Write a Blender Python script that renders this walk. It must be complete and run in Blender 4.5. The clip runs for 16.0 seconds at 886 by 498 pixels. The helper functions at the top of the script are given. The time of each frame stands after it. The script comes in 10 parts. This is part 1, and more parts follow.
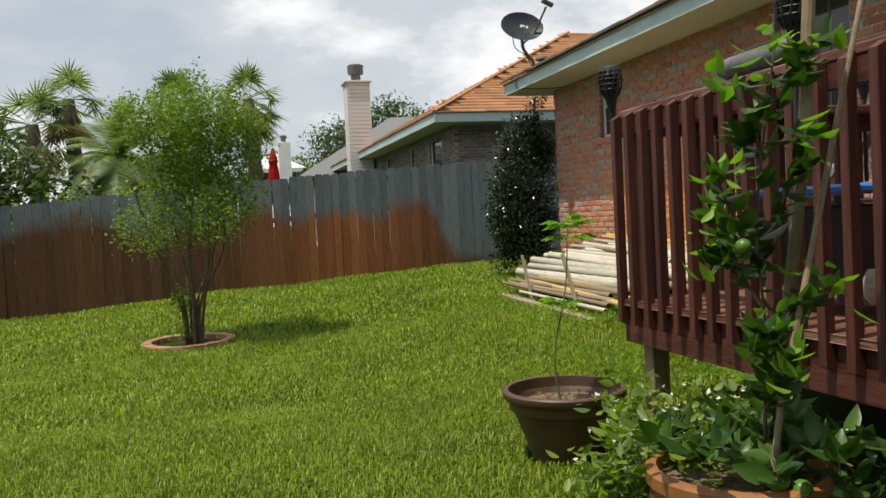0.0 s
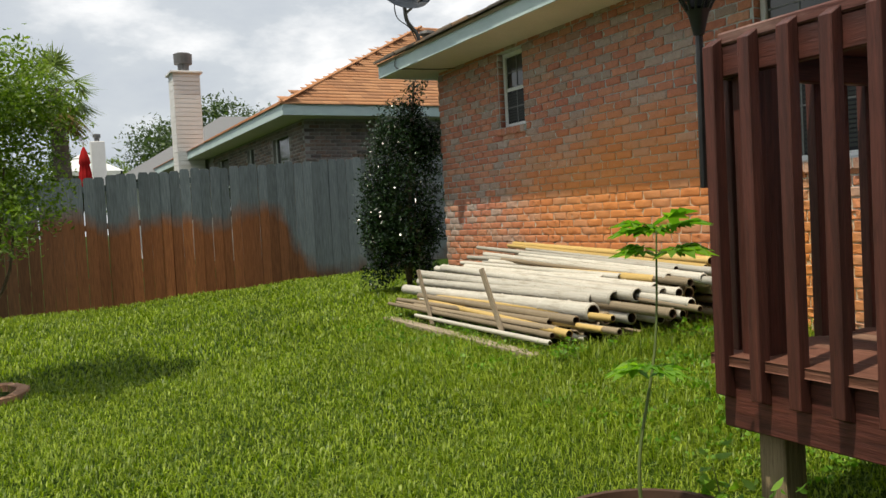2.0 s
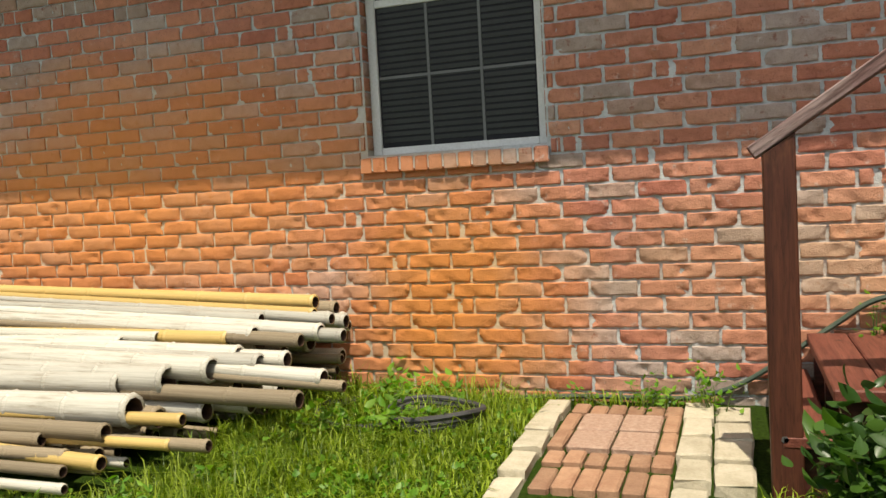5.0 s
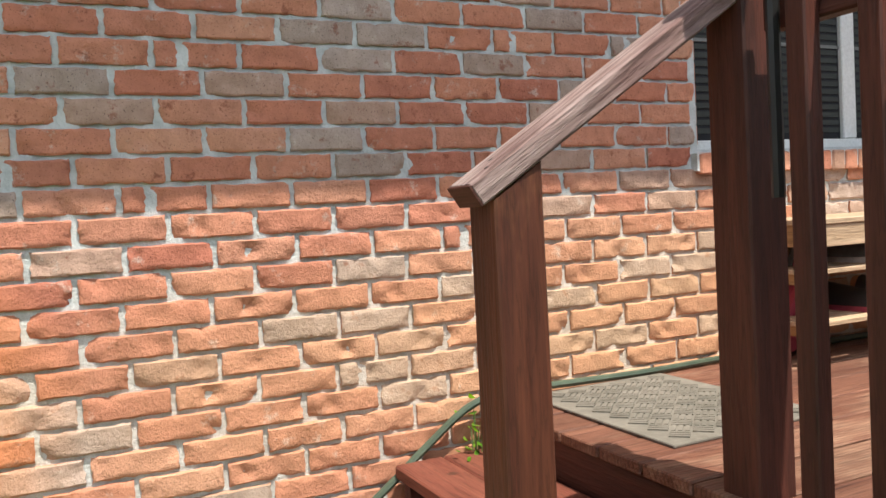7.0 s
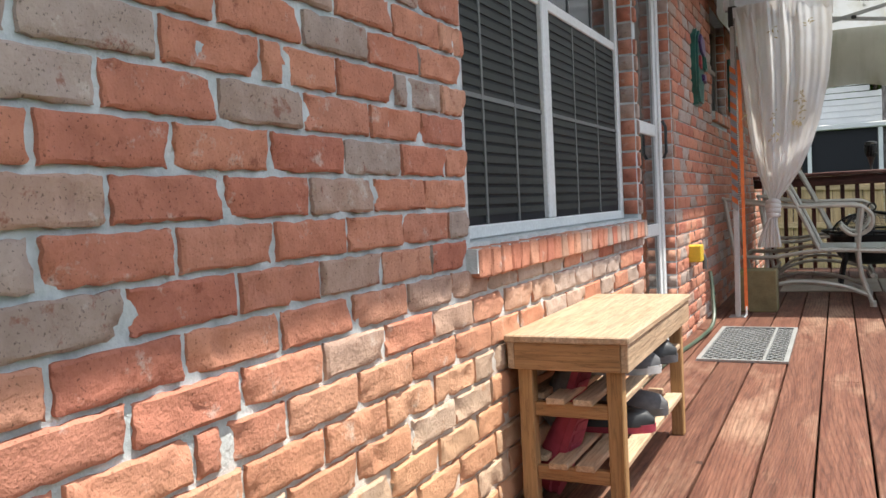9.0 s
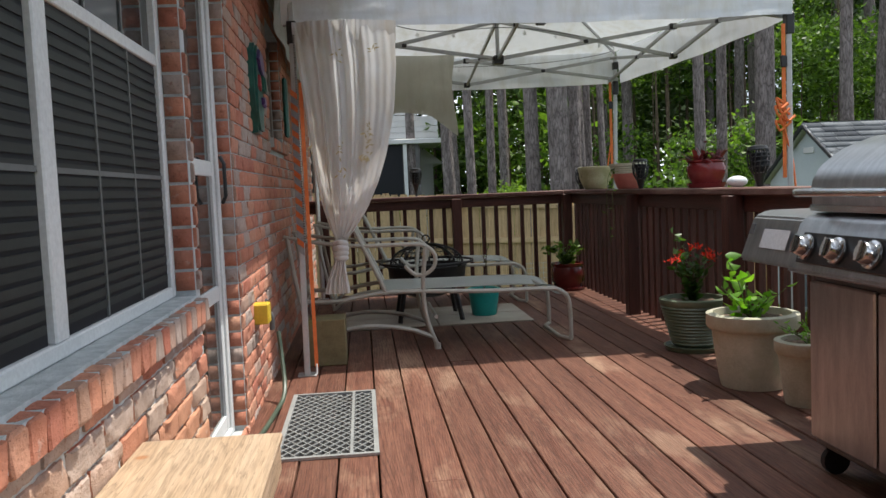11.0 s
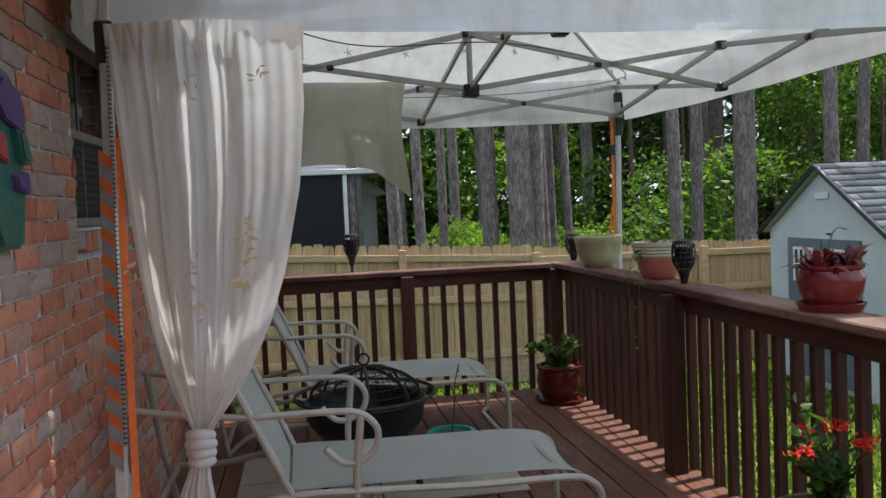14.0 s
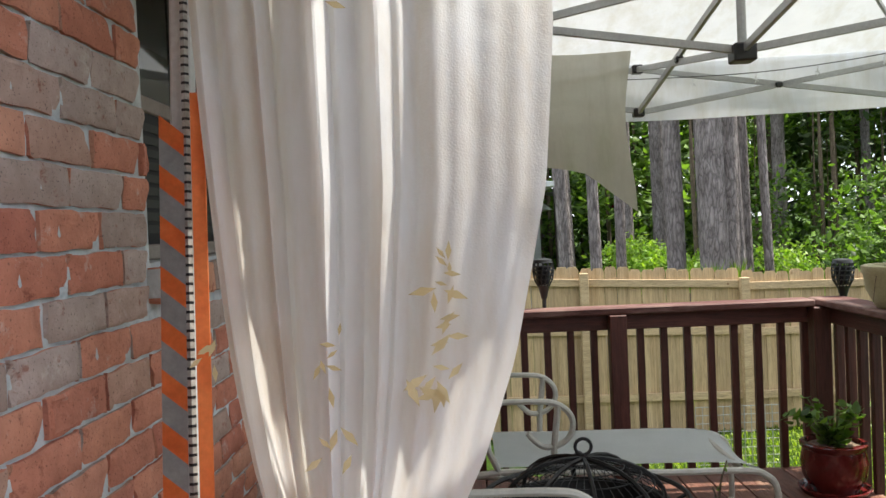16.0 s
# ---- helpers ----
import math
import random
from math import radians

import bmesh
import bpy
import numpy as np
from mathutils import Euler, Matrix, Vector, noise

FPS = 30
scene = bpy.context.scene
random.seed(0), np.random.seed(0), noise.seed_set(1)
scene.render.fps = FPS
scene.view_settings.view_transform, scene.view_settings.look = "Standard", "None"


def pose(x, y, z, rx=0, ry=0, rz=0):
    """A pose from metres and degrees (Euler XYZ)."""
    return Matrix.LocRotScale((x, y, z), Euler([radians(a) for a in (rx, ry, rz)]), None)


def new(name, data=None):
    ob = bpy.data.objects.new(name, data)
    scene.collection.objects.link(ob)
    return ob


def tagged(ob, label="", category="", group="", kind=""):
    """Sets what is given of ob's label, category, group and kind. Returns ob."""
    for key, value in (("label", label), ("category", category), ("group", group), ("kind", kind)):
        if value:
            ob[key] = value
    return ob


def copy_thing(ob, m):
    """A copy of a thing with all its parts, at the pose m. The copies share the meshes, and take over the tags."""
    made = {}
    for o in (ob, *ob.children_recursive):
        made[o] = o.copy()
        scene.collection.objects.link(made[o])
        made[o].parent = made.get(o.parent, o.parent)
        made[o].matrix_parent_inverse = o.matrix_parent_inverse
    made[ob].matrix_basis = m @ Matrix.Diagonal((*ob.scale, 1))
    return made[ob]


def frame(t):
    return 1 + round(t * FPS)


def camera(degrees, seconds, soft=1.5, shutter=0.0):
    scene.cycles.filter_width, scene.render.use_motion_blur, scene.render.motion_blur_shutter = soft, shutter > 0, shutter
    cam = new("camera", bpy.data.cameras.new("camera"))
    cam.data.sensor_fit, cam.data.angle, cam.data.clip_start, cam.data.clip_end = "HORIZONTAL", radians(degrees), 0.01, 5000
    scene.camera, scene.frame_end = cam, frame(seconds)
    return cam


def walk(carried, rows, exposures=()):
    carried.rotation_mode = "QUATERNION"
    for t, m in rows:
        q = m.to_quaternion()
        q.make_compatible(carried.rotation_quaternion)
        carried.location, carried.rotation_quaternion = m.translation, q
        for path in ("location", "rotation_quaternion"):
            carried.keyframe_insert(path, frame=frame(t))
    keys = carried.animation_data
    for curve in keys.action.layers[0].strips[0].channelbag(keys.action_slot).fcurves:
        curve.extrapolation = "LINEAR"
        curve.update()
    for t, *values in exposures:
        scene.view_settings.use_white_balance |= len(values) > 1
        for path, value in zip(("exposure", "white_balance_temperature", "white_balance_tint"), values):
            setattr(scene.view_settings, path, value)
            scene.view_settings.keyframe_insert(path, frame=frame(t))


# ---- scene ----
cam = camera(56.7, 16.0)
METRES, EYE, TILT, LEAN, TURN = 11.92, 1.2, 0.0, 0.0, -15.6
ROWS = [
    (0.0, 0.0, 0.0, 0.0, -0.11, -2.17, 2.94),
    (0.5, -0.0081, 0.0416, -0.0002, -3.53, -2.37, 2.88),
    (1.0, -0.0175, 0.0812, -0.0009, -8.21, -2.69, 2.94),
    (1.5, -0.0267, 0.1201, -0.0024, -9.79, -2.56, 2.88),
    (2.0, -0.0327, 0.1609, -0.0005, -11.99, -2.2, 3.05),
    (2.5, -0.0384, 0.1983, 0.0007, -14.62, -2.24, 3.27),
    (3.0, -0.0369, 0.2369, 0.0021, -19.48, -2.58, 3.52),
    (3.5, -0.0385, 0.2732, 0.0014, -25.85, -3.11, 3.37),
    (4.0, -0.0315, 0.3062, 0.0005, -34.05, -2.73, 3.57),
    (4.5, -0.0197, 0.3406, 0.002, -43.82, -3.15, 3.33),
    (5.0, -0.0057, 0.3702, 0.0034, -55.0, -3.83, 3.25),
    (7.5, 0.1271, 0.4553, 0.0105, -111.4, -2.54, 3.24),
    (8.0, 0.1561, 0.46, 0.0146, -121.56, -3.17, 3.3),
    (8.5, 0.1806, 0.4613, 0.0187, -129.17, -3.97, 3.25),
    (9.0, 0.2021, 0.4597, 0.0274, -138.75, -2.91, 2.84),
    (9.5, 0.2176, 0.4476, 0.0275, -150.5, -3.64, 2.65),
    (10.0, 0.2314, 0.4295, 0.0285, -158.93, -4.51, 2.59),
    (12.5, 0.2521, 0.3295, 0.0754, -177.75, -3.29, 2.65),
    (13.0, 0.2534, 0.2963, 0.0768, -178.46, -3.72, 2.64),
    (13.5, 0.2629, 0.2562, 0.0768, -178.44, -2.9, 2.46),
    (14.0, 0.272, 0.2164, 0.0772, -173.98, -2.96, 2.47),
    (14.5, 0.2858, 0.1815, 0.0767, -170.97, -2.55, 2.45),
    (15.0, 0.3007, 0.1514, 0.0783, -167.21, -2.13, 2.43),
    (15.5, 0.3098, 0.1273, 0.0789, -165.48, -1.25, 2.45),
    (16.0, 0.3123, 0.1148, 0.0789, -163.22, -1.37, 2.52),
]
walk(cam, [(t, pose(0, 0, EYE, TILT, LEAN, TURN) @ pose(METRES * x, METRES * y, METRES * z, 90 + pitch, roll, yaw)) for t, x, y, z, yaw, pitch, roll in ROWS], [(0.0, 0.08, 6900, 10), (3.0, 0.08, 6850, 10), (3.6, 0.05, 6900, 10), (5.0, 0.36, 7000, 10), (7.5, 1.0, 6400, 10), (9.0, 1.08, 6250, 10), (10.0, 0.8, 6350, 10), (12.5, 0.5, 6000, 10), (14.0, 0.66, 6050, 10), (15.0, 1.12, 6450, 10), (16.0, 1.36, 6350, 10)])

# ---- light and sky ----
SUN_TRAVEL = Vector((0.384, 0.11, -1.0)).normalized()
world = bpy.data.worlds.new("world")
scene.world = world
world.use_nodes = True
wn, wl = world.node_tree.nodes, world.node_tree.links
wn.clear()
sky = wn.new("ShaderNodeTexSky")
sky.sky_type, sky.sun_disc = "NISHITA", False
sky.sun_elevation = math.asin(-SUN_TRAVEL.z)
sky.sun_rotation = math.atan2(-SUN_TRAVEL.x, -SUN_TRAVEL.y)
sky.dust_density = 2.0
co = wn.new("ShaderNodeTexCoord")
mp = wn.new("ShaderNodeMapping")
mp.inputs["Scale"].default_value = (1.0, 1.0, 2.2)
mp.inputs["Location"].default_value = (0.3, 0.1, 0.35)
cl = wn.new("ShaderNodeTexNoise")
cl.inputs["Scale"].default_value, cl.inputs["Detail"].default_value, cl.inputs["Roughness"].default_value = 2.6, 9.0, 0.56
cr = wn.new("ShaderNodeValToRGB")
cr.color_ramp.elements[0].position, cr.color_ramp.elements[0].color = 0.36, (4.9, 5.5, 6.5, 1)
cr.color_ramp.elements[1].position, cr.color_ramp.elements[1].color = 0.62, (11.5, 11.7, 12.0, 1)
e = cr.color_ramp.elements.new(0.50)
e.color = (6.2, 6.8, 7.5, 1)
mx = wn.new("ShaderNodeMixRGB")
mx.inputs[0].default_value = 0.88
bg = wn.new("ShaderNodeBackground")
bg.inputs["Strength"].default_value = 0.102
wo = wn.new("ShaderNodeOutputWorld")
wl.new(co.outputs["Generated"], mp.inputs["Vector"])
wl.new(mp.outputs[0], cl.inputs["Vector"])
wl.new(cl.outputs["Fac"], cr.inputs["Fac"])
wl.new(sky.outputs[0], mx.inputs[1])
wl.new(cr.outputs[0], mx.inputs[2])
wl.new(mx.outputs[0], bg.inputs["Color"])
wl.new(bg.outputs[0], wo.inputs["Surface"])

sun_data = bpy.data.lights.new("sun", "SUN")
sun_data.energy, sun_data.angle, sun_data.color = 4.2, radians(0.6), (1.0, 0.935, 0.81)
sun = new("sun", sun_data)
sun.matrix_basis = SUN_TRAVEL.to_track_quat("-Z", "Y").to_matrix().to_4x4()
sun.location = (0, 0, 20)

# ---- measures of the place ----
WALL_X, WALL_N, WALL_S = 4.56, 10.35, -5.2
DECK_Z, RAIL_Z = 0.75, 1.68
DECK_W, DECK_N, DECK_S = 1.97, 3.72, -4.2
EAVE_X, SOFFIT_Z = 3.98, 2.84
COURSE, BRICK = 0.0677, 0.203
rng = random.Random(7)
nrg = np.random.default_rng(7)


def smooth(v):
    v = np.clip(v, 0, 1)
    return v * v * (3 - 2 * v)


def ground_z(x, y):
    """Height of the lawn."""
    x, y = np.asarray(x, float), np.asarray(y, float)
    s = smooth((x - 0.7) / 3.7)
    z = 0.33 * s + 0.14 * smooth((y - 8) / 6) * (1 - s) * smooth((x + 2.5) / 3)
    z = z - 0.08 * smooth((-x - 0.5) / 2.5) * smooth(y / 9)
    z = z * smooth((y + 3) / 5) - 0.22 * smooth(-y / 6) + 0.15 * smooth((x - 4.6) / 2) * smooth((y - 9) / 4)
    z = z + 0.95 * smooth((-y - 25) / 10)
    return z + 0.012 * np.sin(x * 2.3 + y * 1.1) * np.cos(y * 1.9 - x * 0.7)


def gz(x, y):
    return float(ground_z(x, y))


# ---- materials ----
def nodes(name, rough=0.7, metal=0.0, spec=None):
    m = bpy.data.materials.new(name)
    m.use_nodes = True
    n = m.node_tree.nodes
    b = n["Principled BSDF"]
    b.inputs["Roughness"].default_value, b.inputs["Metallic"].default_value = rough, metal
    if spec is not None:
        b.inputs["Specular IOR Level"].default_value = spec
    return m, n, m.node_tree.links, b


def noise_tex(n, l, vec, scale, detail=4.0, rough=0.55, stretch=None):
    t = n.new("ShaderNodeTexNoise")
    t.inputs["Scale"].default_value, t.inputs["Detail"].default_value, t.inputs["Roughness"].default_value = scale, detail, rough
    if stretch:
        mpn = n.new("ShaderNodeMapping")
        mpn.inputs["Scale"].default_value = stretch
        l.new(vec, mpn.inputs["Vector"])
        vec = mpn.outputs[0]
    l.new(vec, t.inputs["Vector"])
    return t.outputs["Fac"]


def ramp(n, l, fac, stops):
    r = n.new("ShaderNodeValToRGB")
    while len(r.color_ramp.elements) < len(stops):
        r.color_ramp.elements.new(0.5)
    for el, (p, c) in zip(r.color_ramp.elements, stops):
        el.position, el.color = p, (*c, 1) if len(c) == 3 else c
    l.new(fac, r.inputs["Fac"])
    return r.outputs["Color"]


def mixc(n, l, fac, a, b, mode="MIX"):
    m = n.new("ShaderNodeMixRGB")
    m.blend_type = mode
    for sock, v in zip(m.inputs, (fac, a, b)):
        if hasattr(v, "links"):
            l.new(v, sock)
        elif isinstance(v, (int, float)):
            sock.default_value = v
        else:
            sock.default_value = (*v, 1)
    return m.outputs[0]


def mathn(n, l, op, a, b=None, c=None, clamp=False):
    m = n.new("ShaderNodeMath")
    m.operation, m.use_clamp = op, clamp
    for sock, v in zip(m.inputs, (a, b, c)):
        if v is None:
            continue
        if hasattr(v, "links"):
            l.new(v, sock)
        else:
            sock.default_value = v
    return m.outputs[0]


def bump(n, l, b, height, strength=0.4, dist=0.01):
    bp = n.new("ShaderNodeBump")
    bp.inputs["Strength"].default_value, bp.inputs["Distance"].default_value = strength, dist
    l.new(height, bp.inputs["Height"])
    l.new(bp.outputs[0], b.inputs["Normal"])


def simple(name, c1, c2, scale=8.0, rough=0.7, metal=0.0, strength=0.25, dist=0.004, stretch=None, spread=0.0, grime=None, fine=90.0):
    """A two-tone material with a coarse and a fine scale, and a spread of brightness from piece to piece."""
    m, n, l, b = nodes(name, rough, metal)
    tc = n.new("ShaderNodeTexCoord").outputs["Object"]
    coarse = noise_tex(n, l, tc, scale, 5, 0.6, stretch)
    finer = noise_tex(n, l, tc, fine, 4, 0.6, stretch)
    col = ramp(n, l, coarse, [(0.3, c1), (0.7, c2)])
    col = mixc(n, l, 0.35, col, ramp(n, l, finer, [(0.3, (0.45, 0.45, 0.45)), (0.75, (1, 1, 1))]), "MULTIPLY")
    if grime:
        g = noise_tex(n, l, tc, scale * 0.4, 6, 0.7)
        col = mixc(n, l, ramp(n, l, g, [(0.5, (0, 0, 0)), (0.68, (0.8, 0.8, 0.8))]), col, grime)
    if spread:
        oi = n.new("ShaderNodeObjectInfo").outputs["Random"]
        hv = n.new("ShaderNodeHueSaturation")
        l.new(mathn(n, l, "MULTIPLY_ADD", oi, spread, 1 - spread / 2), hv.inputs["Value"])
        l.new(col, hv.inputs["Color"])
        col = hv.outputs[0]
    l.new(col, b.inputs["Base Color"])
    bump(n, l, b, mathn(n, l, "ADD", coarse, mathn(n, l, "MULTIPLY", finer, 0.5)), strength, dist)
    return m


def brick_material(name, joined, mortar=False, shade=False):
    """Tumbled red and tan brick, rust from the sprinkler, sunlit tan in the colour."""
    m, n, l, b = nodes(name, 0.9, 0, 0.25)
    pos = n.new("ShaderNodeNewGeometry").outputs["Position"]
    fine = noise_tex(n, l, pos, 120, 5, 0.65)
    mid = noise_tex(n, l, pos, 22, 5, 0.6)
    if mortar:
        col = ramp(n, l, mid, [(0.3, (0.38, 0.42, 0.435)), (0.7, (0.60, 0.64, 0.65))])
    else:
        if joined:
            rnd = n.new("ShaderNodeNewGeometry").outputs["Random Per Island"]
        else:
            rnd = n.new("ShaderNodeObjectInfo").outputs["Random"]
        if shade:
            # Greyer, darker stops: shade under the neighbour's eave put into the brick colour.
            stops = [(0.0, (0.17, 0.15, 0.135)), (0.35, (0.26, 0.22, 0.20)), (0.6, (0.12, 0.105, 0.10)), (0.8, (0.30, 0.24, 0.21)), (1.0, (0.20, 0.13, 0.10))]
        else:
            stops = [(0.0, (0.48, 0.19, 0.125)), (0.26, (0.56, 0.26, 0.17)), (0.42, (0.43, 0.16, 0.11)), (0.66, (0.58, 0.31, 0.21)), (0.69, (0.36, 0.28, 0.24)), (0.88, (0.45, 0.365, 0.325)), (1.0, (0.42, 0.25, 0.18))]
        col = ramp(n, l, rnd, stops)
        smear = ramp(n, l, noise_tex(n, l, pos, 17, 7, 0.72), [(0.60, (0, 0, 0)), (0.70, (0.6, 0.6, 0.6))])
        col = mixc(n, l, smear, col, (0.60, 0.55, 0.50))
        burnt = ramp(n, l, noise_tex(n, l, pos, 24, 5, 0.7), [(0.60, (0, 0, 0)), (0.68, (0.7, 0.7, 0.7))])
        col = mixc(n, l, burnt, col, (0.24, 0.08, 0.05))
        col = mixc(n, l, 0.55, col, ramp(n, l, mid, [(0.25, (0.55, 0.5, 0.48)), (0.7, (1.1, 1.1, 1.1))]), "MULTIPLY")
        pits = ramp(n, l, noise_tex(n, l, pos, 230, 2, 0.5), [(0.28, (0.3, 0.3, 0.3)), (0.38, (1, 1, 1))])
        col = mixc(n, l, 0.8, col, pits, "MULTIPLY")
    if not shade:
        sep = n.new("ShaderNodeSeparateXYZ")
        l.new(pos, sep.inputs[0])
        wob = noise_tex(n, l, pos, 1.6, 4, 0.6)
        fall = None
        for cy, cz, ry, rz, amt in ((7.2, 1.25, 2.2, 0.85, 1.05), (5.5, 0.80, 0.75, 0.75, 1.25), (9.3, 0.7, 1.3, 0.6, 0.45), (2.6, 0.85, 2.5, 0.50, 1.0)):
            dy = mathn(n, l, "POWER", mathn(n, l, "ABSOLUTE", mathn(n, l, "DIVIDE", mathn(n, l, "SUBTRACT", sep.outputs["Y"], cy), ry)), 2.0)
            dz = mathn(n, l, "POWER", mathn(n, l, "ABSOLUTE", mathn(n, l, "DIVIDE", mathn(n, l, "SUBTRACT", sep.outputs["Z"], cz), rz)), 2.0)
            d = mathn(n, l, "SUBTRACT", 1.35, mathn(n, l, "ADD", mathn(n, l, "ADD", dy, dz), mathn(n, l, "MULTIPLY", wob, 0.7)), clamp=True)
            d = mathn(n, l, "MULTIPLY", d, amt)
            # The last patch isn't rust: the sunlit lower wall's hue, put into the colour.
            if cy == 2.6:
                sunlit_tan = d
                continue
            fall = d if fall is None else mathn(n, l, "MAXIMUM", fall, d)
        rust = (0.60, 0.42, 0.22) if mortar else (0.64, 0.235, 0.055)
        col = mixc(n, l, mathn(n, l, "MULTIPLY", sunlit_tan, 0.46), col, (0.67, 0.42, 0.22))
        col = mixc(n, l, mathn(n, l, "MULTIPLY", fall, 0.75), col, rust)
    l.new(col, b.inputs["Base Color"])
    bump(n, l, b, mathn(n, l, "ADD", mathn(n, l, "MULTIPLY", mid, 1.0), mathn(n, l, "MULTIPLY", fine, 0.7)), 0.8, 0.006)
    return m


def fence_material():
    """Weathered pickets: grey above, rust-stained by the sprinkler below, brown also darkened for shade."""
    m, n, l, b = nodes("weathered_fence", 0.85, 0, 0.2)
    pos = n.new("ShaderNodeNewGeometry").outputs["Position"]
    sep = n.new("ShaderNodeSeparateXYZ")
    l.new(pos, sep.inputs[0])
    grain = noise_tex(n, l, pos, 14, 6, 0.65, (5, 5, 0.35))
    fine = noise_tex(n, l, pos, 60, 4, 0.6, (4, 4, 0.3))
    big = noise_tex(n, l, pos, 1.3, 4, 0.6)
    rnd = n.new("ShaderNodeObjectInfo").outputs["Random"]
    grey = ramp(n, l, grain, [(0.25, (0.075, 0.09, 0.10)), (0.75, (0.19, 0.225, 0.24))])
    # Brown stain, darkened further to hold the tree shade on the left.
    brown = ramp(n, l, grain, [(0.25, (0.05, 0.027, 0.016)), (0.75, (0.14, 0.07, 0.035))])
    orange = ramp(n, l, grain, [(0.25, (0.14, 0.05, 0.02)), (0.75, (0.36, 0.14, 0.055))])
    hot = mathn(n, l, "SUBTRACT", 1.25, mathn(n, l, "ABSOLUTE", mathn(n, l, "DIVIDE", mathn(n, l, "SUBTRACT", sep.outputs["X"], 2.4), 1.9)), clamp=True)
    low = mixc(n, l, hot, brown, orange)
    wave = mathn(n, l, "SINE", mathn(n, l, "MULTIPLY", sep.outputs["X"], 2.1))
    edge = mathn(n, l, "ADD", 1.38, mathn(n, l, "MULTIPLY", wave, 0.10))
    edge = mathn(n, l, "ADD", edge, mathn(n, l, "MULTIPLY", mathn(n, l, "SUBTRACT", big, 0.5), 0.8))
    edge = mathn(n, l, "ADD", edge, mathn(n, l, "MULTIPLY", mathn(n, l, "SUBTRACT", rnd, 0.5), 0.16))
    clean = mathn(n, l, "MULTIPLY", mathn(n, l, "SUBTRACT", sep.outputs["X"], 3.75), 2.0, clamp=True)
    edge = mathn(n, l, "SUBTRACT", edge, mathn(n, l, "MULTIPLY", clean, 0.85))
    low_fac = mathn(n, l, "MULTIPLY_ADD", mathn(n, l, "SUBTRACT", edge, sep.outputs["Z"]), 3.0, 0.5, clamp=True)
    col = mixc(n, l, low_fac, grey, low)
    hv = n.new("ShaderNodeHueSaturation")
    l.new(mathn(n, l, "MULTIPLY_ADD", rnd, 0.5, 0.75), hv.inputs["Value"])
    l.new(col, hv.inputs["Color"])
    l.new(hv.outputs[0], b.inputs["Base Color"])
    bump(n, l, b, mathn(n, l, "ADD", grain, mathn(n, l, "MULTIPLY", fine, 0.6)), 0.5, 0.006)
    return m


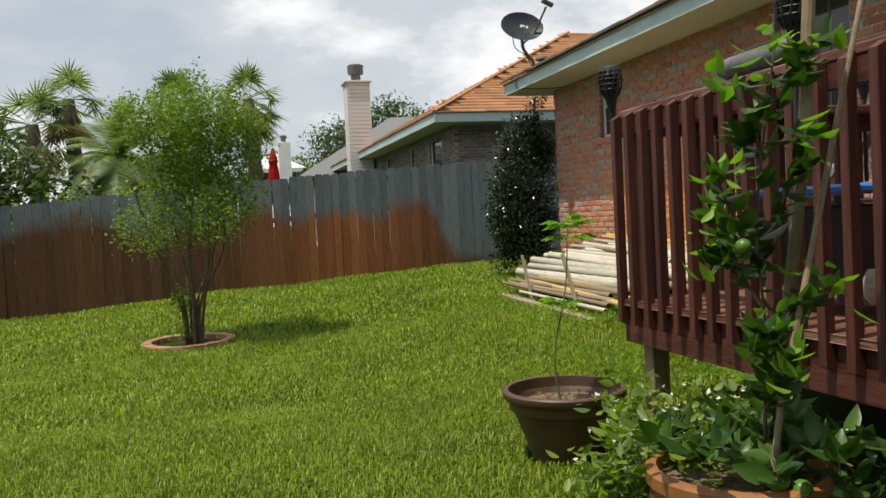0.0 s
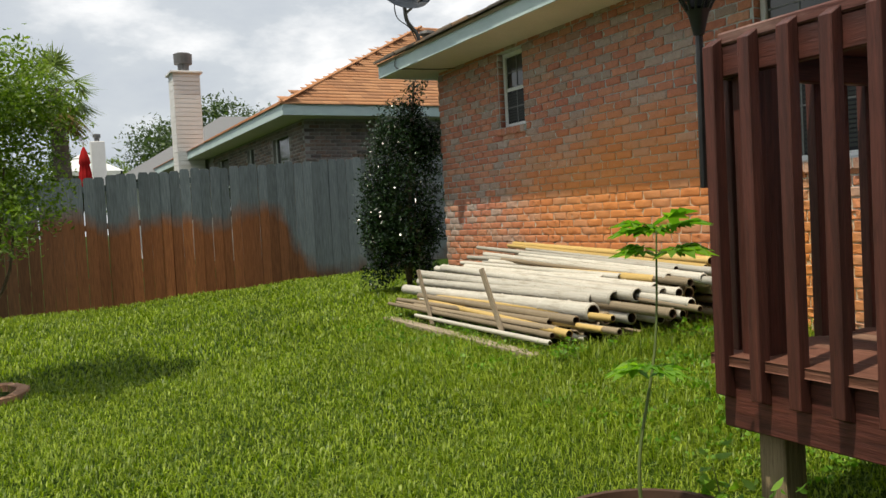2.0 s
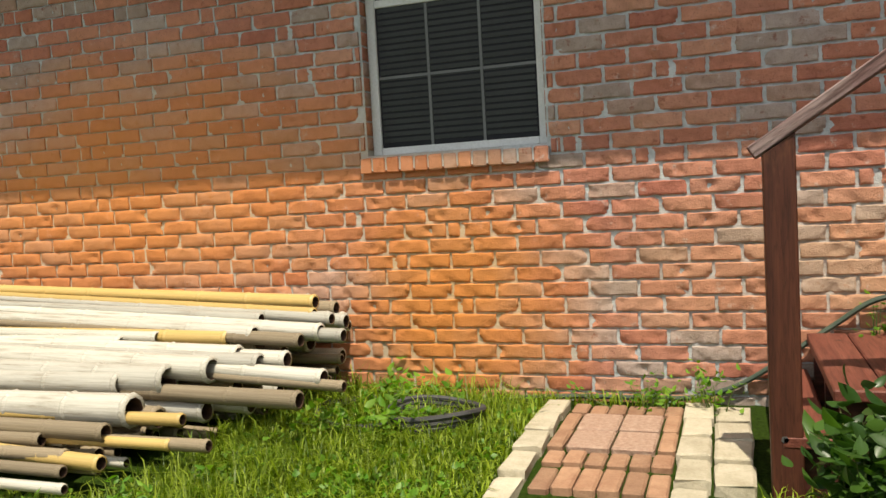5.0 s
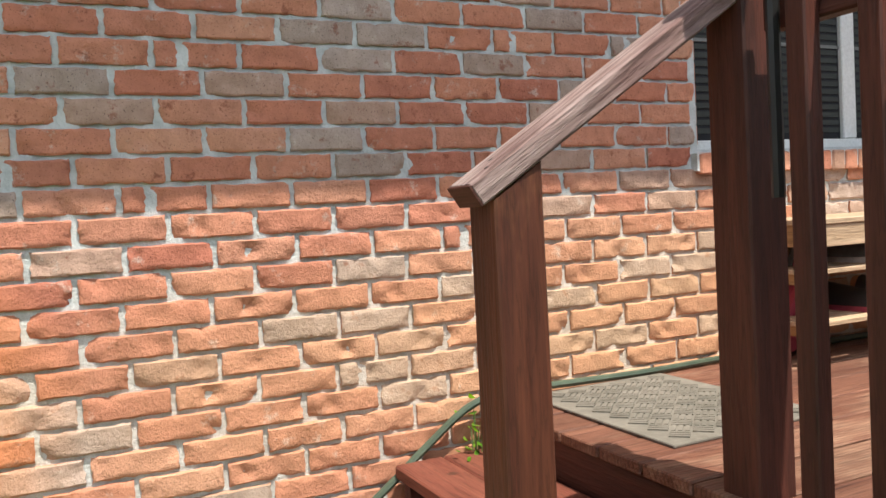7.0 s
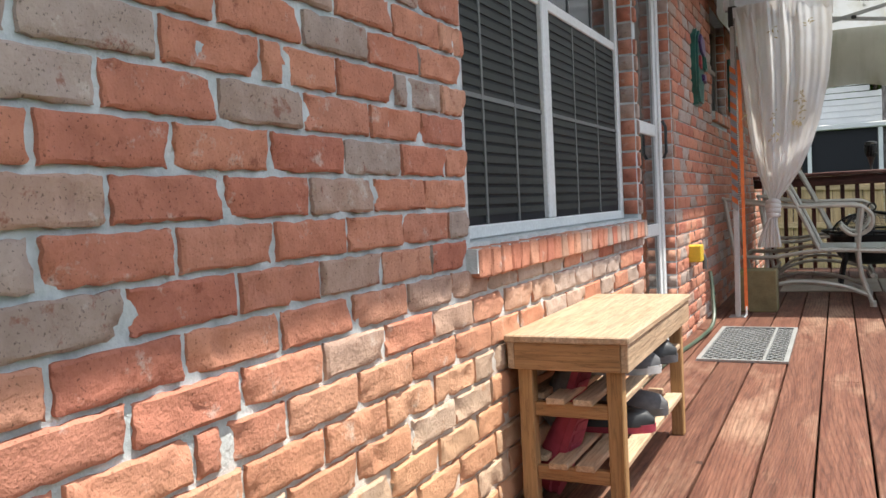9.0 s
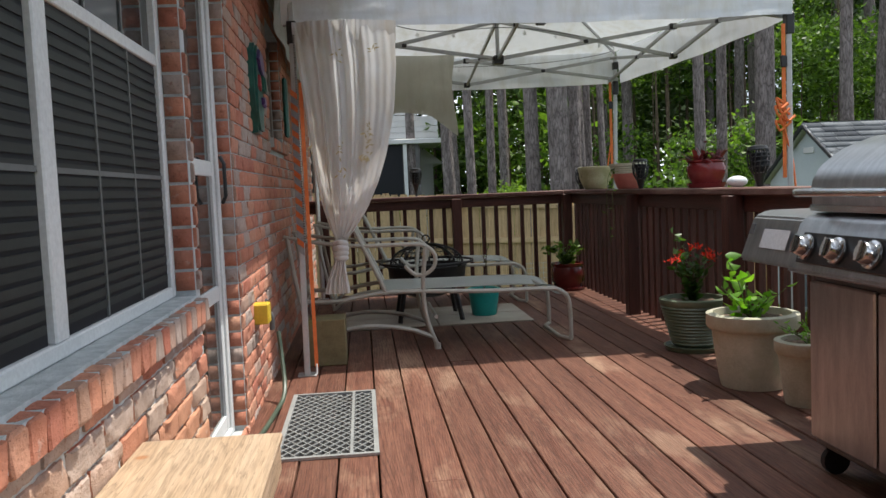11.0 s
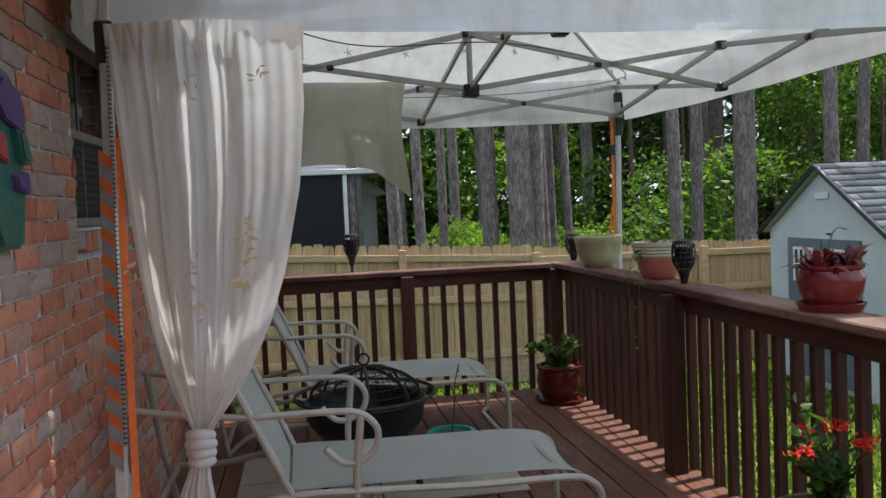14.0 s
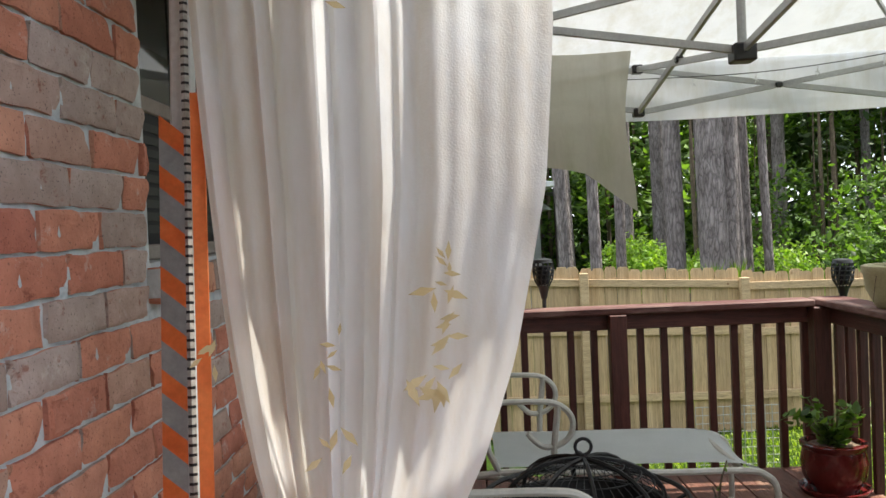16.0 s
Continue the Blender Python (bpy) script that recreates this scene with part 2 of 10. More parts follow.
def wood(name, c1, c2, knots=(0.1, 0.05, 0.03), axis=1, rough=0.6, spread=0.25, worn=None, worn_lo=0.5, weather=0.6):
    """Boards with grain along an axis and knots."""
    m, n, l, b = nodes(name, rough, 0, 0.35)
    tc = n.new("ShaderNodeTexCoord").outputs["Object"]
    rnd = n.new("ShaderNodeObjectInfo").outputs["Random"]
    off = n.new("ShaderNodeVectorMath")
    off.operation = "ADD"
    comb = n.new("ShaderNodeCombineXYZ")
    for s in range(3):
        l.new(mathn(n, l, "MULTIPLY", rnd, 17.0 + 9 * s), comb.inputs[s])
    l.new(tc, off.inputs[0])
    l.new(comb.outputs[0], off.inputs[1])
    st = [1.0, 1.0, 1.0]
    st[axis] = 0.06
    vec = off.outputs[0]
    g1 = noise_tex(n, l, vec, 26, 6, 0.6, st)
    g2 = noise_tex(n, l, vec, 130, 3, 0.6, st)
    wv = n.new("ShaderNodeTexNoise")
    wv.inputs["Scale"].default_value = 2.2
    l.new(vec, wv.inputs["Vector"])
    rings = mathn(n, l, "FRACT", mathn(n, l, "MULTIPLY", mathn(n, l, "ADD", g1, mathn(n, l, "MULTIPLY", wv.outputs["Fac"], 0.5)), 9.0))
    col = ramp(n, l, g1, [(0.3, c1), (0.72, c2)])
    col = mixc(n, l, 0.68, col, ramp(n, l, rings, [(0.0, (0.5, 0.5, 0.5)), (0.35, (1, 1, 1))]), "MULTIPLY")
    col = mixc(n, l, 0.62, col, ramp(n, l, g2, [(0.3, (0.5, 0.5, 0.5)), (0.7, (1, 1, 1))]), "MULTIPLY")
    vo = n.new("ShaderNodeTexVoronoi")
    vo.inputs["Scale"].default_value = 3.2
    l.new(vec, vo.inputs["Vector"])
    col = mixc(n, l, ramp(n, l, vo.outputs["Distance"], [(0.03, (0.8, 0.8, 0.8)), (0.06, (0, 0, 0))]), col, knots)
    if worn:
        wf = noise_tex(n, l, vec, 3.0, 6, 0.7, [1.0 if s > 0.5 else 0.35 for s in st])
        col = mixc(n, l, ramp(n, l, wf, [(worn_lo, (0, 0, 0)), (worn_lo + 0.18, (0.75, 0.75, 0.75))]), col, worn)
    hv = n.new("ShaderNodeHueSaturation")
    l.new(mathn(n, l, "MULTIPLY_ADD", rnd, spread, 1 - spread / 2), hv.inputs["Value"])
    l.new(col, hv.inputs["Color"])
    l.new(hv.outputs[0], b.inputs["Base Color"])
    if weather > 0.6:
        g3 = noise_tex(n, l, vec, 70, 5, 0.7, st)
        lines = ramp(n, l, g3, [(0.36, (0.30, 0.22, 0.21)), (0.5, (1, 1, 1))])
        axes = n.new("ShaderNodeSeparateXYZ")
        l.new(vec, axes.inputs[0])
        drift = noise_tex(n, l, vec, 3.0, 1, 0.4, [1.0 if q > 0.5 else 0.13 for q in st])
        growth = mathn(n, l, "SINE", mathn(n, l, "MULTIPLY", mathn(n, l, "ADD", axes.outputs[0 if axis else 1], mathn(n, l, "MULTIPLY", drift, 0.35)), 520.0))
        weathered = mixc(n, l, weather * 0.6, hv.outputs[0], lines, "MULTIPLY")
        weathered = mixc(n, l, 0.5, weathered, ramp(n, l, mathn(n, l, "MULTIPLY_ADD", growth, 0.5, 0.5), [(0.02, (0.42, 0.32, 0.30)), (0.38, (1, 1, 1))]), "MULTIPLY")
        l.new(weathered, b.inputs["Base Color"])
        g1 = mathn(n, l, "ADD", g1, g3)
    bump(n, l, b, mathn(n, l, "ADD", g1, mathn(n, l, "MULTIPLY", g2, 0.5)), weather, 0.006)
    return m


def leaf_material(name, c1, c2, rough=0.45, trans=0.35, spec=0.4):
    """Leaves that let some light through and differ from leaf to leaf."""
    m, n, l, b = nodes(name, rough, 0, spec)
    rnd = n.new("ShaderNodeNewGeometry").outputs["Random Per Island"]
    col = ramp(n, l, rnd, [(0.0, c1), (0.55, tuple((p + q) / 2 for p, q in zip(c1, c2))), (1.0, c2)])
    pos = n.new("ShaderNodeNewGeometry").outputs["Position"]
    col = mixc(n, l, 0.4, col, ramp(n, l, noise_tex(n, l, pos, 1.5, 3), [(0.3, (0.5, 0.5, 0.5)), (0.7, (1.1, 1.1, 1.1))]), "MULTIPLY")
    l.new(col, b.inputs["Base Color"])
    if trans:
        tr = n.new("ShaderNodeBsdfTranslucent")
        l.new(mixc(n, l, 1.0, col, (1.3, 1.5, 0.5), "MULTIPLY"), tr.inputs["Color"])
        ms = n.new("ShaderNodeMixShader")
        ms.inputs[0].default_value = trans
        out = n["Material Output"]
        l.new(b.outputs[0], ms.inputs[1])
        l.new(tr.outputs[0], ms.inputs[2])
        l.new(ms.outputs[0], out.inputs["Surface"])
    return m


def cloth_material(name, c1, c2, trans=0.5, stain=None, see=0.0, fleck=200.0):
    m, n, l, b = nodes(name, 0.9, 0, 0.1)
    tc = n.new("ShaderNodeTexCoord").outputs["Object"]
    big = noise_tex(n, l, tc, 2.5, 5, 0.6)
    weave = noise_tex(n, l, tc, fleck, 2, 0.5)
    col = ramp(n, l, big, [(0.35, c1), (0.65, c2)])
    if stain:
        s = noise_tex(n, l, tc, 4.5, 6, 0.65, (1.6, 1.0, 0.35))
        col = mixc(n, l, ramp(n, l, s, [(0.46, (0, 0, 0)), (0.68, (0.6, 0.6, 0.6))]), col, stain)
    l.new(col, b.inputs["Base Color"])
    bump(n, l, b, mathn(n, l, "ADD", mathn(n, l, "MULTIPLY", big, 2.0), mathn(n, l, "MULTIPLY", weave, 0.12)), 0.45, 0.02)
    tr = n.new("ShaderNodeBsdfTranslucent")
    l.new(col, tr.inputs["Color"])
    ms = n.new("ShaderNodeMixShader")
    ms.inputs[0].default_value = trans
    l.new(b.outputs[0], ms.inputs[1])
    l.new(tr.outputs[0], ms.inputs[2])
    last = ms.outputs[0]
    if see:
        tp = n.new("ShaderNodeBsdfTransparent")
        m2 = n.new("ShaderNodeMixShader")
        m2.inputs[0].default_value = see
        l.new(last, m2.inputs[1])
        l.new(tp.outputs[0], m2.inputs[2])
        last = m2.outputs[0]
    l.new(last, n["Material Output"].inputs["Surface"])
    return m


def lawn_soil():
    m, n, l, b = nodes("lawn", 0.95, 0, 0.1)
    pos = n.new("ShaderNodeNewGeometry").outputs["Position"]
    a = noise_tex(n, l, pos, 1.2, 5, 0.6)
    f = noise_tex(n, l, pos, 60, 5, 0.7)
    col = ramp(n, l, f, [(0.3, (0.012, 0.028, 0.003)), (0.7, (0.06, 0.11, 0.012))])
    col = mixc(n, l, 0.45, col, ramp(n, l, a, [(0.3, (0.442, 0.408, 0.340)), (0.7, (0.714, 0.748, 0.680))]), "MULTIPLY")
    l.new(col, b.inputs["Base Color"])
    bump(n, l, b, f, 0.8, 0.03)
    return m


def shingle_material(name, c1, c2, c3):
    m, n, l, b = nodes(name, 0.92, 0, 0.15)
    pos = n.new("ShaderNodeNewGeometry").outputs["Position"]
    rnd = n.new("ShaderNodeNewGeometry").outputs["Random Per Island"]
    col = ramp(n, l, rnd, [(0.0, c1), (0.5, c2), (1.0, c3)])
    col = mixc(n, l, 0.5, col, ramp(n, l, noise_tex(n, l, pos, 60, 4, 0.7), [(0.3, (0.55, 0.55, 0.55)), (0.7, (1.1, 1.1, 1.1))]), "MULTIPLY")
    l.new(col, b.inputs["Base Color"])
    bump(n, l, b, noise_tex(n, l, pos, 90, 3), 0.5, 0.006)
    return m


def bark_material(name, c1, c2, scale=14):
    m, n, l, b = nodes(name, 0.95, 0, 0.1)
    tc = n.new("ShaderNodeTexCoord").outputs["Object"]
    vo = n.new("ShaderNodeTexVoronoi")
    vo.feature = "DISTANCE_TO_EDGE"
    mpn = n.new("ShaderNodeMapping")
    mpn.inputs["Scale"].default_value = (1, 1, 0.2)
    l.new(tc, mpn.inputs[0])
    l.new(mpn.outputs[0], vo.inputs["Vector"])
    vo.inputs["Scale"].default_value = scale
    warp = n.new("ShaderNodeVectorMath")
    warp.operation = "MULTIPLY_ADD"
    wn_ = n.new("ShaderNodeTexNoise")
    wn_.inputs["Scale"].default_value, wn_.inputs["Detail"].default_value = 9.0, 5.0
    l.new(mpn.outputs[0], wn_.inputs["Vector"])
    l.new(wn_.outputs["Color"], warp.inputs[0])
    warp.inputs[1].default_value = (0.16, 0.16, 0.16)
    l.new(mpn.outputs[0], warp.inputs[2])
    l.new(warp.outputs[0], vo.inputs["Vector"])
    plate = ramp(n, l, vo.outputs["Distance"], [(0.0, (0.42, 0.42, 0.42)), (0.16, (1, 1, 1))])
    col = ramp(n, l, noise_tex(n, l, tc, 8, 5, 0.7, (1, 1, 0.4)), [(0.3, c1), (0.7, c2)])
    col = mixc(n, l, 0.85, col, plate, "MULTIPLY")
    l.new(col, b.inputs["Base Color"])
    bump(n, l, b, mathn(n, l, "MINIMUM", vo.outputs["Distance"], 0.25), 1.0, 0.06)
    return m


def glass_dark(name, c=(0.02, 0.022, 0.025), rough=0.08):
    m, n, l, b = nodes(name, rough, 0, 0.6)
    b.inputs["Base Color"].default_value = (*c, 1)
    return m


M = {}
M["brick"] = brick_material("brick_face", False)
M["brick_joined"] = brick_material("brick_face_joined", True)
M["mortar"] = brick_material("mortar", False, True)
M["brick_grey"] = brick_material("shaded_grey_brick", True, False, True)
M["fence"] = fence_material()
M["pine"] = wood("new_pine", (0.46, 0.31, 0.16), (0.66, 0.48, 0.28), (0.2, 0.1, 0.05), 2, 0.75, 0.3)
M["pine_rail"] = wood("new_pine_rail", (0.50, 0.35, 0.19), (0.68, 0.5, 0.3), (0.2, 0.1, 0.05), 0, 0.75, 0.2)
M["rail"] = wood("dark_red_stain", (0.052, 0.018, 0.014), (0.13, 0.040, 0.028), (0.02, 0.008, 0.006), 2, 0.55, 0.35)
M["rail_x"] = wood("dark_red_stain_x", (0.052, 0.018, 0.014), (0.13, 0.040, 0.028), (0.02, 0.008, 0.006), 0, 0.55, 0.35)
M["rail_y"] = wood("dark_red_stain_y", (0.052, 0.018, 0.014), (0.13, 0.040, 0.028), (0.02, 0.008, 0.006), 1, 0.55, 0.35)
M["cap"] = wood("worn_rail_cap", (0.10, 0.035, 0.028), (0.17, 0.065, 0.05), (0.03, 0.01, 0.01), 1, 0.65, 0.2, (0.30, 0.20, 0.165), 0.45)
M["deck"] = wood("deck_boards", (0.14, 0.052, 0.033), (0.245, 0.112, 0.072), (0.03, 0.012, 0.008), 1, 0.6, 0.4, (0.38, 0.25, 0.17), 0.52, 0.75)
M["step"] = wood("step_boards", (0.16, 0.045, 0.03), (0.26, 0.085, 0.055), (0.05, 0.02, 0.012), 0, 0.6, 0.2)
M["bench"] = wood("raw_bench_wood", (0.50, 0.345, 0.215), (0.62, 0.46, 0.32), (0.35, 0.15, 0.06), 1, 0.6, 0.15, (0.45, 0.19, 0.08), 0.6)
M["post_raw"] = wood("raw_post", (0.22, 0.16, 0.09), (0.38, 0.29, 0.17), (0.1, 0.06, 0.03), 2, 0.85)
M["lawn"] = lawn_soil()
M["grass"] = leaf_material("grass_blades", (0.065, 0.13, 0.008), (0.35, 0.445, 0.038), 0.45, 0.35, 0.35)
M["soil"] = simple("potting_soil", (0.035, 0.02, 0.014), (0.30, 0.21, 0.14), 55, 0.95, 0, 0.8, 0.01)
# Real earth, and the dark colour for shade under boards and behind windows.
M["dirt_and_shade"] = simple("bare_dirt_and_shade", (0.03, 0.022, 0.014), (0.07, 0.05, 0.03), 12, 0.95, 0, 0.8, 0.02)
M["white_paint"] = simple("white_trim", (0.66, 0.69, 0.70), (0.78, 0.80, 0.80), 3, 0.5, 0, 0.08)
M["fascia"] = simple("pale_blue_fascia", (0.42, 0.55, 0.56), (0.54, 0.66, 0.66), 2, 0.6, 0, 0.1)
M["soffit"] = simple("cream_soffit", (0.60, 0.58, 0.48), (0.70, 0.67, 0.57), 2, 0.7, 0, 0.1)
M["shingle_own"] = shingle_material("weathered_shingles", (0.10, 0.09, 0.08), (0.17, 0.14, 0.11), (0.24, 0.16, 0.10))
M["shingle_orange"] = shingle_material("orange_shingles", (0.40, 0.19, 0.095), (0.48, 0.25, 0.13), (0.32, 0.16, 0.09))
M["shingle_grey"] = shingle_material("grey_shingles", (0.15, 0.16, 0.17), (0.22, 0.23, 0.24), (0.28, 0.29, 0.30))
M["shingle_shed"] = shingle_material("slate_grey_shingles", (0.085, 0.09, 0.10), (0.15, 0.16, 0.17), (0.24, 0.25, 0.26))
M["siding"] = simple("white_siding", (0.66, 0.66, 0.66), (0.76, 0.76, 0.75), 2, 0.6, 0, 0.1)
M["screen"] = glass_dark("window_screen", (0.012, 0.013, 0.017), 0.55)
M["screen"].node_tree.nodes["Principled BSDF"].inputs["Specular IOR Level"].default_value = 0.25
M["glass"] = glass_dark("window_glass", (0.03, 0.035, 0.035), 0.05)
M["blind"] = simple("blind_slats", (0.04, 0.043, 0.041), (0.065, 0.068, 0.066), 6, 0.6, 0, 0.1)
M["bamboo"] = simple("sun_bleached_bamboo", (0.46, 0.44, 0.37), (0.66, 0.63, 0.55), 9, 0.55, 0, 0.2, 0.003, (1, 0.15, 1), 0.6, (0.22, 0.18, 0.12))
M["bamboo_gold"] = simple("golden_bamboo", (0.50, 0.34, 0.10), (0.66, 0.47, 0.18), 9, 0.45, 0, 0.2, 0.003, (1, 0.15, 1), 0.2)
M["bamboo_old"] = simple("grey_old_bamboo", (0.20, 0.15, 0.09), (0.36, 0.29, 0.19), 9, 0.7, 0, 0.3, 0.003, (1, 0.15, 1), 0.5)
M["hollow"] = simple("bamboo_hollow", (0.045, 0.02, 0.012), (0.09, 0.04, 0.02), 20, 0.9)
M["grey_wood"] = wood("grey_board", (0.26, 0.21, 0.15), (0.45, 0.37, 0.27), (0.1, 0.06, 0.04), 1, 0.85)
M["paver_white"] = simple("pale_edging", (0.42, 0.37, 0.26), (0.60, 0.54, 0.41), 10, 0.9, 0, 0.6, 0.01, None, 0.2)
M["paver_red"] = simple("red_paver", (0.30, 0.155, 0.09), (0.42, 0.25, 0.15), 14, 0.9, 0, 0.6, 0.008, None, 0.35)
M["paver_tan"] = simple("pebble_paver", (0.34, 0.20, 0.14), (0.50, 0.35, 0.26), 60, 0.9, 0, 0.8, 0.006)
M["hose_grey"] = simple("grey_soaker_hose", (0.035, 0.035, 0.035), (0.075, 0.075, 0.072), 10, 0.7)
M["hose_green"] = simple("green_hose", (0.045, 0.07, 0.05), (0.09, 0.12, 0.08), 10, 0.45)
M["terracotta_dark"] = simple("brown_plastic", (0.06, 0.034, 0.022), (0.10, 0.055, 0.036), 6, 0.5, 0, 0.1)
M["barrel"] = simple("orange_clay", (0.22, 0.085, 0.028), (0.36, 0.155, 0.05), 5, 0.5, 0, 0.3)
M["green_glaze"] = simple("sage_glaze", (0.095, 0.125, 0.075), (0.16, 0.19, 0.12), 6, 0.4, 0, 0.15)
M["stone_pot"] = simple("pale_stone_pot", (0.42, 0.40, 0.30), (0.58, 0.55, 0.43), 7, 0.8, 0, 0.5, 0.006, None, 0.2, (0.30, 0.29, 0.17))
M["stone_moss"] = simple("mossy_stone_pot", (0.40, 0.36, 0.19), (0.57, 0.52, 0.33), 7, 0.8, 0, 0.5, 0.006, None, 0.2, (0.62, 0.6, 0.45))
M["red_glaze"] = simple("dark_red_glaze", (0.075, 0.008, 0.008), (0.13, 0.016, 0.014), 6, 0.15, 0, 0.05)
M["red_pot"] = simple("red_glaze", (0.16, 0.016, 0.018), (0.23, 0.03, 0.03), 6, 0.22, 0, 0.05)
M["coral_pot"] = simple("coral_paint", (0.55, 0.15, 0.12), (0.70, 0.25, 0.2), 6, 0.5, 0, 0.1)
M["cream"] = simple("cream_glaze", (0.55, 0.52, 0.40), (0.68, 0.65, 0.52), 6, 0.45, 0, 0.1)
M["teal"] = simple("teal_plastic", (0.01, 0.30, 0.27), (0.02, 0.38, 0.34), 6, 0.4, 0, 0.05)
M["black"] = simple("black_plastic", (0.010, 0.010, 0.011), (0.022, 0.022, 0.023), 8, 0.4, 0, 0.05)
M["iron"] = simple("black_iron", (0.012, 0.012, 0.012), (0.035, 0.032, 0.03), 12, 0.5, 0.4, 0.3)
M["lounge_metal"] = simple("beige_powder_coat", (0.42, 0.40, 0.34), (0.54, 0.51, 0.44), 8, 0.4, 0.1, 0.1)
M["sling"] = simple("sling_fabric", (0.66, 0.69, 0.65), (0.76, 0.79, 0.75), 3, 0.85, 0, 0.3, 0.002, None, 0, None, 260)
M["steel"] = simple("stainless_steel", (0.34, 0.35, 0.36), (0.50, 0.51, 0.52), 5, 0.32, 0.9, 0.05, 0.002, (1, 6, 1))
M["chrome"] = simple("chrome", (0.6, 0.6, 0.6), (0.72, 0.72, 0.72), 5, 0.15, 1.0, 0.02)
M["alu"] = simple("grey_aluminium", (0.36, 0.37, 0.37), (0.48, 0.49, 0.48), 6, 0.4, 0.3, 0.05)
M["canopy"] = cloth_material("canopy_fabric", (0.74, 0.77, 0.80), (0.83, 0.85, 0.87), 0.22, (0.60, 0.59, 0.52))
M["curtain"] = cloth_material("curtain_cloth", (0.80, 0.79, 0.775), (0.88, 0.875, 0.87), 0.5, (0.72, 0.62, 0.48), 0.0, 300)
M["curtain_sheer"] = cloth_material("sheer_panel", (0.52, 0.51, 0.43), (0.60, 0.59, 0.50), 0.5, (0.4, 0.38, 0.28), 0.1, 300)
M["stitch"] = cloth_material("gold_stitching", (0.50, 0.40, 0.22), (0.64, 0.56, 0.36), 0.5)
M["orange"] = simple("orange_strap", (0.72, 0.15, 0.03), (0.85, 0.24, 0.06), 20, 0.7, 0, 0.2, 0.002)
M["grey_strap"] = simple("grey_reflector", (0.30, 0.30, 0.29), (0.40, 0.40, 0.39), 20, 0.5)
M["yellow"] = simple("yellow_plastic", (0.62, 0.42, 0.02), (0.75, 0.52, 0.05), 8, 0.4, 0, 0.05)
M["block"] = simple("mossy_concrete", (0.16, 0.13, 0.065), (0.26, 0.22, 0.11), 9, 0.9, 0, 0.4, 0.006, None, 0, (0.22, 0.25, 0.03))
M["mat"] = simple("woven_mat", (0.13, 0.12, 0.10), (0.22, 0.20, 0.17), 12, 0.9, 0, 0.3)
M["mat_board"] = simple("pale_floor_panel", (0.34, 0.30, 0.25), (0.46, 0.42, 0.35), 4, 0.8, 0, 0.1)
M["dish"] = simple("dish_navy", (0.045, 0.06, 0.085), (0.07, 0.09, 0.12), 4, 0.45, 0.0, 0.03)
M["grey_metal"] = simple("grey_metal", (0.10, 0.10, 0.10), (0.17, 0.17, 0.17), 5, 0.5, 0.3, 0.1)
M["shed_wall"] = simple("cream_shed_wall", (0.55, 0.58, 0.46), (0.64, 0.67, 0.55), 1.5, 0.6, 0, 0.05)
M["shed_front"] = simple("pale_blue_shed_front", (0.44, 0.50, 0.53), (0.54, 0.60, 0.62), 1.5, 0.6, 0, 0.05)
M["shed_door"] = simple("blue_grey_door", (0.09, 0.12, 0.15), (0.14, 0.17, 0.20), 3, 0.6, 0, 0.05)
M["pinebark"] = bark_material("pine_bark", (0.15, 0.125, 0.12), (0.34, 0.30, 0.29), 20)
M["twig"] = simple("brown_twig", (0.07, 0.05, 0.03), (0.16, 0.12, 0.08), 12, 0.9, 0, 0.4)
M["greenstem"] = simple("green_stem", (0.08, 0.13, 0.03), (0.16, 0.2, 0.06), 12, 0.6)
M["palmtrunk"] = simple("palm_trunk", (0.08, 0.065, 0.05), (0.17, 0.14, 0.11), 5, 0.95, 0, 0.8, 0.03)
M["leaf_citrus"] = leaf_material("citrus_leaf", (0.022, 0.065, 0.014), (0.075, 0.16, 0.025), 0.35, 0.35)
M["leaf_bright"] = leaf_material("bright_leaf", (0.10, 0.26, 0.02), (0.24, 0.42, 0.05), 0.45, 0.45)
M["leaf_myrtle"] = leaf_material("myrtle_leaf", (0.07, 0.13, 0.018), (0.24, 0.34, 0.055), 0.45, 0.45)
M["leaf_dark"] = leaf_material("glossy_dark_leaf", (0.010, 0.028, 0.010), (0.03, 0.065, 0.02), 0.22, 0.08, 0.6)
M["leaf_oak"] = leaf_material("oak_leaf", (0.03, 0.058, 0.022), (0.095, 0.15, 0.05), 0.5, 0.3)
M["leaf_palm"] = leaf_material("palm_leaf", (0.09, 0.14, 0.06), (0.26, 0.34, 0.13), 0.45, 0.35)
M["leaf_wood"] = leaf_material("woodland_leaf", (0.035, 0.075, 0.015), (0.20, 0.32, 0.06), 0.5, 0.45)
M["leaf_sun"] = leaf_material("sunlit_leaf", (0.10, 0.20, 0.02), (0.30, 0.42, 0.06), 0.5, 0.45)
M["leaf_red"] = leaf_material("burgundy_leaf", (0.09, 0.012, 0.022), (0.22, 0.035, 0.05), 0.4, 0.25)
M["leaf_straw"] = leaf_material("dead_frond", (0.16, 0.11, 0.045), (0.34, 0.25, 0.10), 0.8, 0.2)
M["flower_red"] = leaf_material("red_petal", (0.65, 0.02, 0.01), (0.85, 0.06, 0.02), 0.5, 0.3)
M["flower_white"] = leaf_material("white_petal", (0.7, 0.7, 0.65), (0.85, 0.85, 0.8), 0.6, 0.3)
M["lime"] = simple("green_fruit", (0.05, 0.14, 0.02), (0.10, 0.22, 0.035), 10, 0.35, 0, 0.1)
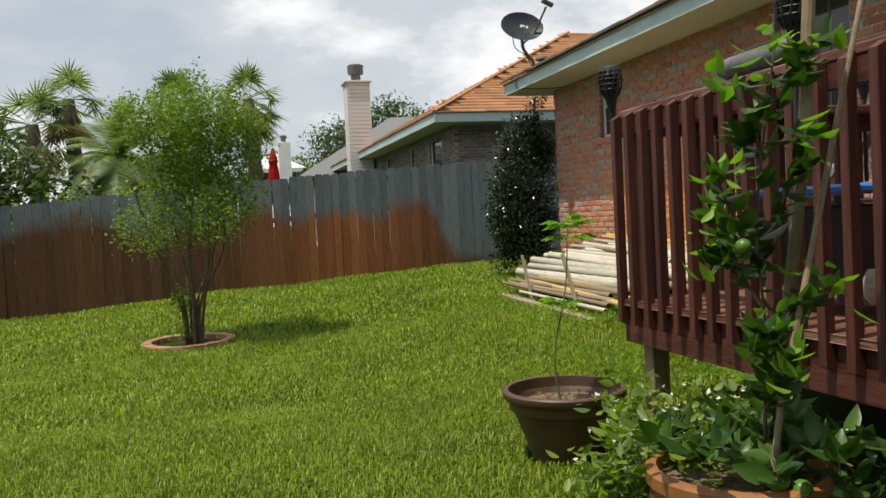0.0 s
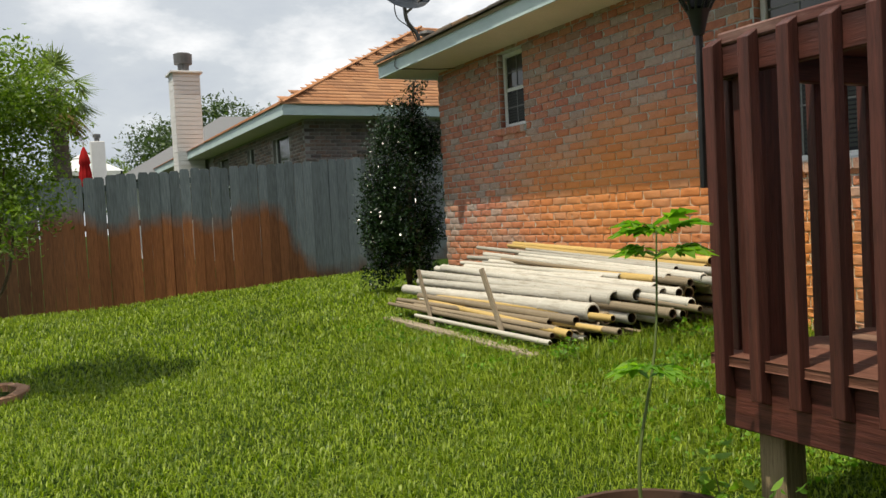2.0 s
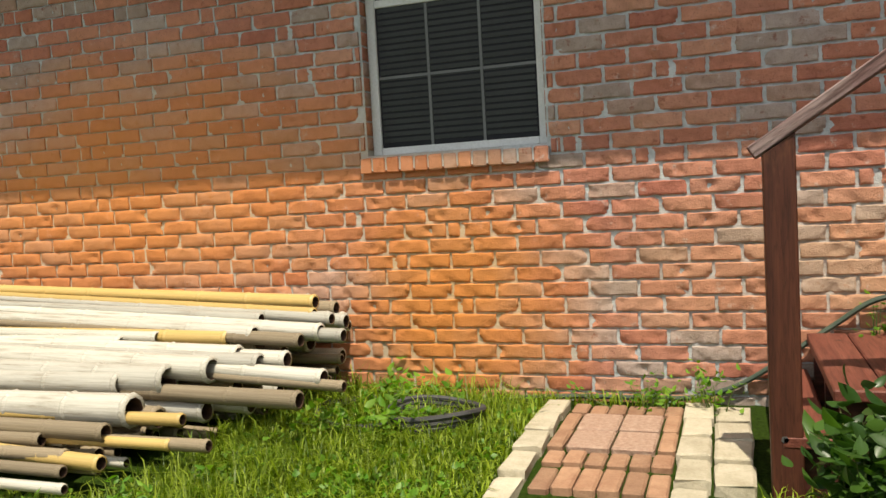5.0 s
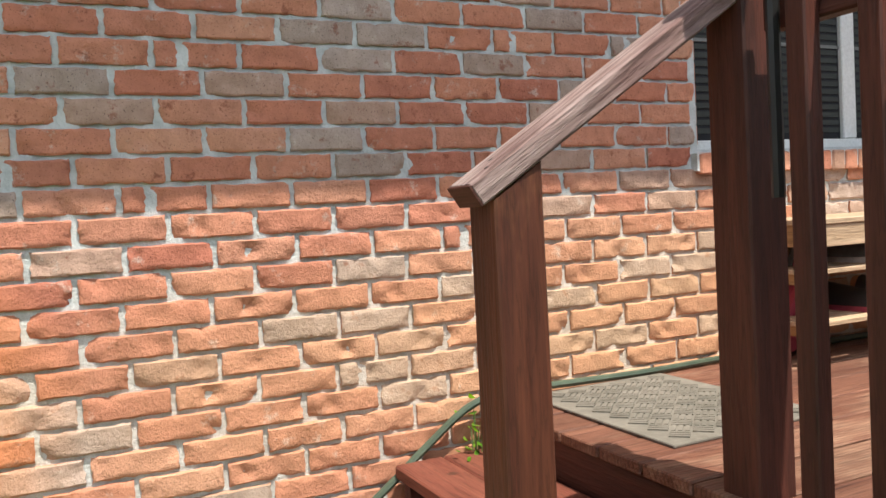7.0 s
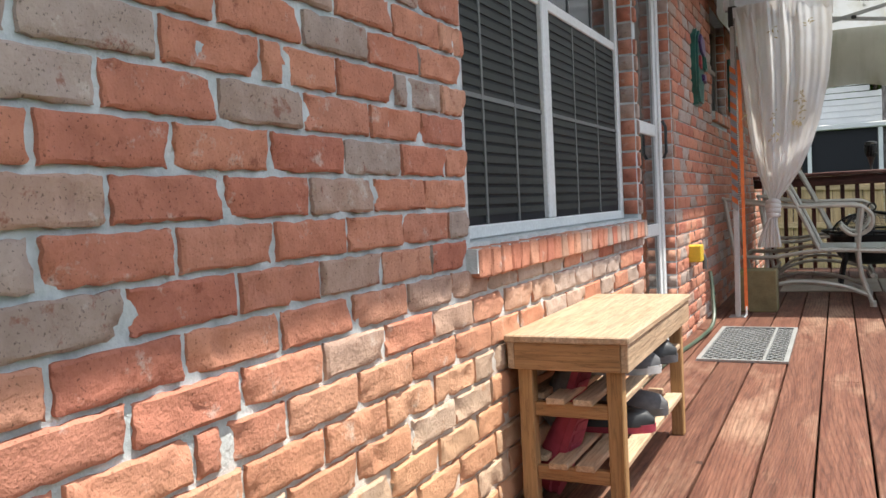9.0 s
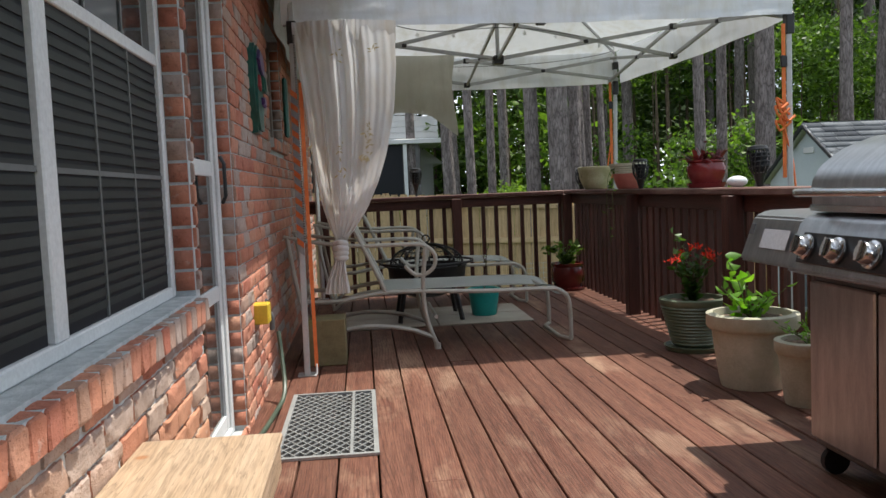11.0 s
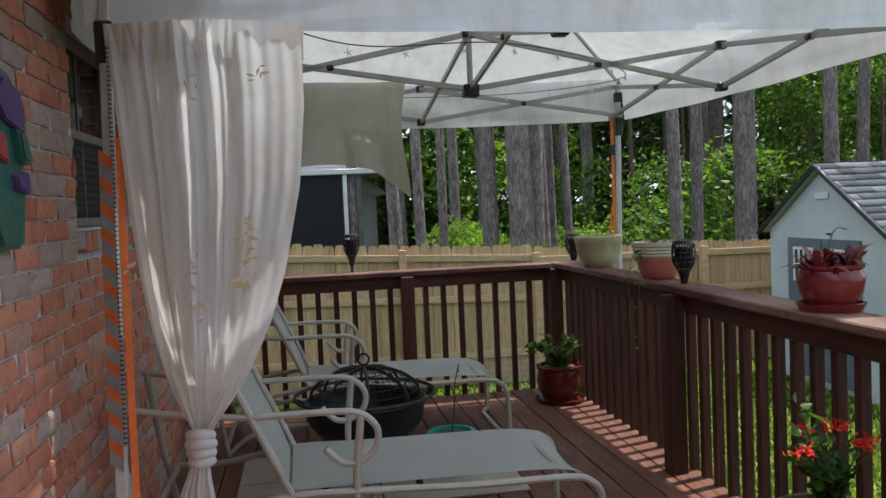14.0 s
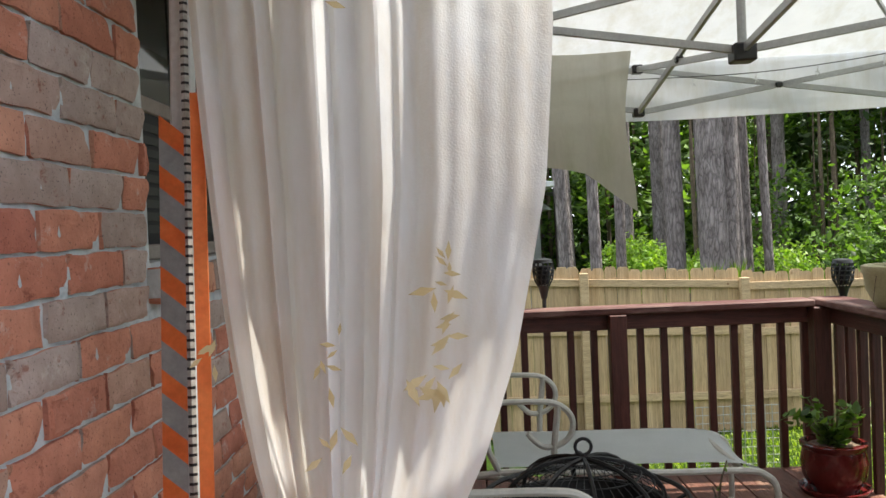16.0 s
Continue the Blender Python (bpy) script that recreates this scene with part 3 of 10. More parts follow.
M["red_fabric"] = cloth_material("red_umbrella_cloth", (0.40, 0.015, 0.02), (0.5, 0.03, 0.03), 0.2)
M["red_paint"] = simple("red_stained_beams", (0.22, 0.025, 0.02), (0.30, 0.04, 0.03), 3, 0.7)
M["white_car"] = simple("white_car_paint", (0.7, 0.72, 0.74), (0.75, 0.77, 0.79), 2, 0.25, 0, 0.0)
M["blue"] = simple("blue_lid", (0.02, 0.14, 0.6), (0.03, 0.2, 0.7), 4, 0.35)
M["pink"] = simple("worn_pink_shoe", (0.30, 0.03, 0.06), (0.42, 0.06, 0.10), 20, 0.7)
M["shoe_grey"] = simple("grey_shoe", (0.07, 0.07, 0.075), (0.16, 0.16, 0.17), 20, 0.7)
M["shoe_white"] = simple("shoe_sole", (0.5, 0.5, 0.5), (0.65, 0.65, 0.65), 20, 0.6)
M["rope"] = simple("rope", (0.28, 0.27, 0.24), (0.55, 0.54, 0.5), 80, 0.8)
M["beige"] = simple("beige_stone", (0.32, 0.29, 0.24), (0.50, 0.46, 0.40), 8, 0.8)
M["plaque_teal"] = simple("teal_glaze", (0.01, 0.08, 0.075), (0.03, 0.16, 0.12), 25, 0.3, 0, 0.3)
M["plaque_purple"] = simple("purple_glaze", (0.05, 0.03, 0.12), (0.10, 0.05, 0.2), 25, 0.3, 0, 0.3)
M["plaque_red"] = simple("rose_glaze", (0.3, 0.03, 0.05), (0.4, 0.06, 0.06), 25, 0.3)


# ---- mesh helpers ----
def mesh_ob(name, me, material, parent=None, label="", kind=""):
    if material is not None:
        me.materials.append(material)
    ob = new(name, me)
    if parent is not None:
        ob.parent = parent
    return tagged(ob, label, kind=kind)


def part(name, bm, material, parent=None, label="", smooth_it=False, kind=""):
    me = bpy.data.meshes.new(name)
    bmesh.ops.recalc_face_normals(bm, faces=bm.faces)
    bm.to_mesh(me)
    bm.free()
    if smooth_it:
        me.polygons.foreach_set("use_smooth", [True] * len(me.polygons))
        me.set_sharp_from_angle(angle=radians(40))
    return mesh_ob(name, me, material, parent, label, kind)


def from_arrays(name, verts, faces, material, parent=None, label="", kind="", smooth_it=False):
    """One mesh from vertex rows and faces all of the same number of corners."""
    me = bpy.data.meshes.new(name)
    verts, faces = np.asarray(verts, np.float32).reshape(-1, 3), np.asarray(faces, np.int32)
    k = faces.shape[1]
    me.vertices.add(len(verts))
    me.vertices.foreach_set("co", verts.ravel())
    me.loops.add(faces.size)
    me.loops.foreach_set("vertex_index", faces.ravel())
    me.polygons.add(len(faces))
    me.polygons.foreach_set("loop_start", np.arange(len(faces), dtype=np.int32) * k)
    me.polygons.foreach_set("loop_total", np.full(len(faces), k, np.int32))
    me.update(calc_edges=True)
    if smooth_it:
        me.polygons.foreach_set("use_smooth", [True] * len(me.polygons))
    return mesh_ob(name, me, material, parent, label, kind)


def empty(name, loc=(0, 0, 0), label="", category="", group="", rz=0.0):
    ob = new(name)
    ob.empty_display_size = 0.1
    ob.matrix_basis = pose(*loc, 0, 0, rz)
    return tagged(ob, label, category, group)


def box(bm, x0, x1, y0, y1, z0, z1, bevel=0.0, m=None):
    r = bmesh.ops.create_cube(bm, size=1.0)
    vs = r["verts"]
    for v in vs:
        v.co = Vector(((x0 + x1) / 2 + v.co.x * (x1 - x0), (y0 + y1) / 2 + v.co.y * (y1 - y0), (z0 + z1) / 2 + v.co.z * (z1 - z0)))
    if bevel:
        es = {e for v in vs for e in v.link_edges}
        r = bmesh.ops.bevel(bm, geom=list(es), offset=bevel, segments=1, affect="EDGES")
        vs = {v for f in r["faces"] for v in f.verts} | {v for v in vs if v.is_valid}
    if m is not None:
        bmesh.ops.transform(bm, matrix=m, verts=list(vs))
    return bm


def boxed(x0, x1, y0, y1, z0, z1, bevel=0.0, m=None):
    return box(bmesh.new(), x0, x1, y0, y1, z0, z1, bevel, m)


def tube(bm, pts, r, n=8, caps=True):
    """A round bar along a line of points; r is one radius or one for each point."""
    pts = [Vector(p) for p in pts]
    rs = r if isinstance(r, (list, tuple)) else [r] * len(pts)
    rings, side = [], None
    for i, p in enumerate(pts):
        d = (pts[min(i + 1, len(pts) - 1)] - pts[max(i - 1, 0)]).normalized()
        if side is None:
            side = d.orthogonal().normalized()
        side = (side - d * side.dot(d)).normalized()
        up = d.cross(side)
        rings.append([bm.verts.new(p + (side * math.cos(a) + up * math.sin(a)) * rs[i]) for a in (2 * math.pi * k / n for k in range(n))])
    for a, b in zip(rings, rings[1:]):
        for k in range(n):
            bm.faces.new((a[k], a[(k + 1) % n], b[(k + 1) % n], b[k]))
    if caps:
        bm.faces.new(list(reversed(rings[0])))
        bm.faces.new(rings[-1])
    return bm


def curve_pts(ctrl, n=6):
    """Catmull-Rom points through the given ones."""
    c = [Vector(p) for p in ctrl]
    c = [c[0] * 2 - c[1]] + c + [c[-1] * 2 - c[-2]]
    out = []
    for i in range(1, len(c) - 2):
        for k in range(n):
            t = k / n
            a, b, d, e2 = c[i - 1], c[i], c[i + 1], c[i + 2]
            out.append(0.5 * ((2 * b) + (d - a) * t + (2 * a - 5 * b + 4 * d - e2) * t * t + (3 * b - a - 3 * d + e2) * t ** 3))
    out.append(c[-2])
    return out


def lathe(bm, prof, n=32, squash=None):
    """Turns a profile of (radius, height) round z; closes where the radius is zero."""
    rings = []
    for r, z in prof:
        if r <= 0:
            rings.append([bm.verts.new((0, 0, z))])
        else:
            rings.append([bm.verts.new((r * math.cos(2 * math.pi * k / n), r * math.sin(2 * math.pi * k / n), z)) for k in range(n)])
    for a, b in zip(rings, rings[1:]):
        for k in range(n):
            k2 = (k + 1) % n
            if len(a) == 1 and len(b) > 1:
                bm.faces.new((a[0], b[k], b[k2]))
            elif len(b) == 1 and len(a) > 1:
                bm.faces.new((a[k], b[0], a[k2]))
            elif len(a) > 1:
                bm.faces.new((a[k], a[k2], b[k2], b[k]))
    return bm


def leaf_cloud(name, centres, size, material, parent=None, seed=1, shape=0.45, up=0.0, kind="stuff", droop=0.0, dirs=None, label="", fine=False):
    """Pointed leaves, each folded along its rib, at the given points."""
    r = np.random.default_rng(seed)
    c = np.asarray(centres, float).reshape(-1, 3)
    n = len(c)
    if dirs is None:
        d = r.normal(size=(n, 3))
        d[:, 2] = d[:, 2] * 0.7 + up - droop
    else:
        d = np.asarray(dirs, float) + r.normal(size=(n, 3)) * 0.25
    d /= np.linalg.norm(d, axis=1, keepdims=True) + 1e-9
    s = np.cross(d, r.normal(size=(n, 3)) * 0.5 + np.array([0, 0, 1.0]))
    s /= np.linalg.norm(s, axis=1, keepdims=True) + 1e-9
    nn = np.cross(d, s)
    L = size * r.uniform(0.6, 1.3, (n, 1))
    w = L * shape * 0.5
    if fine:
        ts, ws_ = (0.0, 0.16, 0.38, 0.62, 0.84, 1.0), (0.0, 0.62, 1.0, 0.86, 0.42, 0.0)
        curl = r.uniform(-0.05, 0.35, (n, 1))
        rib = [c + d * L * q - nn * L * curl * q * q for q in ts]
        sides = [[rib[k] + sg * s * w * ws_[k] + nn * w * ws_[k] * 0.3 for k in range(1, 5)] for sg in (1, -1)]
        v = np.stack(rib + sides[0] + sides[1], 1).reshape(-1, 3)
        i = np.arange(n)[:, None] * 14
        f = [i + [0, 1, 6], i + [4, 5, 9], i + [0, 10, 1], i + [4, 13, 5]]
        for k in range(1, 4):
            f += [i + [k, k + 1, k + 6], i + [k, k + 6, k + 5], i + [k, k + 9, k + 10], i + [k, k + 10, k + 1]]
        return from_arrays(name, v, np.concatenate(f, 0), material, parent, label, kind)
    a = c
    b1 = c + d * L * 0.45 + s * w + nn * w * 0.35
    b2 = c + d * L * 0.45 - s * w + nn * w * 0.35
    mid = c + d * L * 0.5
    t = c + d * L - nn * w * 0.3
    v = np.stack([a, b1, mid, t, b2], 1).reshape(-1, 3)
    i = np.arange(n)[:, None] * 5
    f = np.concatenate([i + [0, 1, 3, 2], i + [0, 2, 3, 4]], 0)
    return from_arrays(name, v, f, material, parent, label, kind)


def blob_points(n, centres, radii, seed, shell=0.55):
    """Points in overlapping uneven clumps, denser towards their skins."""
    r = np.random.default_rng(seed)
    centres, radii = np.asarray(centres, float), np.asarray(radii, float)
    vol = (radii[:, 0] * radii[:, 1] * radii[:, 2]) ** 0.7
    k = r.choice(len(centres), n, p=vol / vol.sum())
    d = r.normal(size=(n, 3))
    d /= np.linalg.norm(d, axis=1, keepdims=True)
    rad = shell + (1 - shell) * r.random((n, 1)) ** 0.6
    rad = rad * (1 + 0.15 * r.normal(size=(n, 1)))
    return centres[k] + d * rad * radii[k]

# ---- ground ----
def build_ground():
    xs = np.concatenate([[-3000, -800, -250, -90, -45, -28, -18, -13], np.arange(-10, 9.01, 0.2), [11, 14, 20, 35, 60, 120, 300, 900, 3000]])
    ys = np.concatenate([[-3000, -900, -300, -120, -70, -45, -30, -20, -15], np.arange(-12, 18.01, 0.2), [20, 24, 30, 45, 70, 120, 300, 900, 3000]])
    X, Y = np.meshgrid(xs, ys)
    Z = ground_z(np.clip(X, -30, 30), np.clip(Y, -45, 40))
    v = np.stack([X, Y, Z], -1).reshape(-1, 3)
    w = len(xs)
    i, j = np.meshgrid(np.arange(w - 1), np.arange(len(ys) - 1))
    a = (j * w + i).ravel()
    f = np.stack([a, a + 1, a + w + 1, a + w], -1)
    from_arrays("ground", v, f, M["lawn"], None, "mown green lawn rising gently towards the brick house", "structure", True)


build_ground()


# ---- the house ----
OPENINGS = {  # y0, y1, z0, z1
    "small": (8.60, 9.05, 2.06, 2.80), "big": (5.0, 5.83, 1.43, 2.80), "twin": (1.12, 2.90, 1.44, 2.80),
    "door": (0.26, 1.06, 0.76, 2.80), "south": (-2.1, -1.27, 2.10, 2.80)}
Z0, Z1 = 0.0, SOFFIT_Z + 0.15


def wall_with_openings(name, x0, x1, y0, y1, z0, z1, holes, material, label):
    ys = sorted({y0, y1, *[h[0] for h in holes], *[h[1] for h in holes]})
    bm = bmesh.new()
    for a, b in zip(ys, ys[1:]):
        hs = [h for h in holes if h[0] <= a and h[1] >= b]
        if hs:
            h = hs[0]
            if h[2] > z0:
                box(bm, x0, x1, a, b, z0, h[2])
            if h[3] < z1:
                box(bm, x0, x1, a, b, h[3], z1)
        else:
            box(bm, x0, x1, a, b, z0, z1)
    bmesh.ops.remove_doubles(bm, verts=bm.verts, dist=1e-5)
    return part(name, bm, material, None, label, kind="structure")


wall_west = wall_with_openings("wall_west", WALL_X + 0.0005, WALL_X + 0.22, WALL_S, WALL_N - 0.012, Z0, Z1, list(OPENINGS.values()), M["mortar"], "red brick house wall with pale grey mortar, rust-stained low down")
part("wall_north", boxed(WALL_X + 0.22, 9.0, WALL_N - 0.22, WALL_N - 0.012, Z0, Z1), M["mortar"], None, "red brick end wall of the house", kind="structure")
# Added backing wall; the dim room is put into its earth-dark colour.
part("wall_inside", boxed(WALL_X + 0.9, WALL_X + 1.0, WALL_S, WALL_N - 0.3, Z0, Z1), M["dirt_and_shade"], None, "added plain wall behind the windows, room's dimness in its dark colour", kind="structure")
part("wall_south", boxed(WALL_X + 0.22, 9.0, WALL_S, WALL_S + 0.2, Z0, Z1), M["mortar"], None, "brick end wall", kind="structure")

# eave: soffit, fascia, roof; it steps up a little past the door
EN, ES = WALL_N + 0.36, 0.7
SOUTH_Z = 2.985
part("ceiling", boxed(EAVE_X + 0.02, 9.4, ES, EN - 0.02, SOFFIT_Z, SOFFIT_Z + 0.02), M["soffit"], None, "cream painted soffit under the eave", kind="structure")
part("ceiling", boxed(4.06, 9.4, WALL_S, ES - 0.022, SOUTH_Z, SOUTH_Z + 0.02), M["soffit"], None, "cream painted soffit under the eave", kind="structure")
part("fascia", boxed(EAVE_X, EAVE_X + 0.02, ES - 0.02, EN, SOFFIT_Z - 0.01, SOFFIT_Z + 0.14), M["fascia"], None, "pale blue painted fascia board", kind="structure")
part("fascia", boxed(4.04, 4.06, WALL_S, ES - 0.022, SOUTH_Z - 0.01, SOUTH_Z + 0.14), M["white_paint"], None, "white painted fascia board", kind="structure")
part("ceiling", boxed(3.97, 4.038, -0.93, ES - 0.022, SOUTH_Z, SOUTH_Z + 0.02), M["soffit"], None, "cream painted soffit under the eave", kind="structure")
part("fascia", boxed(3.95, 3.97, -0.95, ES - 0.022, SOUTH_Z - 0.01, SOUTH_Z + 0.14), M["white_paint"], None, "white painted fascia board", kind="structure")
part("fascia", boxed(3.97, 4.038, -0.95, -0.93, SOUTH_Z - 0.01, SOUTH_Z + 0.14), M["white_paint"], None, "white painted end of the fascia", kind="structure")
part("fascia", boxed(EAVE_X + 0.02, 9.4, EN - 0.02, EN, SOFFIT_Z - 0.01, SOFFIT_Z + 0.14), M["fascia"], None, "pale blue painted fascia board", kind="structure")
part("fascia", boxed(EAVE_X + 0.02, 5.2, ES - 0.021, ES - 0.001, SOFFIT_Z - 0.01, SOUTH_Z + 0.14), M["white_paint"], None, "white painted end board of the eave", kind="structure")


def shingle_roof(name, origin, along, up, length, height_len, rows, col, material, parent=None, label="", trim=None, seed=3, kind="structure", thick=0.012):
    """Rows of overlapping shingles on a slope, as one mesh; trim(u, v) keeps a shingle centred at u along and v up."""
    r = random.Random(seed)
    o, a, u = Vector(origin), Vector(along).normalized(), Vector(up).normalized()
    n = a.cross(u)
    if n.z < 0:
        n = -n
    vs, fs = [], []
    rh = height_len / rows
    for i in range(rows):
        x = -r.random() * col
        while x < length:
            w = col * r.uniform(0.75, 1.25)
            x0, x1 = max(0, x), min(length, x + w - 0.004)
            x += w
            if x1 - x0 < 0.02:
                continue
            v0, v1 = i * rh - r.uniform(0, 0.006), (i + 1) * rh + 0.02
            if trim and not trim((x0 + x1) / 2, i * rh):
                continue
            t = thick * r.uniform(0.8, 1.5)
            k = len(vs)
            for (s, q, h) in ((x0, v0, 0), (x1, v0, 0), (x1, v0, t), (x0, v0, t), (x1, v1, t * 0.15), (x0, v1, t * 0.15)):
                vs.append(o + a * s + u * q + n * h)
            fs += [(k, k + 1, k + 2, k + 3), (k + 3, k + 2, k + 4, k + 5)]
    return from_arrays(name, [tuple(v) for v in vs], fs, material, parent, label, kind)


part("fascia", boxed(EAVE_X + 0.02, 5.2, ES - 0.022, ES - 0.002, SOFFIT_Z - 0.01, SOFFIT_Z + 0.14), M["fascia"], None, "pale blue painted fascia board", kind="structure")
part("ceiling", boxed(WALL_X + 0.03, 9.4, WALL_S, ES - 0.03, Z1, Z1 + 0.1), M["soffit"], None, "plain roof edge over the shaded wall", kind="structure")

SL = Vector((1, 0, 0.42)).normalized()
for y0, y1, ex, ez in ((ES, EN, EAVE_X, SOFFIT_Z), (-0.948, ES - 0.025, 3.95, SOUTH_Z), (WALL_S, -0.95, 4.04, SOUTH_Z)):
    part("roof", boxed(0, 5.9, y0, y1, -0.03, 0.0, 0, Matrix.Translation((ex - 0.02, 0, ez + 0.145)) @ Matrix.Rotation(-math.atan2(0.42, 1), 4, "Y")), M["grey_wood"], None, "roof deck boards", kind="structure")
    shingle_roof("roof_shingles", (ex - 0.05, y0, ez + 0.148), (0, 1, 0), SL, y1 - y0, 2.6, 18, 0.3, M["shingle_own"], None, "weathered brown asphalt shingles with moss at the edge", thick=0.026)



# ---- windows and door in the wall ----
def window(name, key, label, cols, rows, mullions=(), depth=0.06, sill_ext=(0.0, 0.0), blinds=True, meeting=None):
    y0, y1, z0, z1 = OPENINGS[key]
    x = WALL_X + depth
    w = empty(name, (x, (y0 + y1) / 2, z0), label, "window")
    w["kind"] = "structure"
    ox, oy, oz = x, (y0 + y1) / 2, z0

    def p(nm, bm, mat_, lab=""):
        bmesh.ops.translate(bm, verts=bm.verts, vec=(-ox, -oy, -oz))
        return part(nm, bm, mat_, w, lab)
    f = 0.045
    bm = bmesh.new()
    box(bm, x, x + 0.06, y0 + 0.002, y0 + f, z0 + 0.002, z1 - 0.002, 0.004)
    box(bm, x, x + 0.06, y1 - f, y1 - 0.002, z0 + 0.002, z1 - 0.002, 0.004)
    box(bm, x, x + 0.06, y0 + f, y1 - f, z0 + 0.002, z0 + f * 0.8, 0.004)
    box(bm, x, x + 0.06, y0 + f, y1 - f, z1 - f, z1 - 0.002, 0.004)
    for mu in mullions:
        box(bm, x - 0.003, x + 0.06, mu - 0.035, mu + 0.035, z0 + f * 0.8, z1 - f, 0.004)
    p("window_frame", bm, M["white_paint"], "white vinyl window frame")
    edges = [y0 + f, *sum([[mu - 0.035, mu + 0.035] for mu in mullions], []), y1 - f]
    zm = meeting if meeting else (z0 + z1) / 2
    for a, b in zip(edges[::2], edges[1::2]):
        p("pane", boxed(x + 0.022, x + 0.027, a, b, zm + 0.02, z1 - f), M["glass"], "upper glass pane reflecting trees")
        p("window_screen", boxed(x + 0.014, x + 0.02, a, b, z0 + f * 0.8, zm - 0.015), M["screen"], "dark insect screen")
        p("meeting_rail", boxed(x + 0.006, x + 0.04, a, b, zm - 0.015, zm + 0.02, 0.003), M["white_paint"])
        bm = bmesh.new()
        for k in range(1, cols):
            yy = a + (b - a) * k / cols
            box(bm, x + 0.009, x + 0.0135, yy - 0.006, yy + 0.006, z0 + f * 0.8, zm - 0.015)
            box(bm, x + 0.017, x + 0.0215, yy - 0.006, yy + 0.006, zm + 0.02, z1 - f)
        for lo, hi, off in ((z0 + f * 0.8, zm - 0.015, 0.009), (zm + 0.02, z1 - f, 0.017)):
            for k in range(1, rows):
                zz = lo + (hi - lo) * k / rows
                box(bm, x + off + 0.0005, x + off + 0.004, a, b, zz - 0.006, zz + 0.006)
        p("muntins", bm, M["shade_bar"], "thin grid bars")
        if blinds:
            bm = bmesh.new()
            zz = z0 + 0.06
            while zz < zm - 0.03:
                box(bm, x + 0.0105, x + 0.0135, a + 0.01, b - 0.01, zz, zz + 0.018)
                zz += 0.028
            p("blind", bm, M["blind_dim"], "lowered slatted blind, colour darkened as if seen through the screen")
    return w


# Bars and slats sit before the screen; its dimming is in their colours.
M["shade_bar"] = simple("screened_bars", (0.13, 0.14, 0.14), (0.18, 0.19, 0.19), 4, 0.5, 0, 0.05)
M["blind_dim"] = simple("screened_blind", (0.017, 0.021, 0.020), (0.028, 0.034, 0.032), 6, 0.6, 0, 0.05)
window("window_1", "small", "small white-framed sash window in the brick wall", 2, 2)
window("window_2", "big", "white-framed sash window with a grid and lowered blind", 3, 2, meeting=2.115)
window("window_3", "twin", "wide twin white-framed window with dark screens above a brick sill", 3, 2, (2.10,), meeting=2.16)
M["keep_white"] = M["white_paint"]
# Trim for window_4 only: the wall's shade is put into a dull taupe.
M["white_paint"] = simple("shade_toned_taupe_frame", (0.20, 0.17, 0.15), (0.28, 0.24, 0.21), 6, 0.6, 0, 0.1)
window("window_4", "south", "dark window, frame toned down to dull taupe for the shaded brick wall", 2, 1, meeting=2.44)
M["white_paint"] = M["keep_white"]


def glazed_door():
    y0, y1, z0, z1 = OPENINGS["door"]
    x = WALL_X + 0.06
    d = empty("door_1", (x, (y0 + y1) / 2, z0), "white-framed glazed storm door, closed, between brick piers", "door")
    d["kind"] = "structure"

    def p(nm, bm, mat_, lab=""):
        bmesh.ops.translate(bm, verts=bm.verts, vec=(-x, -(y0 + y1) / 2, -z0))
        return part(nm, bm, mat_, d, lab)
    bm = bmesh.new()
    for a, b in ((y0 + 0.002, y0 + 0.06), (y1 - 0.06, y1 - 0.002)):
        box(bm, x - 0.01, x + 0.07, a, b, z0, z1 - 0.002, 0.004)
    box(bm, x - 0.01, x + 0.07, y0 + 0.06, y1 - 0.06, z1 - 0.05, z1 - 0.002, 0.004)
    box(bm, x - 0.01, x + 0.07, y0 + 0.06, y1 - 0.06, z0, z0 + 0.03, 0.004)
    p("door_frame", bm, M["white_paint"], "white painted door frame")
    bm = bmesh.new()
    for a, b in ((y0 + 0.065, y0 + 0.115), (y1 - 0.115, y1 - 0.065)):
        box(bm, x, x + 0.035, a, b, z0 + 0.035, z1 - 0.055, 0.003)
    for zz in (z0 + 0.035, 1.33, 1.83, z1 - 0.115):
        box(bm, x + 0.002, x + 0.033, y0 + 0.115, y1 - 0.115, zz, zz + 0.06, 0.003)
    p("door_leaf", bm, M["white_paint"], "white stiles and rails")
    for a, b in ((z0 + 0.095, 1.33), (1.39, 1.83), (1.89, z1 - 0.115)):
        p("pane", boxed(x + 0.012, x + 0.017, y0 + 0.116, y1 - 0.116, a, b), M["glass"], "dark reflecting glass")
    p("door_handle", tube(bmesh.new(), [(x - 0.03, y0 + 0.09, 1.72), (x - 0.045, y0 + 0.09, 1.75), (x - 0.045, y0 + 0.09, 1.88), (x - 0.03, y0 + 0.09, 1.91)], 0.008), M["black"], "black handle")


glazed_door()


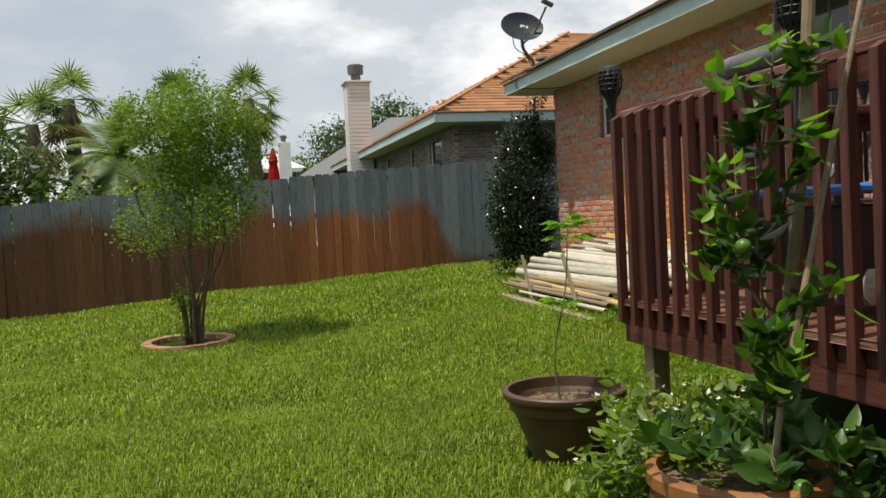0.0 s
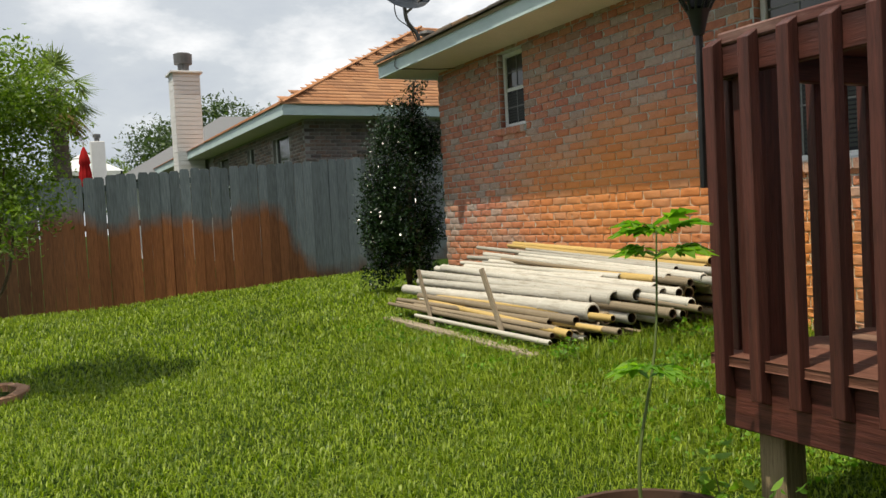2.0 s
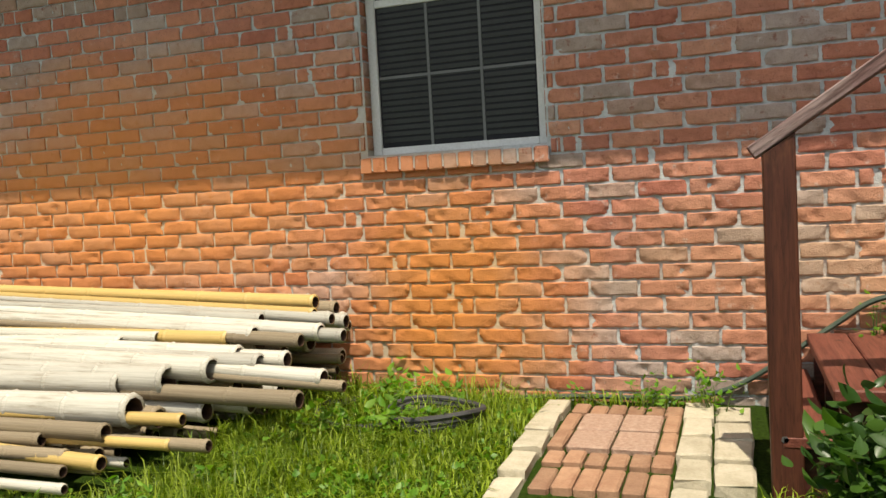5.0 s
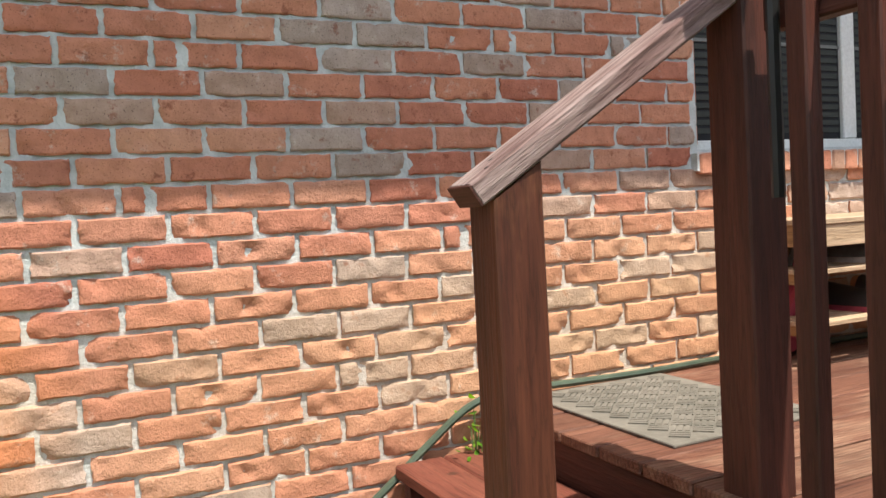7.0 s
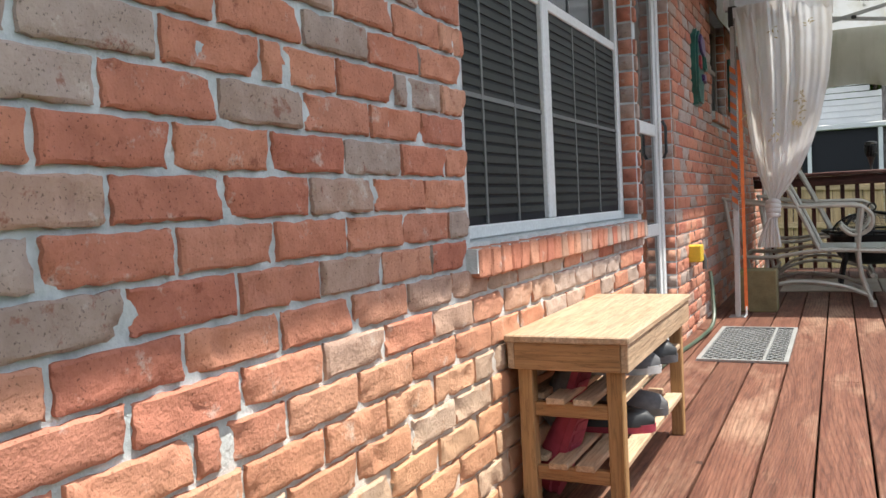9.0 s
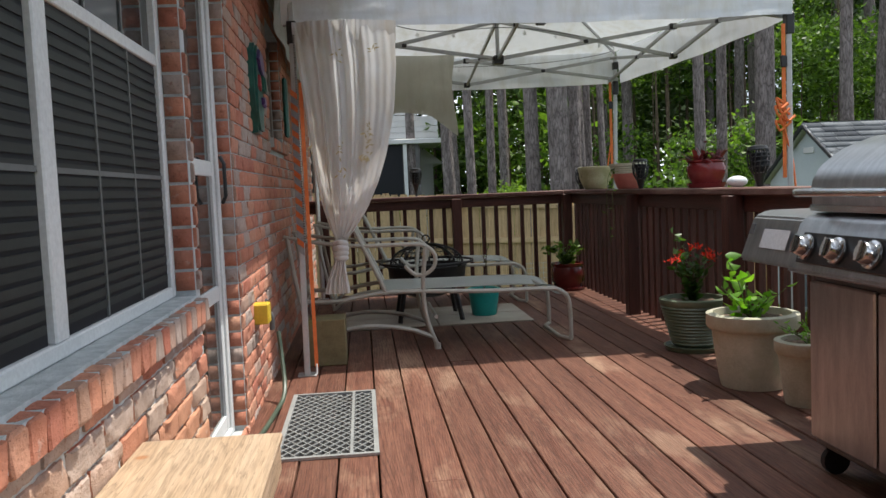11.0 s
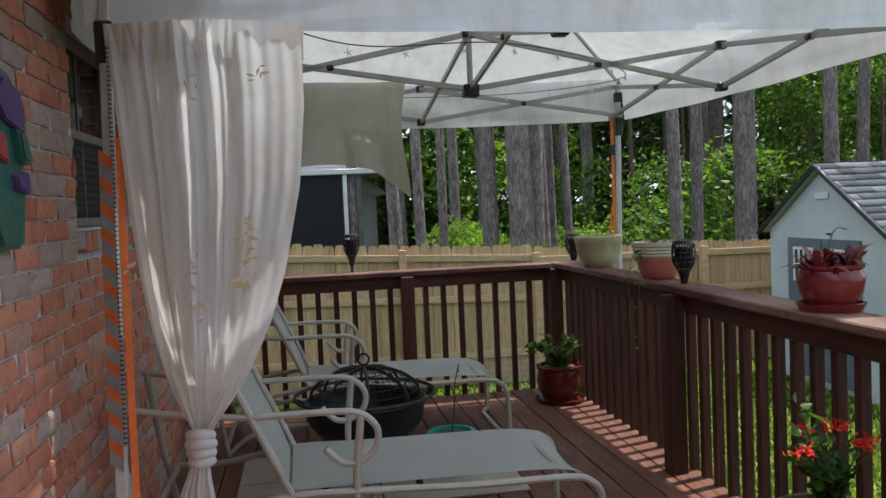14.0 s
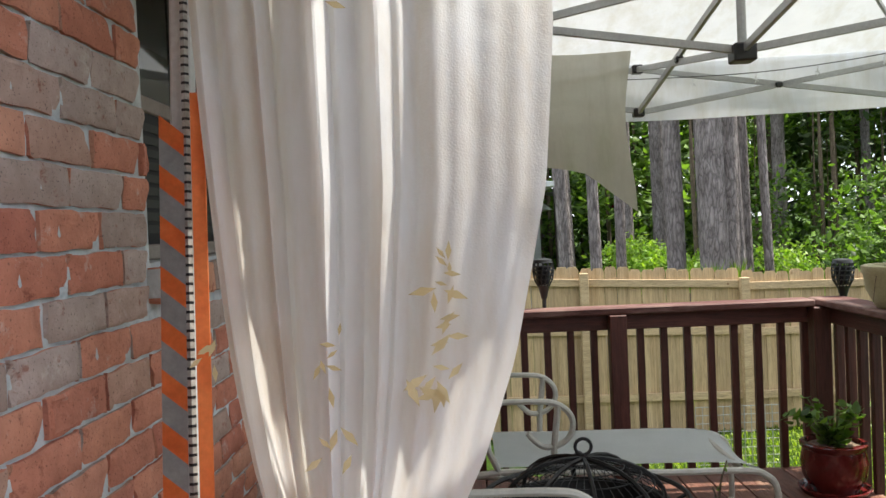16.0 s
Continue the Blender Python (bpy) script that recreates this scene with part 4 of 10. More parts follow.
# ---- the deck ----
def deck():
    # One solid slab for joists and void; the shade is in its colour.
    part("deck_frame", boxed(DECK_W + 0.04, WALL_X + 0.008, DECK_S + 0.03, DECK_N - 0.04, DECK_Z - 0.19, DECK_Z - 0.085), M["dirt_and_shade"], None, "dark slab for the joists, shade under the deck in its colour", kind="structure")
    for x0, x1, y0, y1 in ((DECK_W, DECK_W + 0.038, DECK_S, DECK_N), ):
        part("rim_board", boxed(x0, x1, y0, y1, DECK_Z - 0.215, DECK_Z - 0.028, 0.004), M["rail_y"], None, "dark red stained rim board of the deck", kind="structure")
    part("rim_board", boxed(DECK_W + 0.04, WALL_X, DECK_N - 0.038, DECK_N, DECK_Z - 0.19, DECK_Z - 0.028, 0.004), M["rail_x"], None, "dark red stained rim board of the deck", kind="structure")
    part("rim_board", boxed(DECK_W + 0.04, WALL_X, DECK_S, DECK_S + 0.028, DECK_Z - 0.19, DECK_Z - 0.028, 0.004), M["rail_x"], None, "dark red stained rim board of the deck", kind="structure")
    for x, y in ((2.07, 3.6), (2.07, 1.2), (2.07, -1.3), (2.07, -4.0), (3.5, 3.58)):
        part("deck_post", boxed(x - 0.045, x + 0.045, y - 0.045, y + 0.045, gz(x, y) - 0.05, DECK_Z - 0.18, 0.004), M["post_raw"] if y > 3 else M["rail"], None, "weathered unpainted post under the deck", kind="structure")
    part("under_deck", boxed(2.5, 4.55, -4.1, 3.1, gz(3, 0) - 0.3, 0.12), M["dirt_and_shade"], None, "bare dark earth under the deck", kind="structure")


deck()
BOARD_W = 0.140
deck_floor = empty("floor", (0, 0, DECK_Z), "dark red stained plank deck, worn to bare wood near the steps", "deck floor")
deck_floor["kind"] = "structure"


def deck_boards():
    x, k = 3.8714 - 14 * 0.1475, 0
    r = random.Random(5)
    while x < WALL_X - 0.02:
        x0, w = max(x, DECK_W - 0.01), min(BOARD_W, WALL_X - 0.004 - x)
        cuts = [DECK_S - 0.02, *([1.02] if k == 13 else [-0.9] if k % 5 == 1 else [2.75] if k % 5 == 3 else []), DECK_N + 0.02]
        for a, b in zip(cuts, cuts[1:]):
            part("board", boxed(x0, x + w, a + 0.002, b - 0.002, -0.028, r.uniform(-0.001, 0.001), 0.003), M["deck"], deck_floor)
        x += BOARD_W + 0.0075
        k += 1


# ---- railing ----
def railing():
    r = random.Random(11)
    rl = empty("railing", (DECK_W, 0, DECK_Z), "dark red stained wooden deck railing with worn cap", "railing")

    def p(nm, bm, mat_, lab=""):
        bmesh.ops.translate(bm, verts=bm.verts, vec=(-DECK_W, 0, -DECK_Z))
        return part(nm, bm, mat_, rl, lab)
    top = RAIL_Z
    W = DECK_W
    # caps
    p("cap", boxed(W - 0.105, W + 0.085, DECK_S - 0.05, 0.50, top - 0.038, top, 0.006), M["cap"], "weathered flat rail cap")
    p("cap", boxed(W - 0.004, W + 0.115, 0.504, DECK_N - 0.03, top - 0.038, top, 0.006), M["cap"], "weathered flat rail cap")
    p("cap", boxed(W + 0.107, WALL_X - 0.01, DECK_S - 0.05, DECK_S + 0.11, top - 0.038, top, 0.006), M["cap_x"], "weathered flat rail cap")
    p("cap", boxed(W + 0.107, 3.5, DECK_N - 0.15, DECK_N - 0.0, top - 0.038, top, 0.006), M["cap_x"], "weathered flat rail cap")
    # upper and lower rails
    for z0, z1 in ((top - 0.128, top - 0.04),):
        p("rail", boxed(W + 0.0, W + 0.036, DECK_S, DECK_N, z0, z1, 0.004), M["rail_y"])
        p("rail", boxed(W + 0.04, WALL_X - 0.01, DECK_S, DECK_S + 0.036, z0, z1, 0.004), M["rail_x"])
        p("rail", boxed(W + 0.04, 3.53, DECK_N - 0.036, DECK_N, z0, z1, 0.004), M["rail_x"])
    # posts
    for y in (DECK_N - 0.085, 2.0, 0.75, -0.5, -2.18, DECK_S + 0.09):
        p("post", boxed(W + 0.038, W + 0.127, y - 0.045, y + 0.045, DECK_Z - 0.02, top - 0.04, 0.004), M["rail"])
    for x, y in ((3.13, DECK_S + 0.085), (4.4, DECK_S + 0.085), (3.02, DECK_N - 0.083)):
        p("post", boxed(x - 0.045, x + 0.045, y - 0.045, y + 0.045, DECK_Z - 0.02, top - 0.04, 0.004), M["rail"])
    p("post", boxed(3.57, 3.66, DECK_N - 0.09, DECK_N - 0.001, DECK_Z - 0.02, top + 0.02, 0.004), M["rail"], "tall post at the head of the steps")
    # balusters

    def baluster(x, y, wide_y, z0, z1):
        t = r.uniform(-0.006, 0.006)
        if wide_y:
            z1 += 0.02
            bm = boxed(x - 0.044, x - 0.001, y - 0.019, y + 0.019, z0, z1, 0.003)
        else:
            bm = boxed(x - 0.019, x + 0.019, y, y + 0.035, z0, z1, 0.003)
        for v in bm.verts:
            if v.co.z > (z0 + z1) / 2:
                v.co.z += t - (0.022 if wide_y and v.co.x < x - 0.02 else 0)
            elif wide_y and v.co.x < x - 0.02:
                v.co.z += 0.012
        p("baluster", bm, M["rail"])
    y = DECK_N - 0.03
    while y > DECK_S:
        baluster(W, y, True, DECK_Z - 0.125, top - (0.036 if y > 0.5 else 0.04))
        y -= 0.128
    x = W + 0.12
    while x < WALL_X - 0.06:
        baluster(x, DECK_S - 0.036, False, DECK_Z - 0.10, top - 0.04)
        x += 0.128
    x = W + 0.09
    while x < 3.5:
        baluster(x, DECK_N + 0.001, False, DECK_Z - 0.165, top - 0.04)
        x += 0.125


M["cap_x"] = wood("worn_rail_cap_x", (0.09, 0.03, 0.025), (0.15, 0.055, 0.045), (0.03, 0.01, 0.01), 0, 0.65, 0.2, (0.25, 0.16, 0.13), 0.5)
railing()


def steps():
    s = empty("stairs", (4.1, 3.95, gz(4.1, 3.95)), "short flight of dark red wooden steps beside the brick wall", "stairs")
    o = Vector((4.1, 3.95, gz(4.1, 3.95)))

    def p(nm, bm, mat_, lab=""):
        bmesh.ops.translate(bm, verts=bm.verts, vec=-o)
        return part(nm, bm, mat_, s, lab)
    for y0, z in ((3.74, 0.63), (4.02, 0.49)):
        p("tread", boxed(3.62, 4.52, y0, y0 + 0.138, z - 0.036, z, 0.005), M["step"])
        if z < 0.5:
            continue
        p("tread", boxed(3.62, 4.52, y0 + 0.142, y0 + 0.28, z - 0.036, z, 0.005), M["step"])
    for x in (3.66, 4.07, 4.47):
        bm = bmesh.new()
        box(bm, x, x + 0.036, 3.73, 4.14, 0.30, 0.452)
        box(bm, x, x + 0.036, 3.73, 4.0, 0.4525, 0.592)
        p("stringer", bm, M["rail_y"])


def stair_rail():
    s = empty("stair_rail", (3.66, 4.16, gz(3.66, 4.16)), "sloping weathered wooden handrail on a dark red post", "handrail")
    o = Vector((3.66, 4.16, gz(3.66, 4.16)))

    def p(nm, bm, mat_, lab=""):
        bmesh.ops.translate(bm, verts=bm.verts, vec=-o)
        return part(nm, bm, mat_, s, lab)
    bm = boxed(3.622, 3.708, 4.10, 4.188, o.z - 0.03, 1.285, 0.004)
    for v in bm.verts:
        if v.co.z > 1:
            v.co.z = 1.307 + (4.215 - v.co.y) * 0.663 - 0.0255
    p("post", bm, M["rail_light"], "red-brown post")
    a, b = Vector((3.668, 4.215, 1.307)), Vector((3.617, 3.60, 1.715))
    d = (b - a)
    L = d.length
    m = Matrix.Translation((a + b) / 2) @ d.to_track_quat("Y", "Z").to_matrix().to_4x4()
    hr = part("handrail", boxed(-0.045, 0.045, -L / 2, L / 2, -0.02, 0.02, 0.004), M["cap_light"], s, "grey-pink weathered handrail board")
    hr.matrix_basis = Matrix.Translation(-o) @ m
    eg = part("end_grain", boxed(-0.044, 0.044, -L / 2 - 0.002, -L / 2 + 0.003, -0.019, 0.019, 0.001), M["post_end"], s, "dark red end grain of the handrail")
    eg.matrix_basis = Matrix.Translation(-o) @ m
    for nx, ny in ((-0.008, 0.07), (0.022, 0.045)):
        nb = part("nail_hole", boxed(nx - 0.003, nx + 0.003, -L / 2 + ny, -L / 2 + ny + 0.006, 0.0195, 0.0207), M["black"], s, "dark nail hole")
        nb.matrix_basis = Matrix.Translation(-o) @ m
    for z in (0.42, 0.48):
        p("bolt", tube(bmesh.new(), [(3.632, 4.15, z), (3.62, 4.15, z)], 0.011, 6), M["grey_metal"])


M["post_end"] = wood("dark_end_grain", (0.05, 0.016, 0.012), (0.10, 0.03, 0.02), (0.02, 0.008, 0.006), 0, 0.7, 0.1)
M["rail_light"] = wood("red_brown_post", (0.06, 0.018, 0.011), (0.14, 0.045, 0.024), (0.03, 0.01, 0.008), 2, 0.55, 0.1, (0.26, 0.11, 0.05), 0.55)
M["cap_light"] = wood("weathered_handrail", (0.17, 0.085, 0.08), (0.33, 0.215, 0.20), (0.03, 0.012, 0.012), 1, 0.8, 0.1, (0.46, 0.38, 0.36), 0.44, 1.0)
steps()
stair_rail()


# ---- fences ----
def picket_fence(name, a, b, top_a, top_b, material, label, width=0.14, rails_side=None, seed=2, rail_mat=None, dog=0.02):
    """A board fence from a to b; tops run from top_a to top_b, feet follow the ground. rails_side: +1 or -1 shows the rails on the left or right of a->b."""
    r = random.Random(seed)
    a, b = Vector((*a, 0)), Vector((*b, 0))
    d = b - a
    L = d.length
    u = d.normalized()
    ang = math.atan2(u.y, u.x)
    f = empty(name, (a.x, a.y, gz(a.x, a.y)), label, "fence")
    f["kind"] = "structure"
    z0 = gz(a.x, a.y)
    n = int(L / (width + 0.004))
    shared = []
    for v in range(5):
        bm = bmesh.new()
        w, t = width / 2, 0.016
        h = 1.0
        prof = [(-w, 0), (w, 0), (w, h - dog), (w - dog, h), (-w + dog, h), (-w, h - dog)]
        bow = r.uniform(-0.004, 0.004)
        front = [bm.verts.new((px + (bow if pz > 0.5 else 0), 0, pz)) for px, pz in prof]
        back = [bm.verts.new((px + (bow if pz > 0.5 else 0), t, pz)) for px, pz in prof]
        bm.faces.new(front)
        bm.faces.new(list(reversed(back)))
        for i in range(6):
            bm.faces.new((front[i], back[i], back[(i + 1) % 6], front[(i + 1) % 6]))
        me = bpy.data.meshes.new("picket")
        bmesh.ops.recalc_face_normals(bm, faces=bm.faces)
        bm.to_mesh(me)
        bm.free()
        me.materials.append(material)
        shared.append(me)
    for i in range(n):
        s = (i + 0.5) / n
        p = a + d * s
        zt = top_a + (top_b - top_a) * s + r.uniform(-0.018, 0.018)
        zg = gz(p.x, p.y) - 0.0
        ob = new("picket", shared[r.randrange(5)])
        ob.parent = f
        ob.matrix_basis = Matrix.Translation((p.x - a.x, p.y - a.y, zg - z0)) @ Matrix.Rotation(ang, 4, "Z") @ Matrix.Translation((0, r.uniform(-0.004, 0.004), 0)) @ Matrix.Rotation(r.uniform(-0.006, 0.006), 4, "Y") @ Matrix.Diagonal((L / n / (width + 0.004), 1, zt - zg, 1))
    side = rails_side or 1
    off = -0.02 if side < 0 else 0.038
    for hz in (0.22, 0.62, 0.91):
        za = gz(a.x, a.y) + (top_a - gz(a.x, a.y)) * hz
        zb = gz(b.x, b.y) + (top_b - gz(b.x, b.y)) * hz
        bm = bmesh.new()
        dv = Vector((d.x, d.y, zb - za))
        m = Matrix.Translation((d.x / 2, d.y / 2, (za + zb) / 2 - z0)) @ Vector((dv)).to_track_quat("X", "Z").to_matrix().to_4x4()
        box(bm, -dv.length / 2, dv.length / 2, off - 0.019, off + 0.019, -0.042, 0.042, 0.003, m)
        part("rail", bm, rail_mat or material, f)
    k = 0.0
    while k <= L + 0.1:
        p = a + u * min(k, L)
        zt = top_a + (top_b - top_a) * min(1, k / L) - 0.06
        m = Matrix.Translation((p.x - a.x, p.y - a.y, 0)) @ Matrix.Rotation(ang, 4, "Z")
        o2 = off + (-0.065 if side < 0 else 0.065)
        part("post", boxed(-0.045, 0.045, o2 - 0.045, o2 + 0.045, gz(p.x, p.y) - z0, zt - z0, 0.003, m), rail_mat or material, f)
        k += 2.44


picket_fence("fence_north", (-9.0, 14.5), (-3.23, 14.5), 1.72, 1.72, M["fence"], "weathered wooden board fence, grey above and rust-brown below, darkened for tree shade", seed=1)
picket_fence("fence_north", (-3.22, 14.5), (2.2, 14.5), 1.74, 2.09, M["fence"], "weathered wooden board fence, grey above and rust-orange below", seed=2)
picket_fence("fence_north", (2.21, 14.5), (9.0, 14.5), 2.10, 2.40, M["fence"], "weathered grey wooden board fence", seed=3)
picket_fence("fence_south", (7.5, -8.8), (0.9, -8.8), 1.90, 1.56, M["pine"], "pale new pine board fence with rails on this side", seed=4, rails_side=-1, rail_mat=M["pine_rail"], width=0.13)
picket_fence("fence_south", (0.88, -8.8), (-9.0, -9.6), 1.53, 1.36, M["pine"], "pale new pine board fence", seed=5, rails_side=-1, rail_mat=M["pine_rail"], width=0.13)
picket_fence("fence_west", (-9.0, 14.5), (-9.0, -9.6), 1.7, 1.5, M["fence"], "weathered wooden board fence", seed=6)

# ---- the neighbour's house and what lies north ----
def hip_house():
    """Brick house behind the fence: its near corner, hip roof, windows and chimney."""
    h = empty("neighbour_house", (5, 16, 0.3), "single-storey grey brick house with an orange shingle hip roof behind the fence", "house")
    h["kind"] = "structure"

    def p(nm, bm, mat_, lab="", **k):
        bmesh.ops.translate(bm, verts=bm.verts, vec=(-5, -16, -0.3))
        return part(nm, bm, mat_, h, lab, **k)
    ex, ey, ez = 4.4, 15.9, 3.18
    wx, wy = 4.95, 16.45
    far = 34.0
    wall_top = ez - 0.05
    # walls with recessed windows on the west face
    holes = [(17.4, 18.5), (20.0, 20.6), (22.4, 23.6), (26.0, 27.2)]
    ys = [wy, *sum([list(q) for q in holes], []), far]
    bm = bmesh.new()
    for a, b in zip(ys[::2], ys[1::2]):
        box(bm, wx, wx + 0.2, a, b, 0.2, wall_top)
    for a, b in holes:
        box(bm, wx, wx + 0.2, a, b, 0.2, 1.5)
        box(bm, wx, wx + 0.2, a, b, 2.95, wall_top)
    box(bm, wx + 0.2, 16.0, wy, wy + 0.2, 0.2, wall_top)
    p("wall", bm, M["mortar_dim"], "grey brick wall, colour darkened for the shade of the eave")
    for a, b in holes:
        bm = bmesh.new()
        box(bm, wx + 0.06, wx + 0.1, a, a + 0.06, 1.5, 2.95)
        box(bm, wx + 0.06, wx + 0.1, b - 0.06, b, 1.5, 2.95)
        box(bm, wx + 0.06, wx + 0.1, a + 0.06, b - 0.06, 1.5, 1.56)
        box(bm, wx + 0.06, wx + 0.1, a + 0.06, b - 0.06, 2.22, 2.28)
        box(bm, wx + 0.06, wx + 0.1, (a + b) / 2 - 0.02, (a + b) / 2 + 0.02, 1.56, 2.22)
        wf = p("window_frame", bm, M["white_paint"], "white window frame")
        p("pane", boxed(wx + 0.075, wx + 0.08, a + 0.06, b - 0.06, 1.56, 2.95), M["glass"], "dark glass")
    # bricks of the two faces, joined
    vs, fs = [], []
    r = random.Random(12)

    def quadbrick(o, u, n_, w, hgt):
        k = len(vs)
        t = r.uniform(0.006, 0.012)
        for q in ((0, 0, 0), (w, 0, 0), (w, hgt, 0), (0, hgt, 0), (0.004, 0.004, t), (w - 0.004, 0.004, t), (w - 0.004, hgt - 0.004, t), (0.004, hgt - 0.004, t)):
            vs.append((o[0] + u[0] * q[0] + n_[0] * q[2], o[1] + u[1] * q[0] + n_[1] * q[2], o[2] + q[1]))
        for f_ in ((4, 5, 6, 7), (0, 1, 5, 4), (1, 2, 6, 5), (2, 3, 7, 6), (3, 0, 4, 7)):
            fs.append([k + i for i in f_])
    z, row = 1.2, 0
    while z < wall_top - 0.06:
        y = wy + (0.1 if row % 2 else 0)
        while y < 24:
            if not any(a - 0.15 < y < b + 0.0 and 1.45 < z < 2.95 for a, b in holes):
                quadbrick((wx - 5, y - 16, z - 0.3), (0, 1), (-1, 0), 0.193, 0.058)
            y += 0.203
        x = wx + (0 if row % 2 else 0.1)
        while x < 9.5:
            quadbrick((x - 5, wy - 16, z - 0.3), (1, 0), (0, -1), 0.193, 0.058)
            x += 0.203
        z += COURSE
        row += 1
    from_arrays("brickwork", vs, fs, M["brick_grey"], h, "grey and tan bricks, darkened for the eave's shade", "stuff")
    p("soffit", boxed(ex + 0.02, 16.5, ey + 0.02, far + 0.5, wall_top, wall_top + 0.02), M["soffit"], "cream soffit")
    bm = bmesh.new()
    box(bm, ex, ex + 0.02, ey, far + 0.5, ez - 0.06, ez + 0.13)
    box(bm, ex + 0.02, 16.5, ey, ey + 0.02, ez - 0.06, ez + 0.13)
    p("fascia", bm, M["fascia"], "pale blue fascia board")
    # roof slopes
    pitch = 0.52
    top_in = 5.6
    zb = ez + 0.13
    Ls = math.hypot(top_in, top_in * pitch)
    ux = Vector((1, 0, pitch)).normalized()
    uy = Vector((0, 1, pitch)).normalized()
    o = (ex - 0.03 - 5, ey - 0.03 - 16, zb - 0.3)
    cosp = 1 / math.hypot(1, pitch)
    shingle_roof("shingles", o, (1, 0, 0), uy, 14.0, Ls, 34, 0.32, M["shingle_orange"], h, "orange-brown three-tab shingles", lambda u, v: u > v * cosp, 4, "stuff")
    shingle_roof("shingles", o, (0, 1, 0), ux, 18.5, Ls, 34, 0.34, M["shingle_orange"], h, "orange-brown shingles", lambda u, v: u > v * cosp, 5, "stuff")
    bm = bmesh.new()
    q = [bm.verts.new(v) for v in ((ex, ey, zb - 0.01), (ex + top_in, ey + top_in, zb + top_in * pitch - 0.02), (ex + 14, ey + top_in, zb + top_in * pitch - 0.02), (ex + 14, ey, zb - 0.01), (ex + top_in, far, zb + top_in * pitch - 0.02), (ex, far + 0.5, zb - 0.01))]
    bm.faces.new((q[0], q[3], q[2], q[1]))
    bm.faces.new((q[0], q[1], q[4], q[5]))
    p("roof", bm, M["shingle_grey"], "roof deck")
    bm = bmesh.new()
    tube(bm, [(ex, ey, zb + 0.02), (ex + top_in, ey + top_in, zb + top_in * pitch + 0.02)], 0.045, 6)
    p("hip_cap", bm, M["shingle_orange"], "hip cap shingles")
    # chimney clad in white boards
    cx0, cx1, cy0, cy1, cz1 = 4.15, 4.85, 24.7, 25.4, 5.42
    ch = p("chimney", boxed(cx0 + 0.02, cx1 - 0.02, cy0 + 0.02, cy1 - 0.02, 2.4, cz1), M["siding"], "tall white clapboard chimney")
    z = 2.5
    while z < cz1 - 0.05:
        bm = bmesh.new()
        for (x0, x1, y0, y1) in ((cx0, cx1, cy0 - 0.004, cy0 + 0.016), (cx0 - 0.004, cx0 + 0.016, cy0, cy1)):
            k = [bm.verts.new(v) for v in ((x0, y0, z), (x1, y0, z), (x1, y1, z), (x0, y1, z), (x0, y0, z + 0.10), (x1, y0, z + 0.10), (x1, y1, z + 0.115), (x0, y1, z + 0.115))]
            for f_ in ((0, 1, 5, 4), (1, 2, 6, 5), (2, 3, 7, 6), (3, 0, 4, 7), (4, 5, 6, 7), (3, 2, 1, 0)):
                bm.faces.new([k[i] for i in f_])
        p("clapboard", bm, M["siding"])
        z += 0.118
    bm = bmesh.new()
    box(bm, cx0 - 0.07, cx1 + 0.07, cy0 - 0.07, cy1 + 0.07, cz1, cz1 + 0.06, 0.01)
    p("cap", bm, M["siding"], "grey chimney cap")
    bm = lathe(bmesh.new(), [(0, 0), (0.15, 0), (0.15, 0.22), (0.24, 0.24), (0.25, 0.5), (0.2, 0.53), (0, 0.55)], 16)
    bmesh.ops.translate(bm, verts=bm.verts, vec=((cx0 + cx1) / 2, (cy0 + cy1) / 2, cz1 + 0.06))
    p("flue", bm, M["grey_metal"], "round metal flue cap")


# Mortar to go with the shaded bricks, dimmed in its own colour.
M["mortar_dim"] = simple("shaded_grey_mortar", (0.26, 0.25, 0.24), (0.36, 0.35, 0.33), 8, 0.9, 0, 0.2)
hip_house()


rear = empty("rear_wing", (5, 30, 0), "house wing with a grey shingle roof beyond the neighbour's", "house")
rear["kind"] = "structure"
part("wall", boxed(-1.0, 9, 0.6, 8, 0, 2.95), M["siding"], rear)


def rear_roof():
    bm = bmesh.new()
    q = [bm.verts.new(v) for v in ((-1.9, 0, 2.95), (9, 0, 2.95), (9, 4.5, 5.6), (2.6, 4.5, 5.6), (-1.9, 9, 2.95), (9, 9, 2.95))]
    bm.faces.new((q[0], q[1], q[2], q[3]))
    bm.faces.new((q[0], q[3], q[4]))
    bm.faces.new((q[3], q[2], q[5], q[4]))
    part("roof", bm, M["shingle_grey"], rear, "grey shingle hip roof")


rear_roof()


def tree(name, x, y, z0, trunk_pts, limbs, clumps, nleaf, size, leaf, bark, label, seed, category="tree", trunk_r=0.05, shape=0.45, up=0.0):
    """A tree: tapered trunk with limbs and a crown of leaves in uneven clumps."""
    t = empty(name, (x, y, z0), label, category)
    bm = bmesh.new()
    for pts, r0, r1 in [(trunk_pts, trunk_r, trunk_r * 0.45)] + limbs:
        c = curve_pts(pts, 4)
        tube(bm, c, [r0 + (r1 - r0) * i / (len(c) - 1) for i in range(len(c))], 8)
    part("trunk", bm, bark, t, "", True)
    cc = np.array([c[:3] for c in clumps])
    rr = np.array([c[3:6] if len(c) > 4 else (c[3],) * 3 for c in clumps])
    leaf_cloud("crown", blob_points(nleaf, cc, rr, seed), size, leaf, t, seed, shape, up, kind="stuff")
    return t


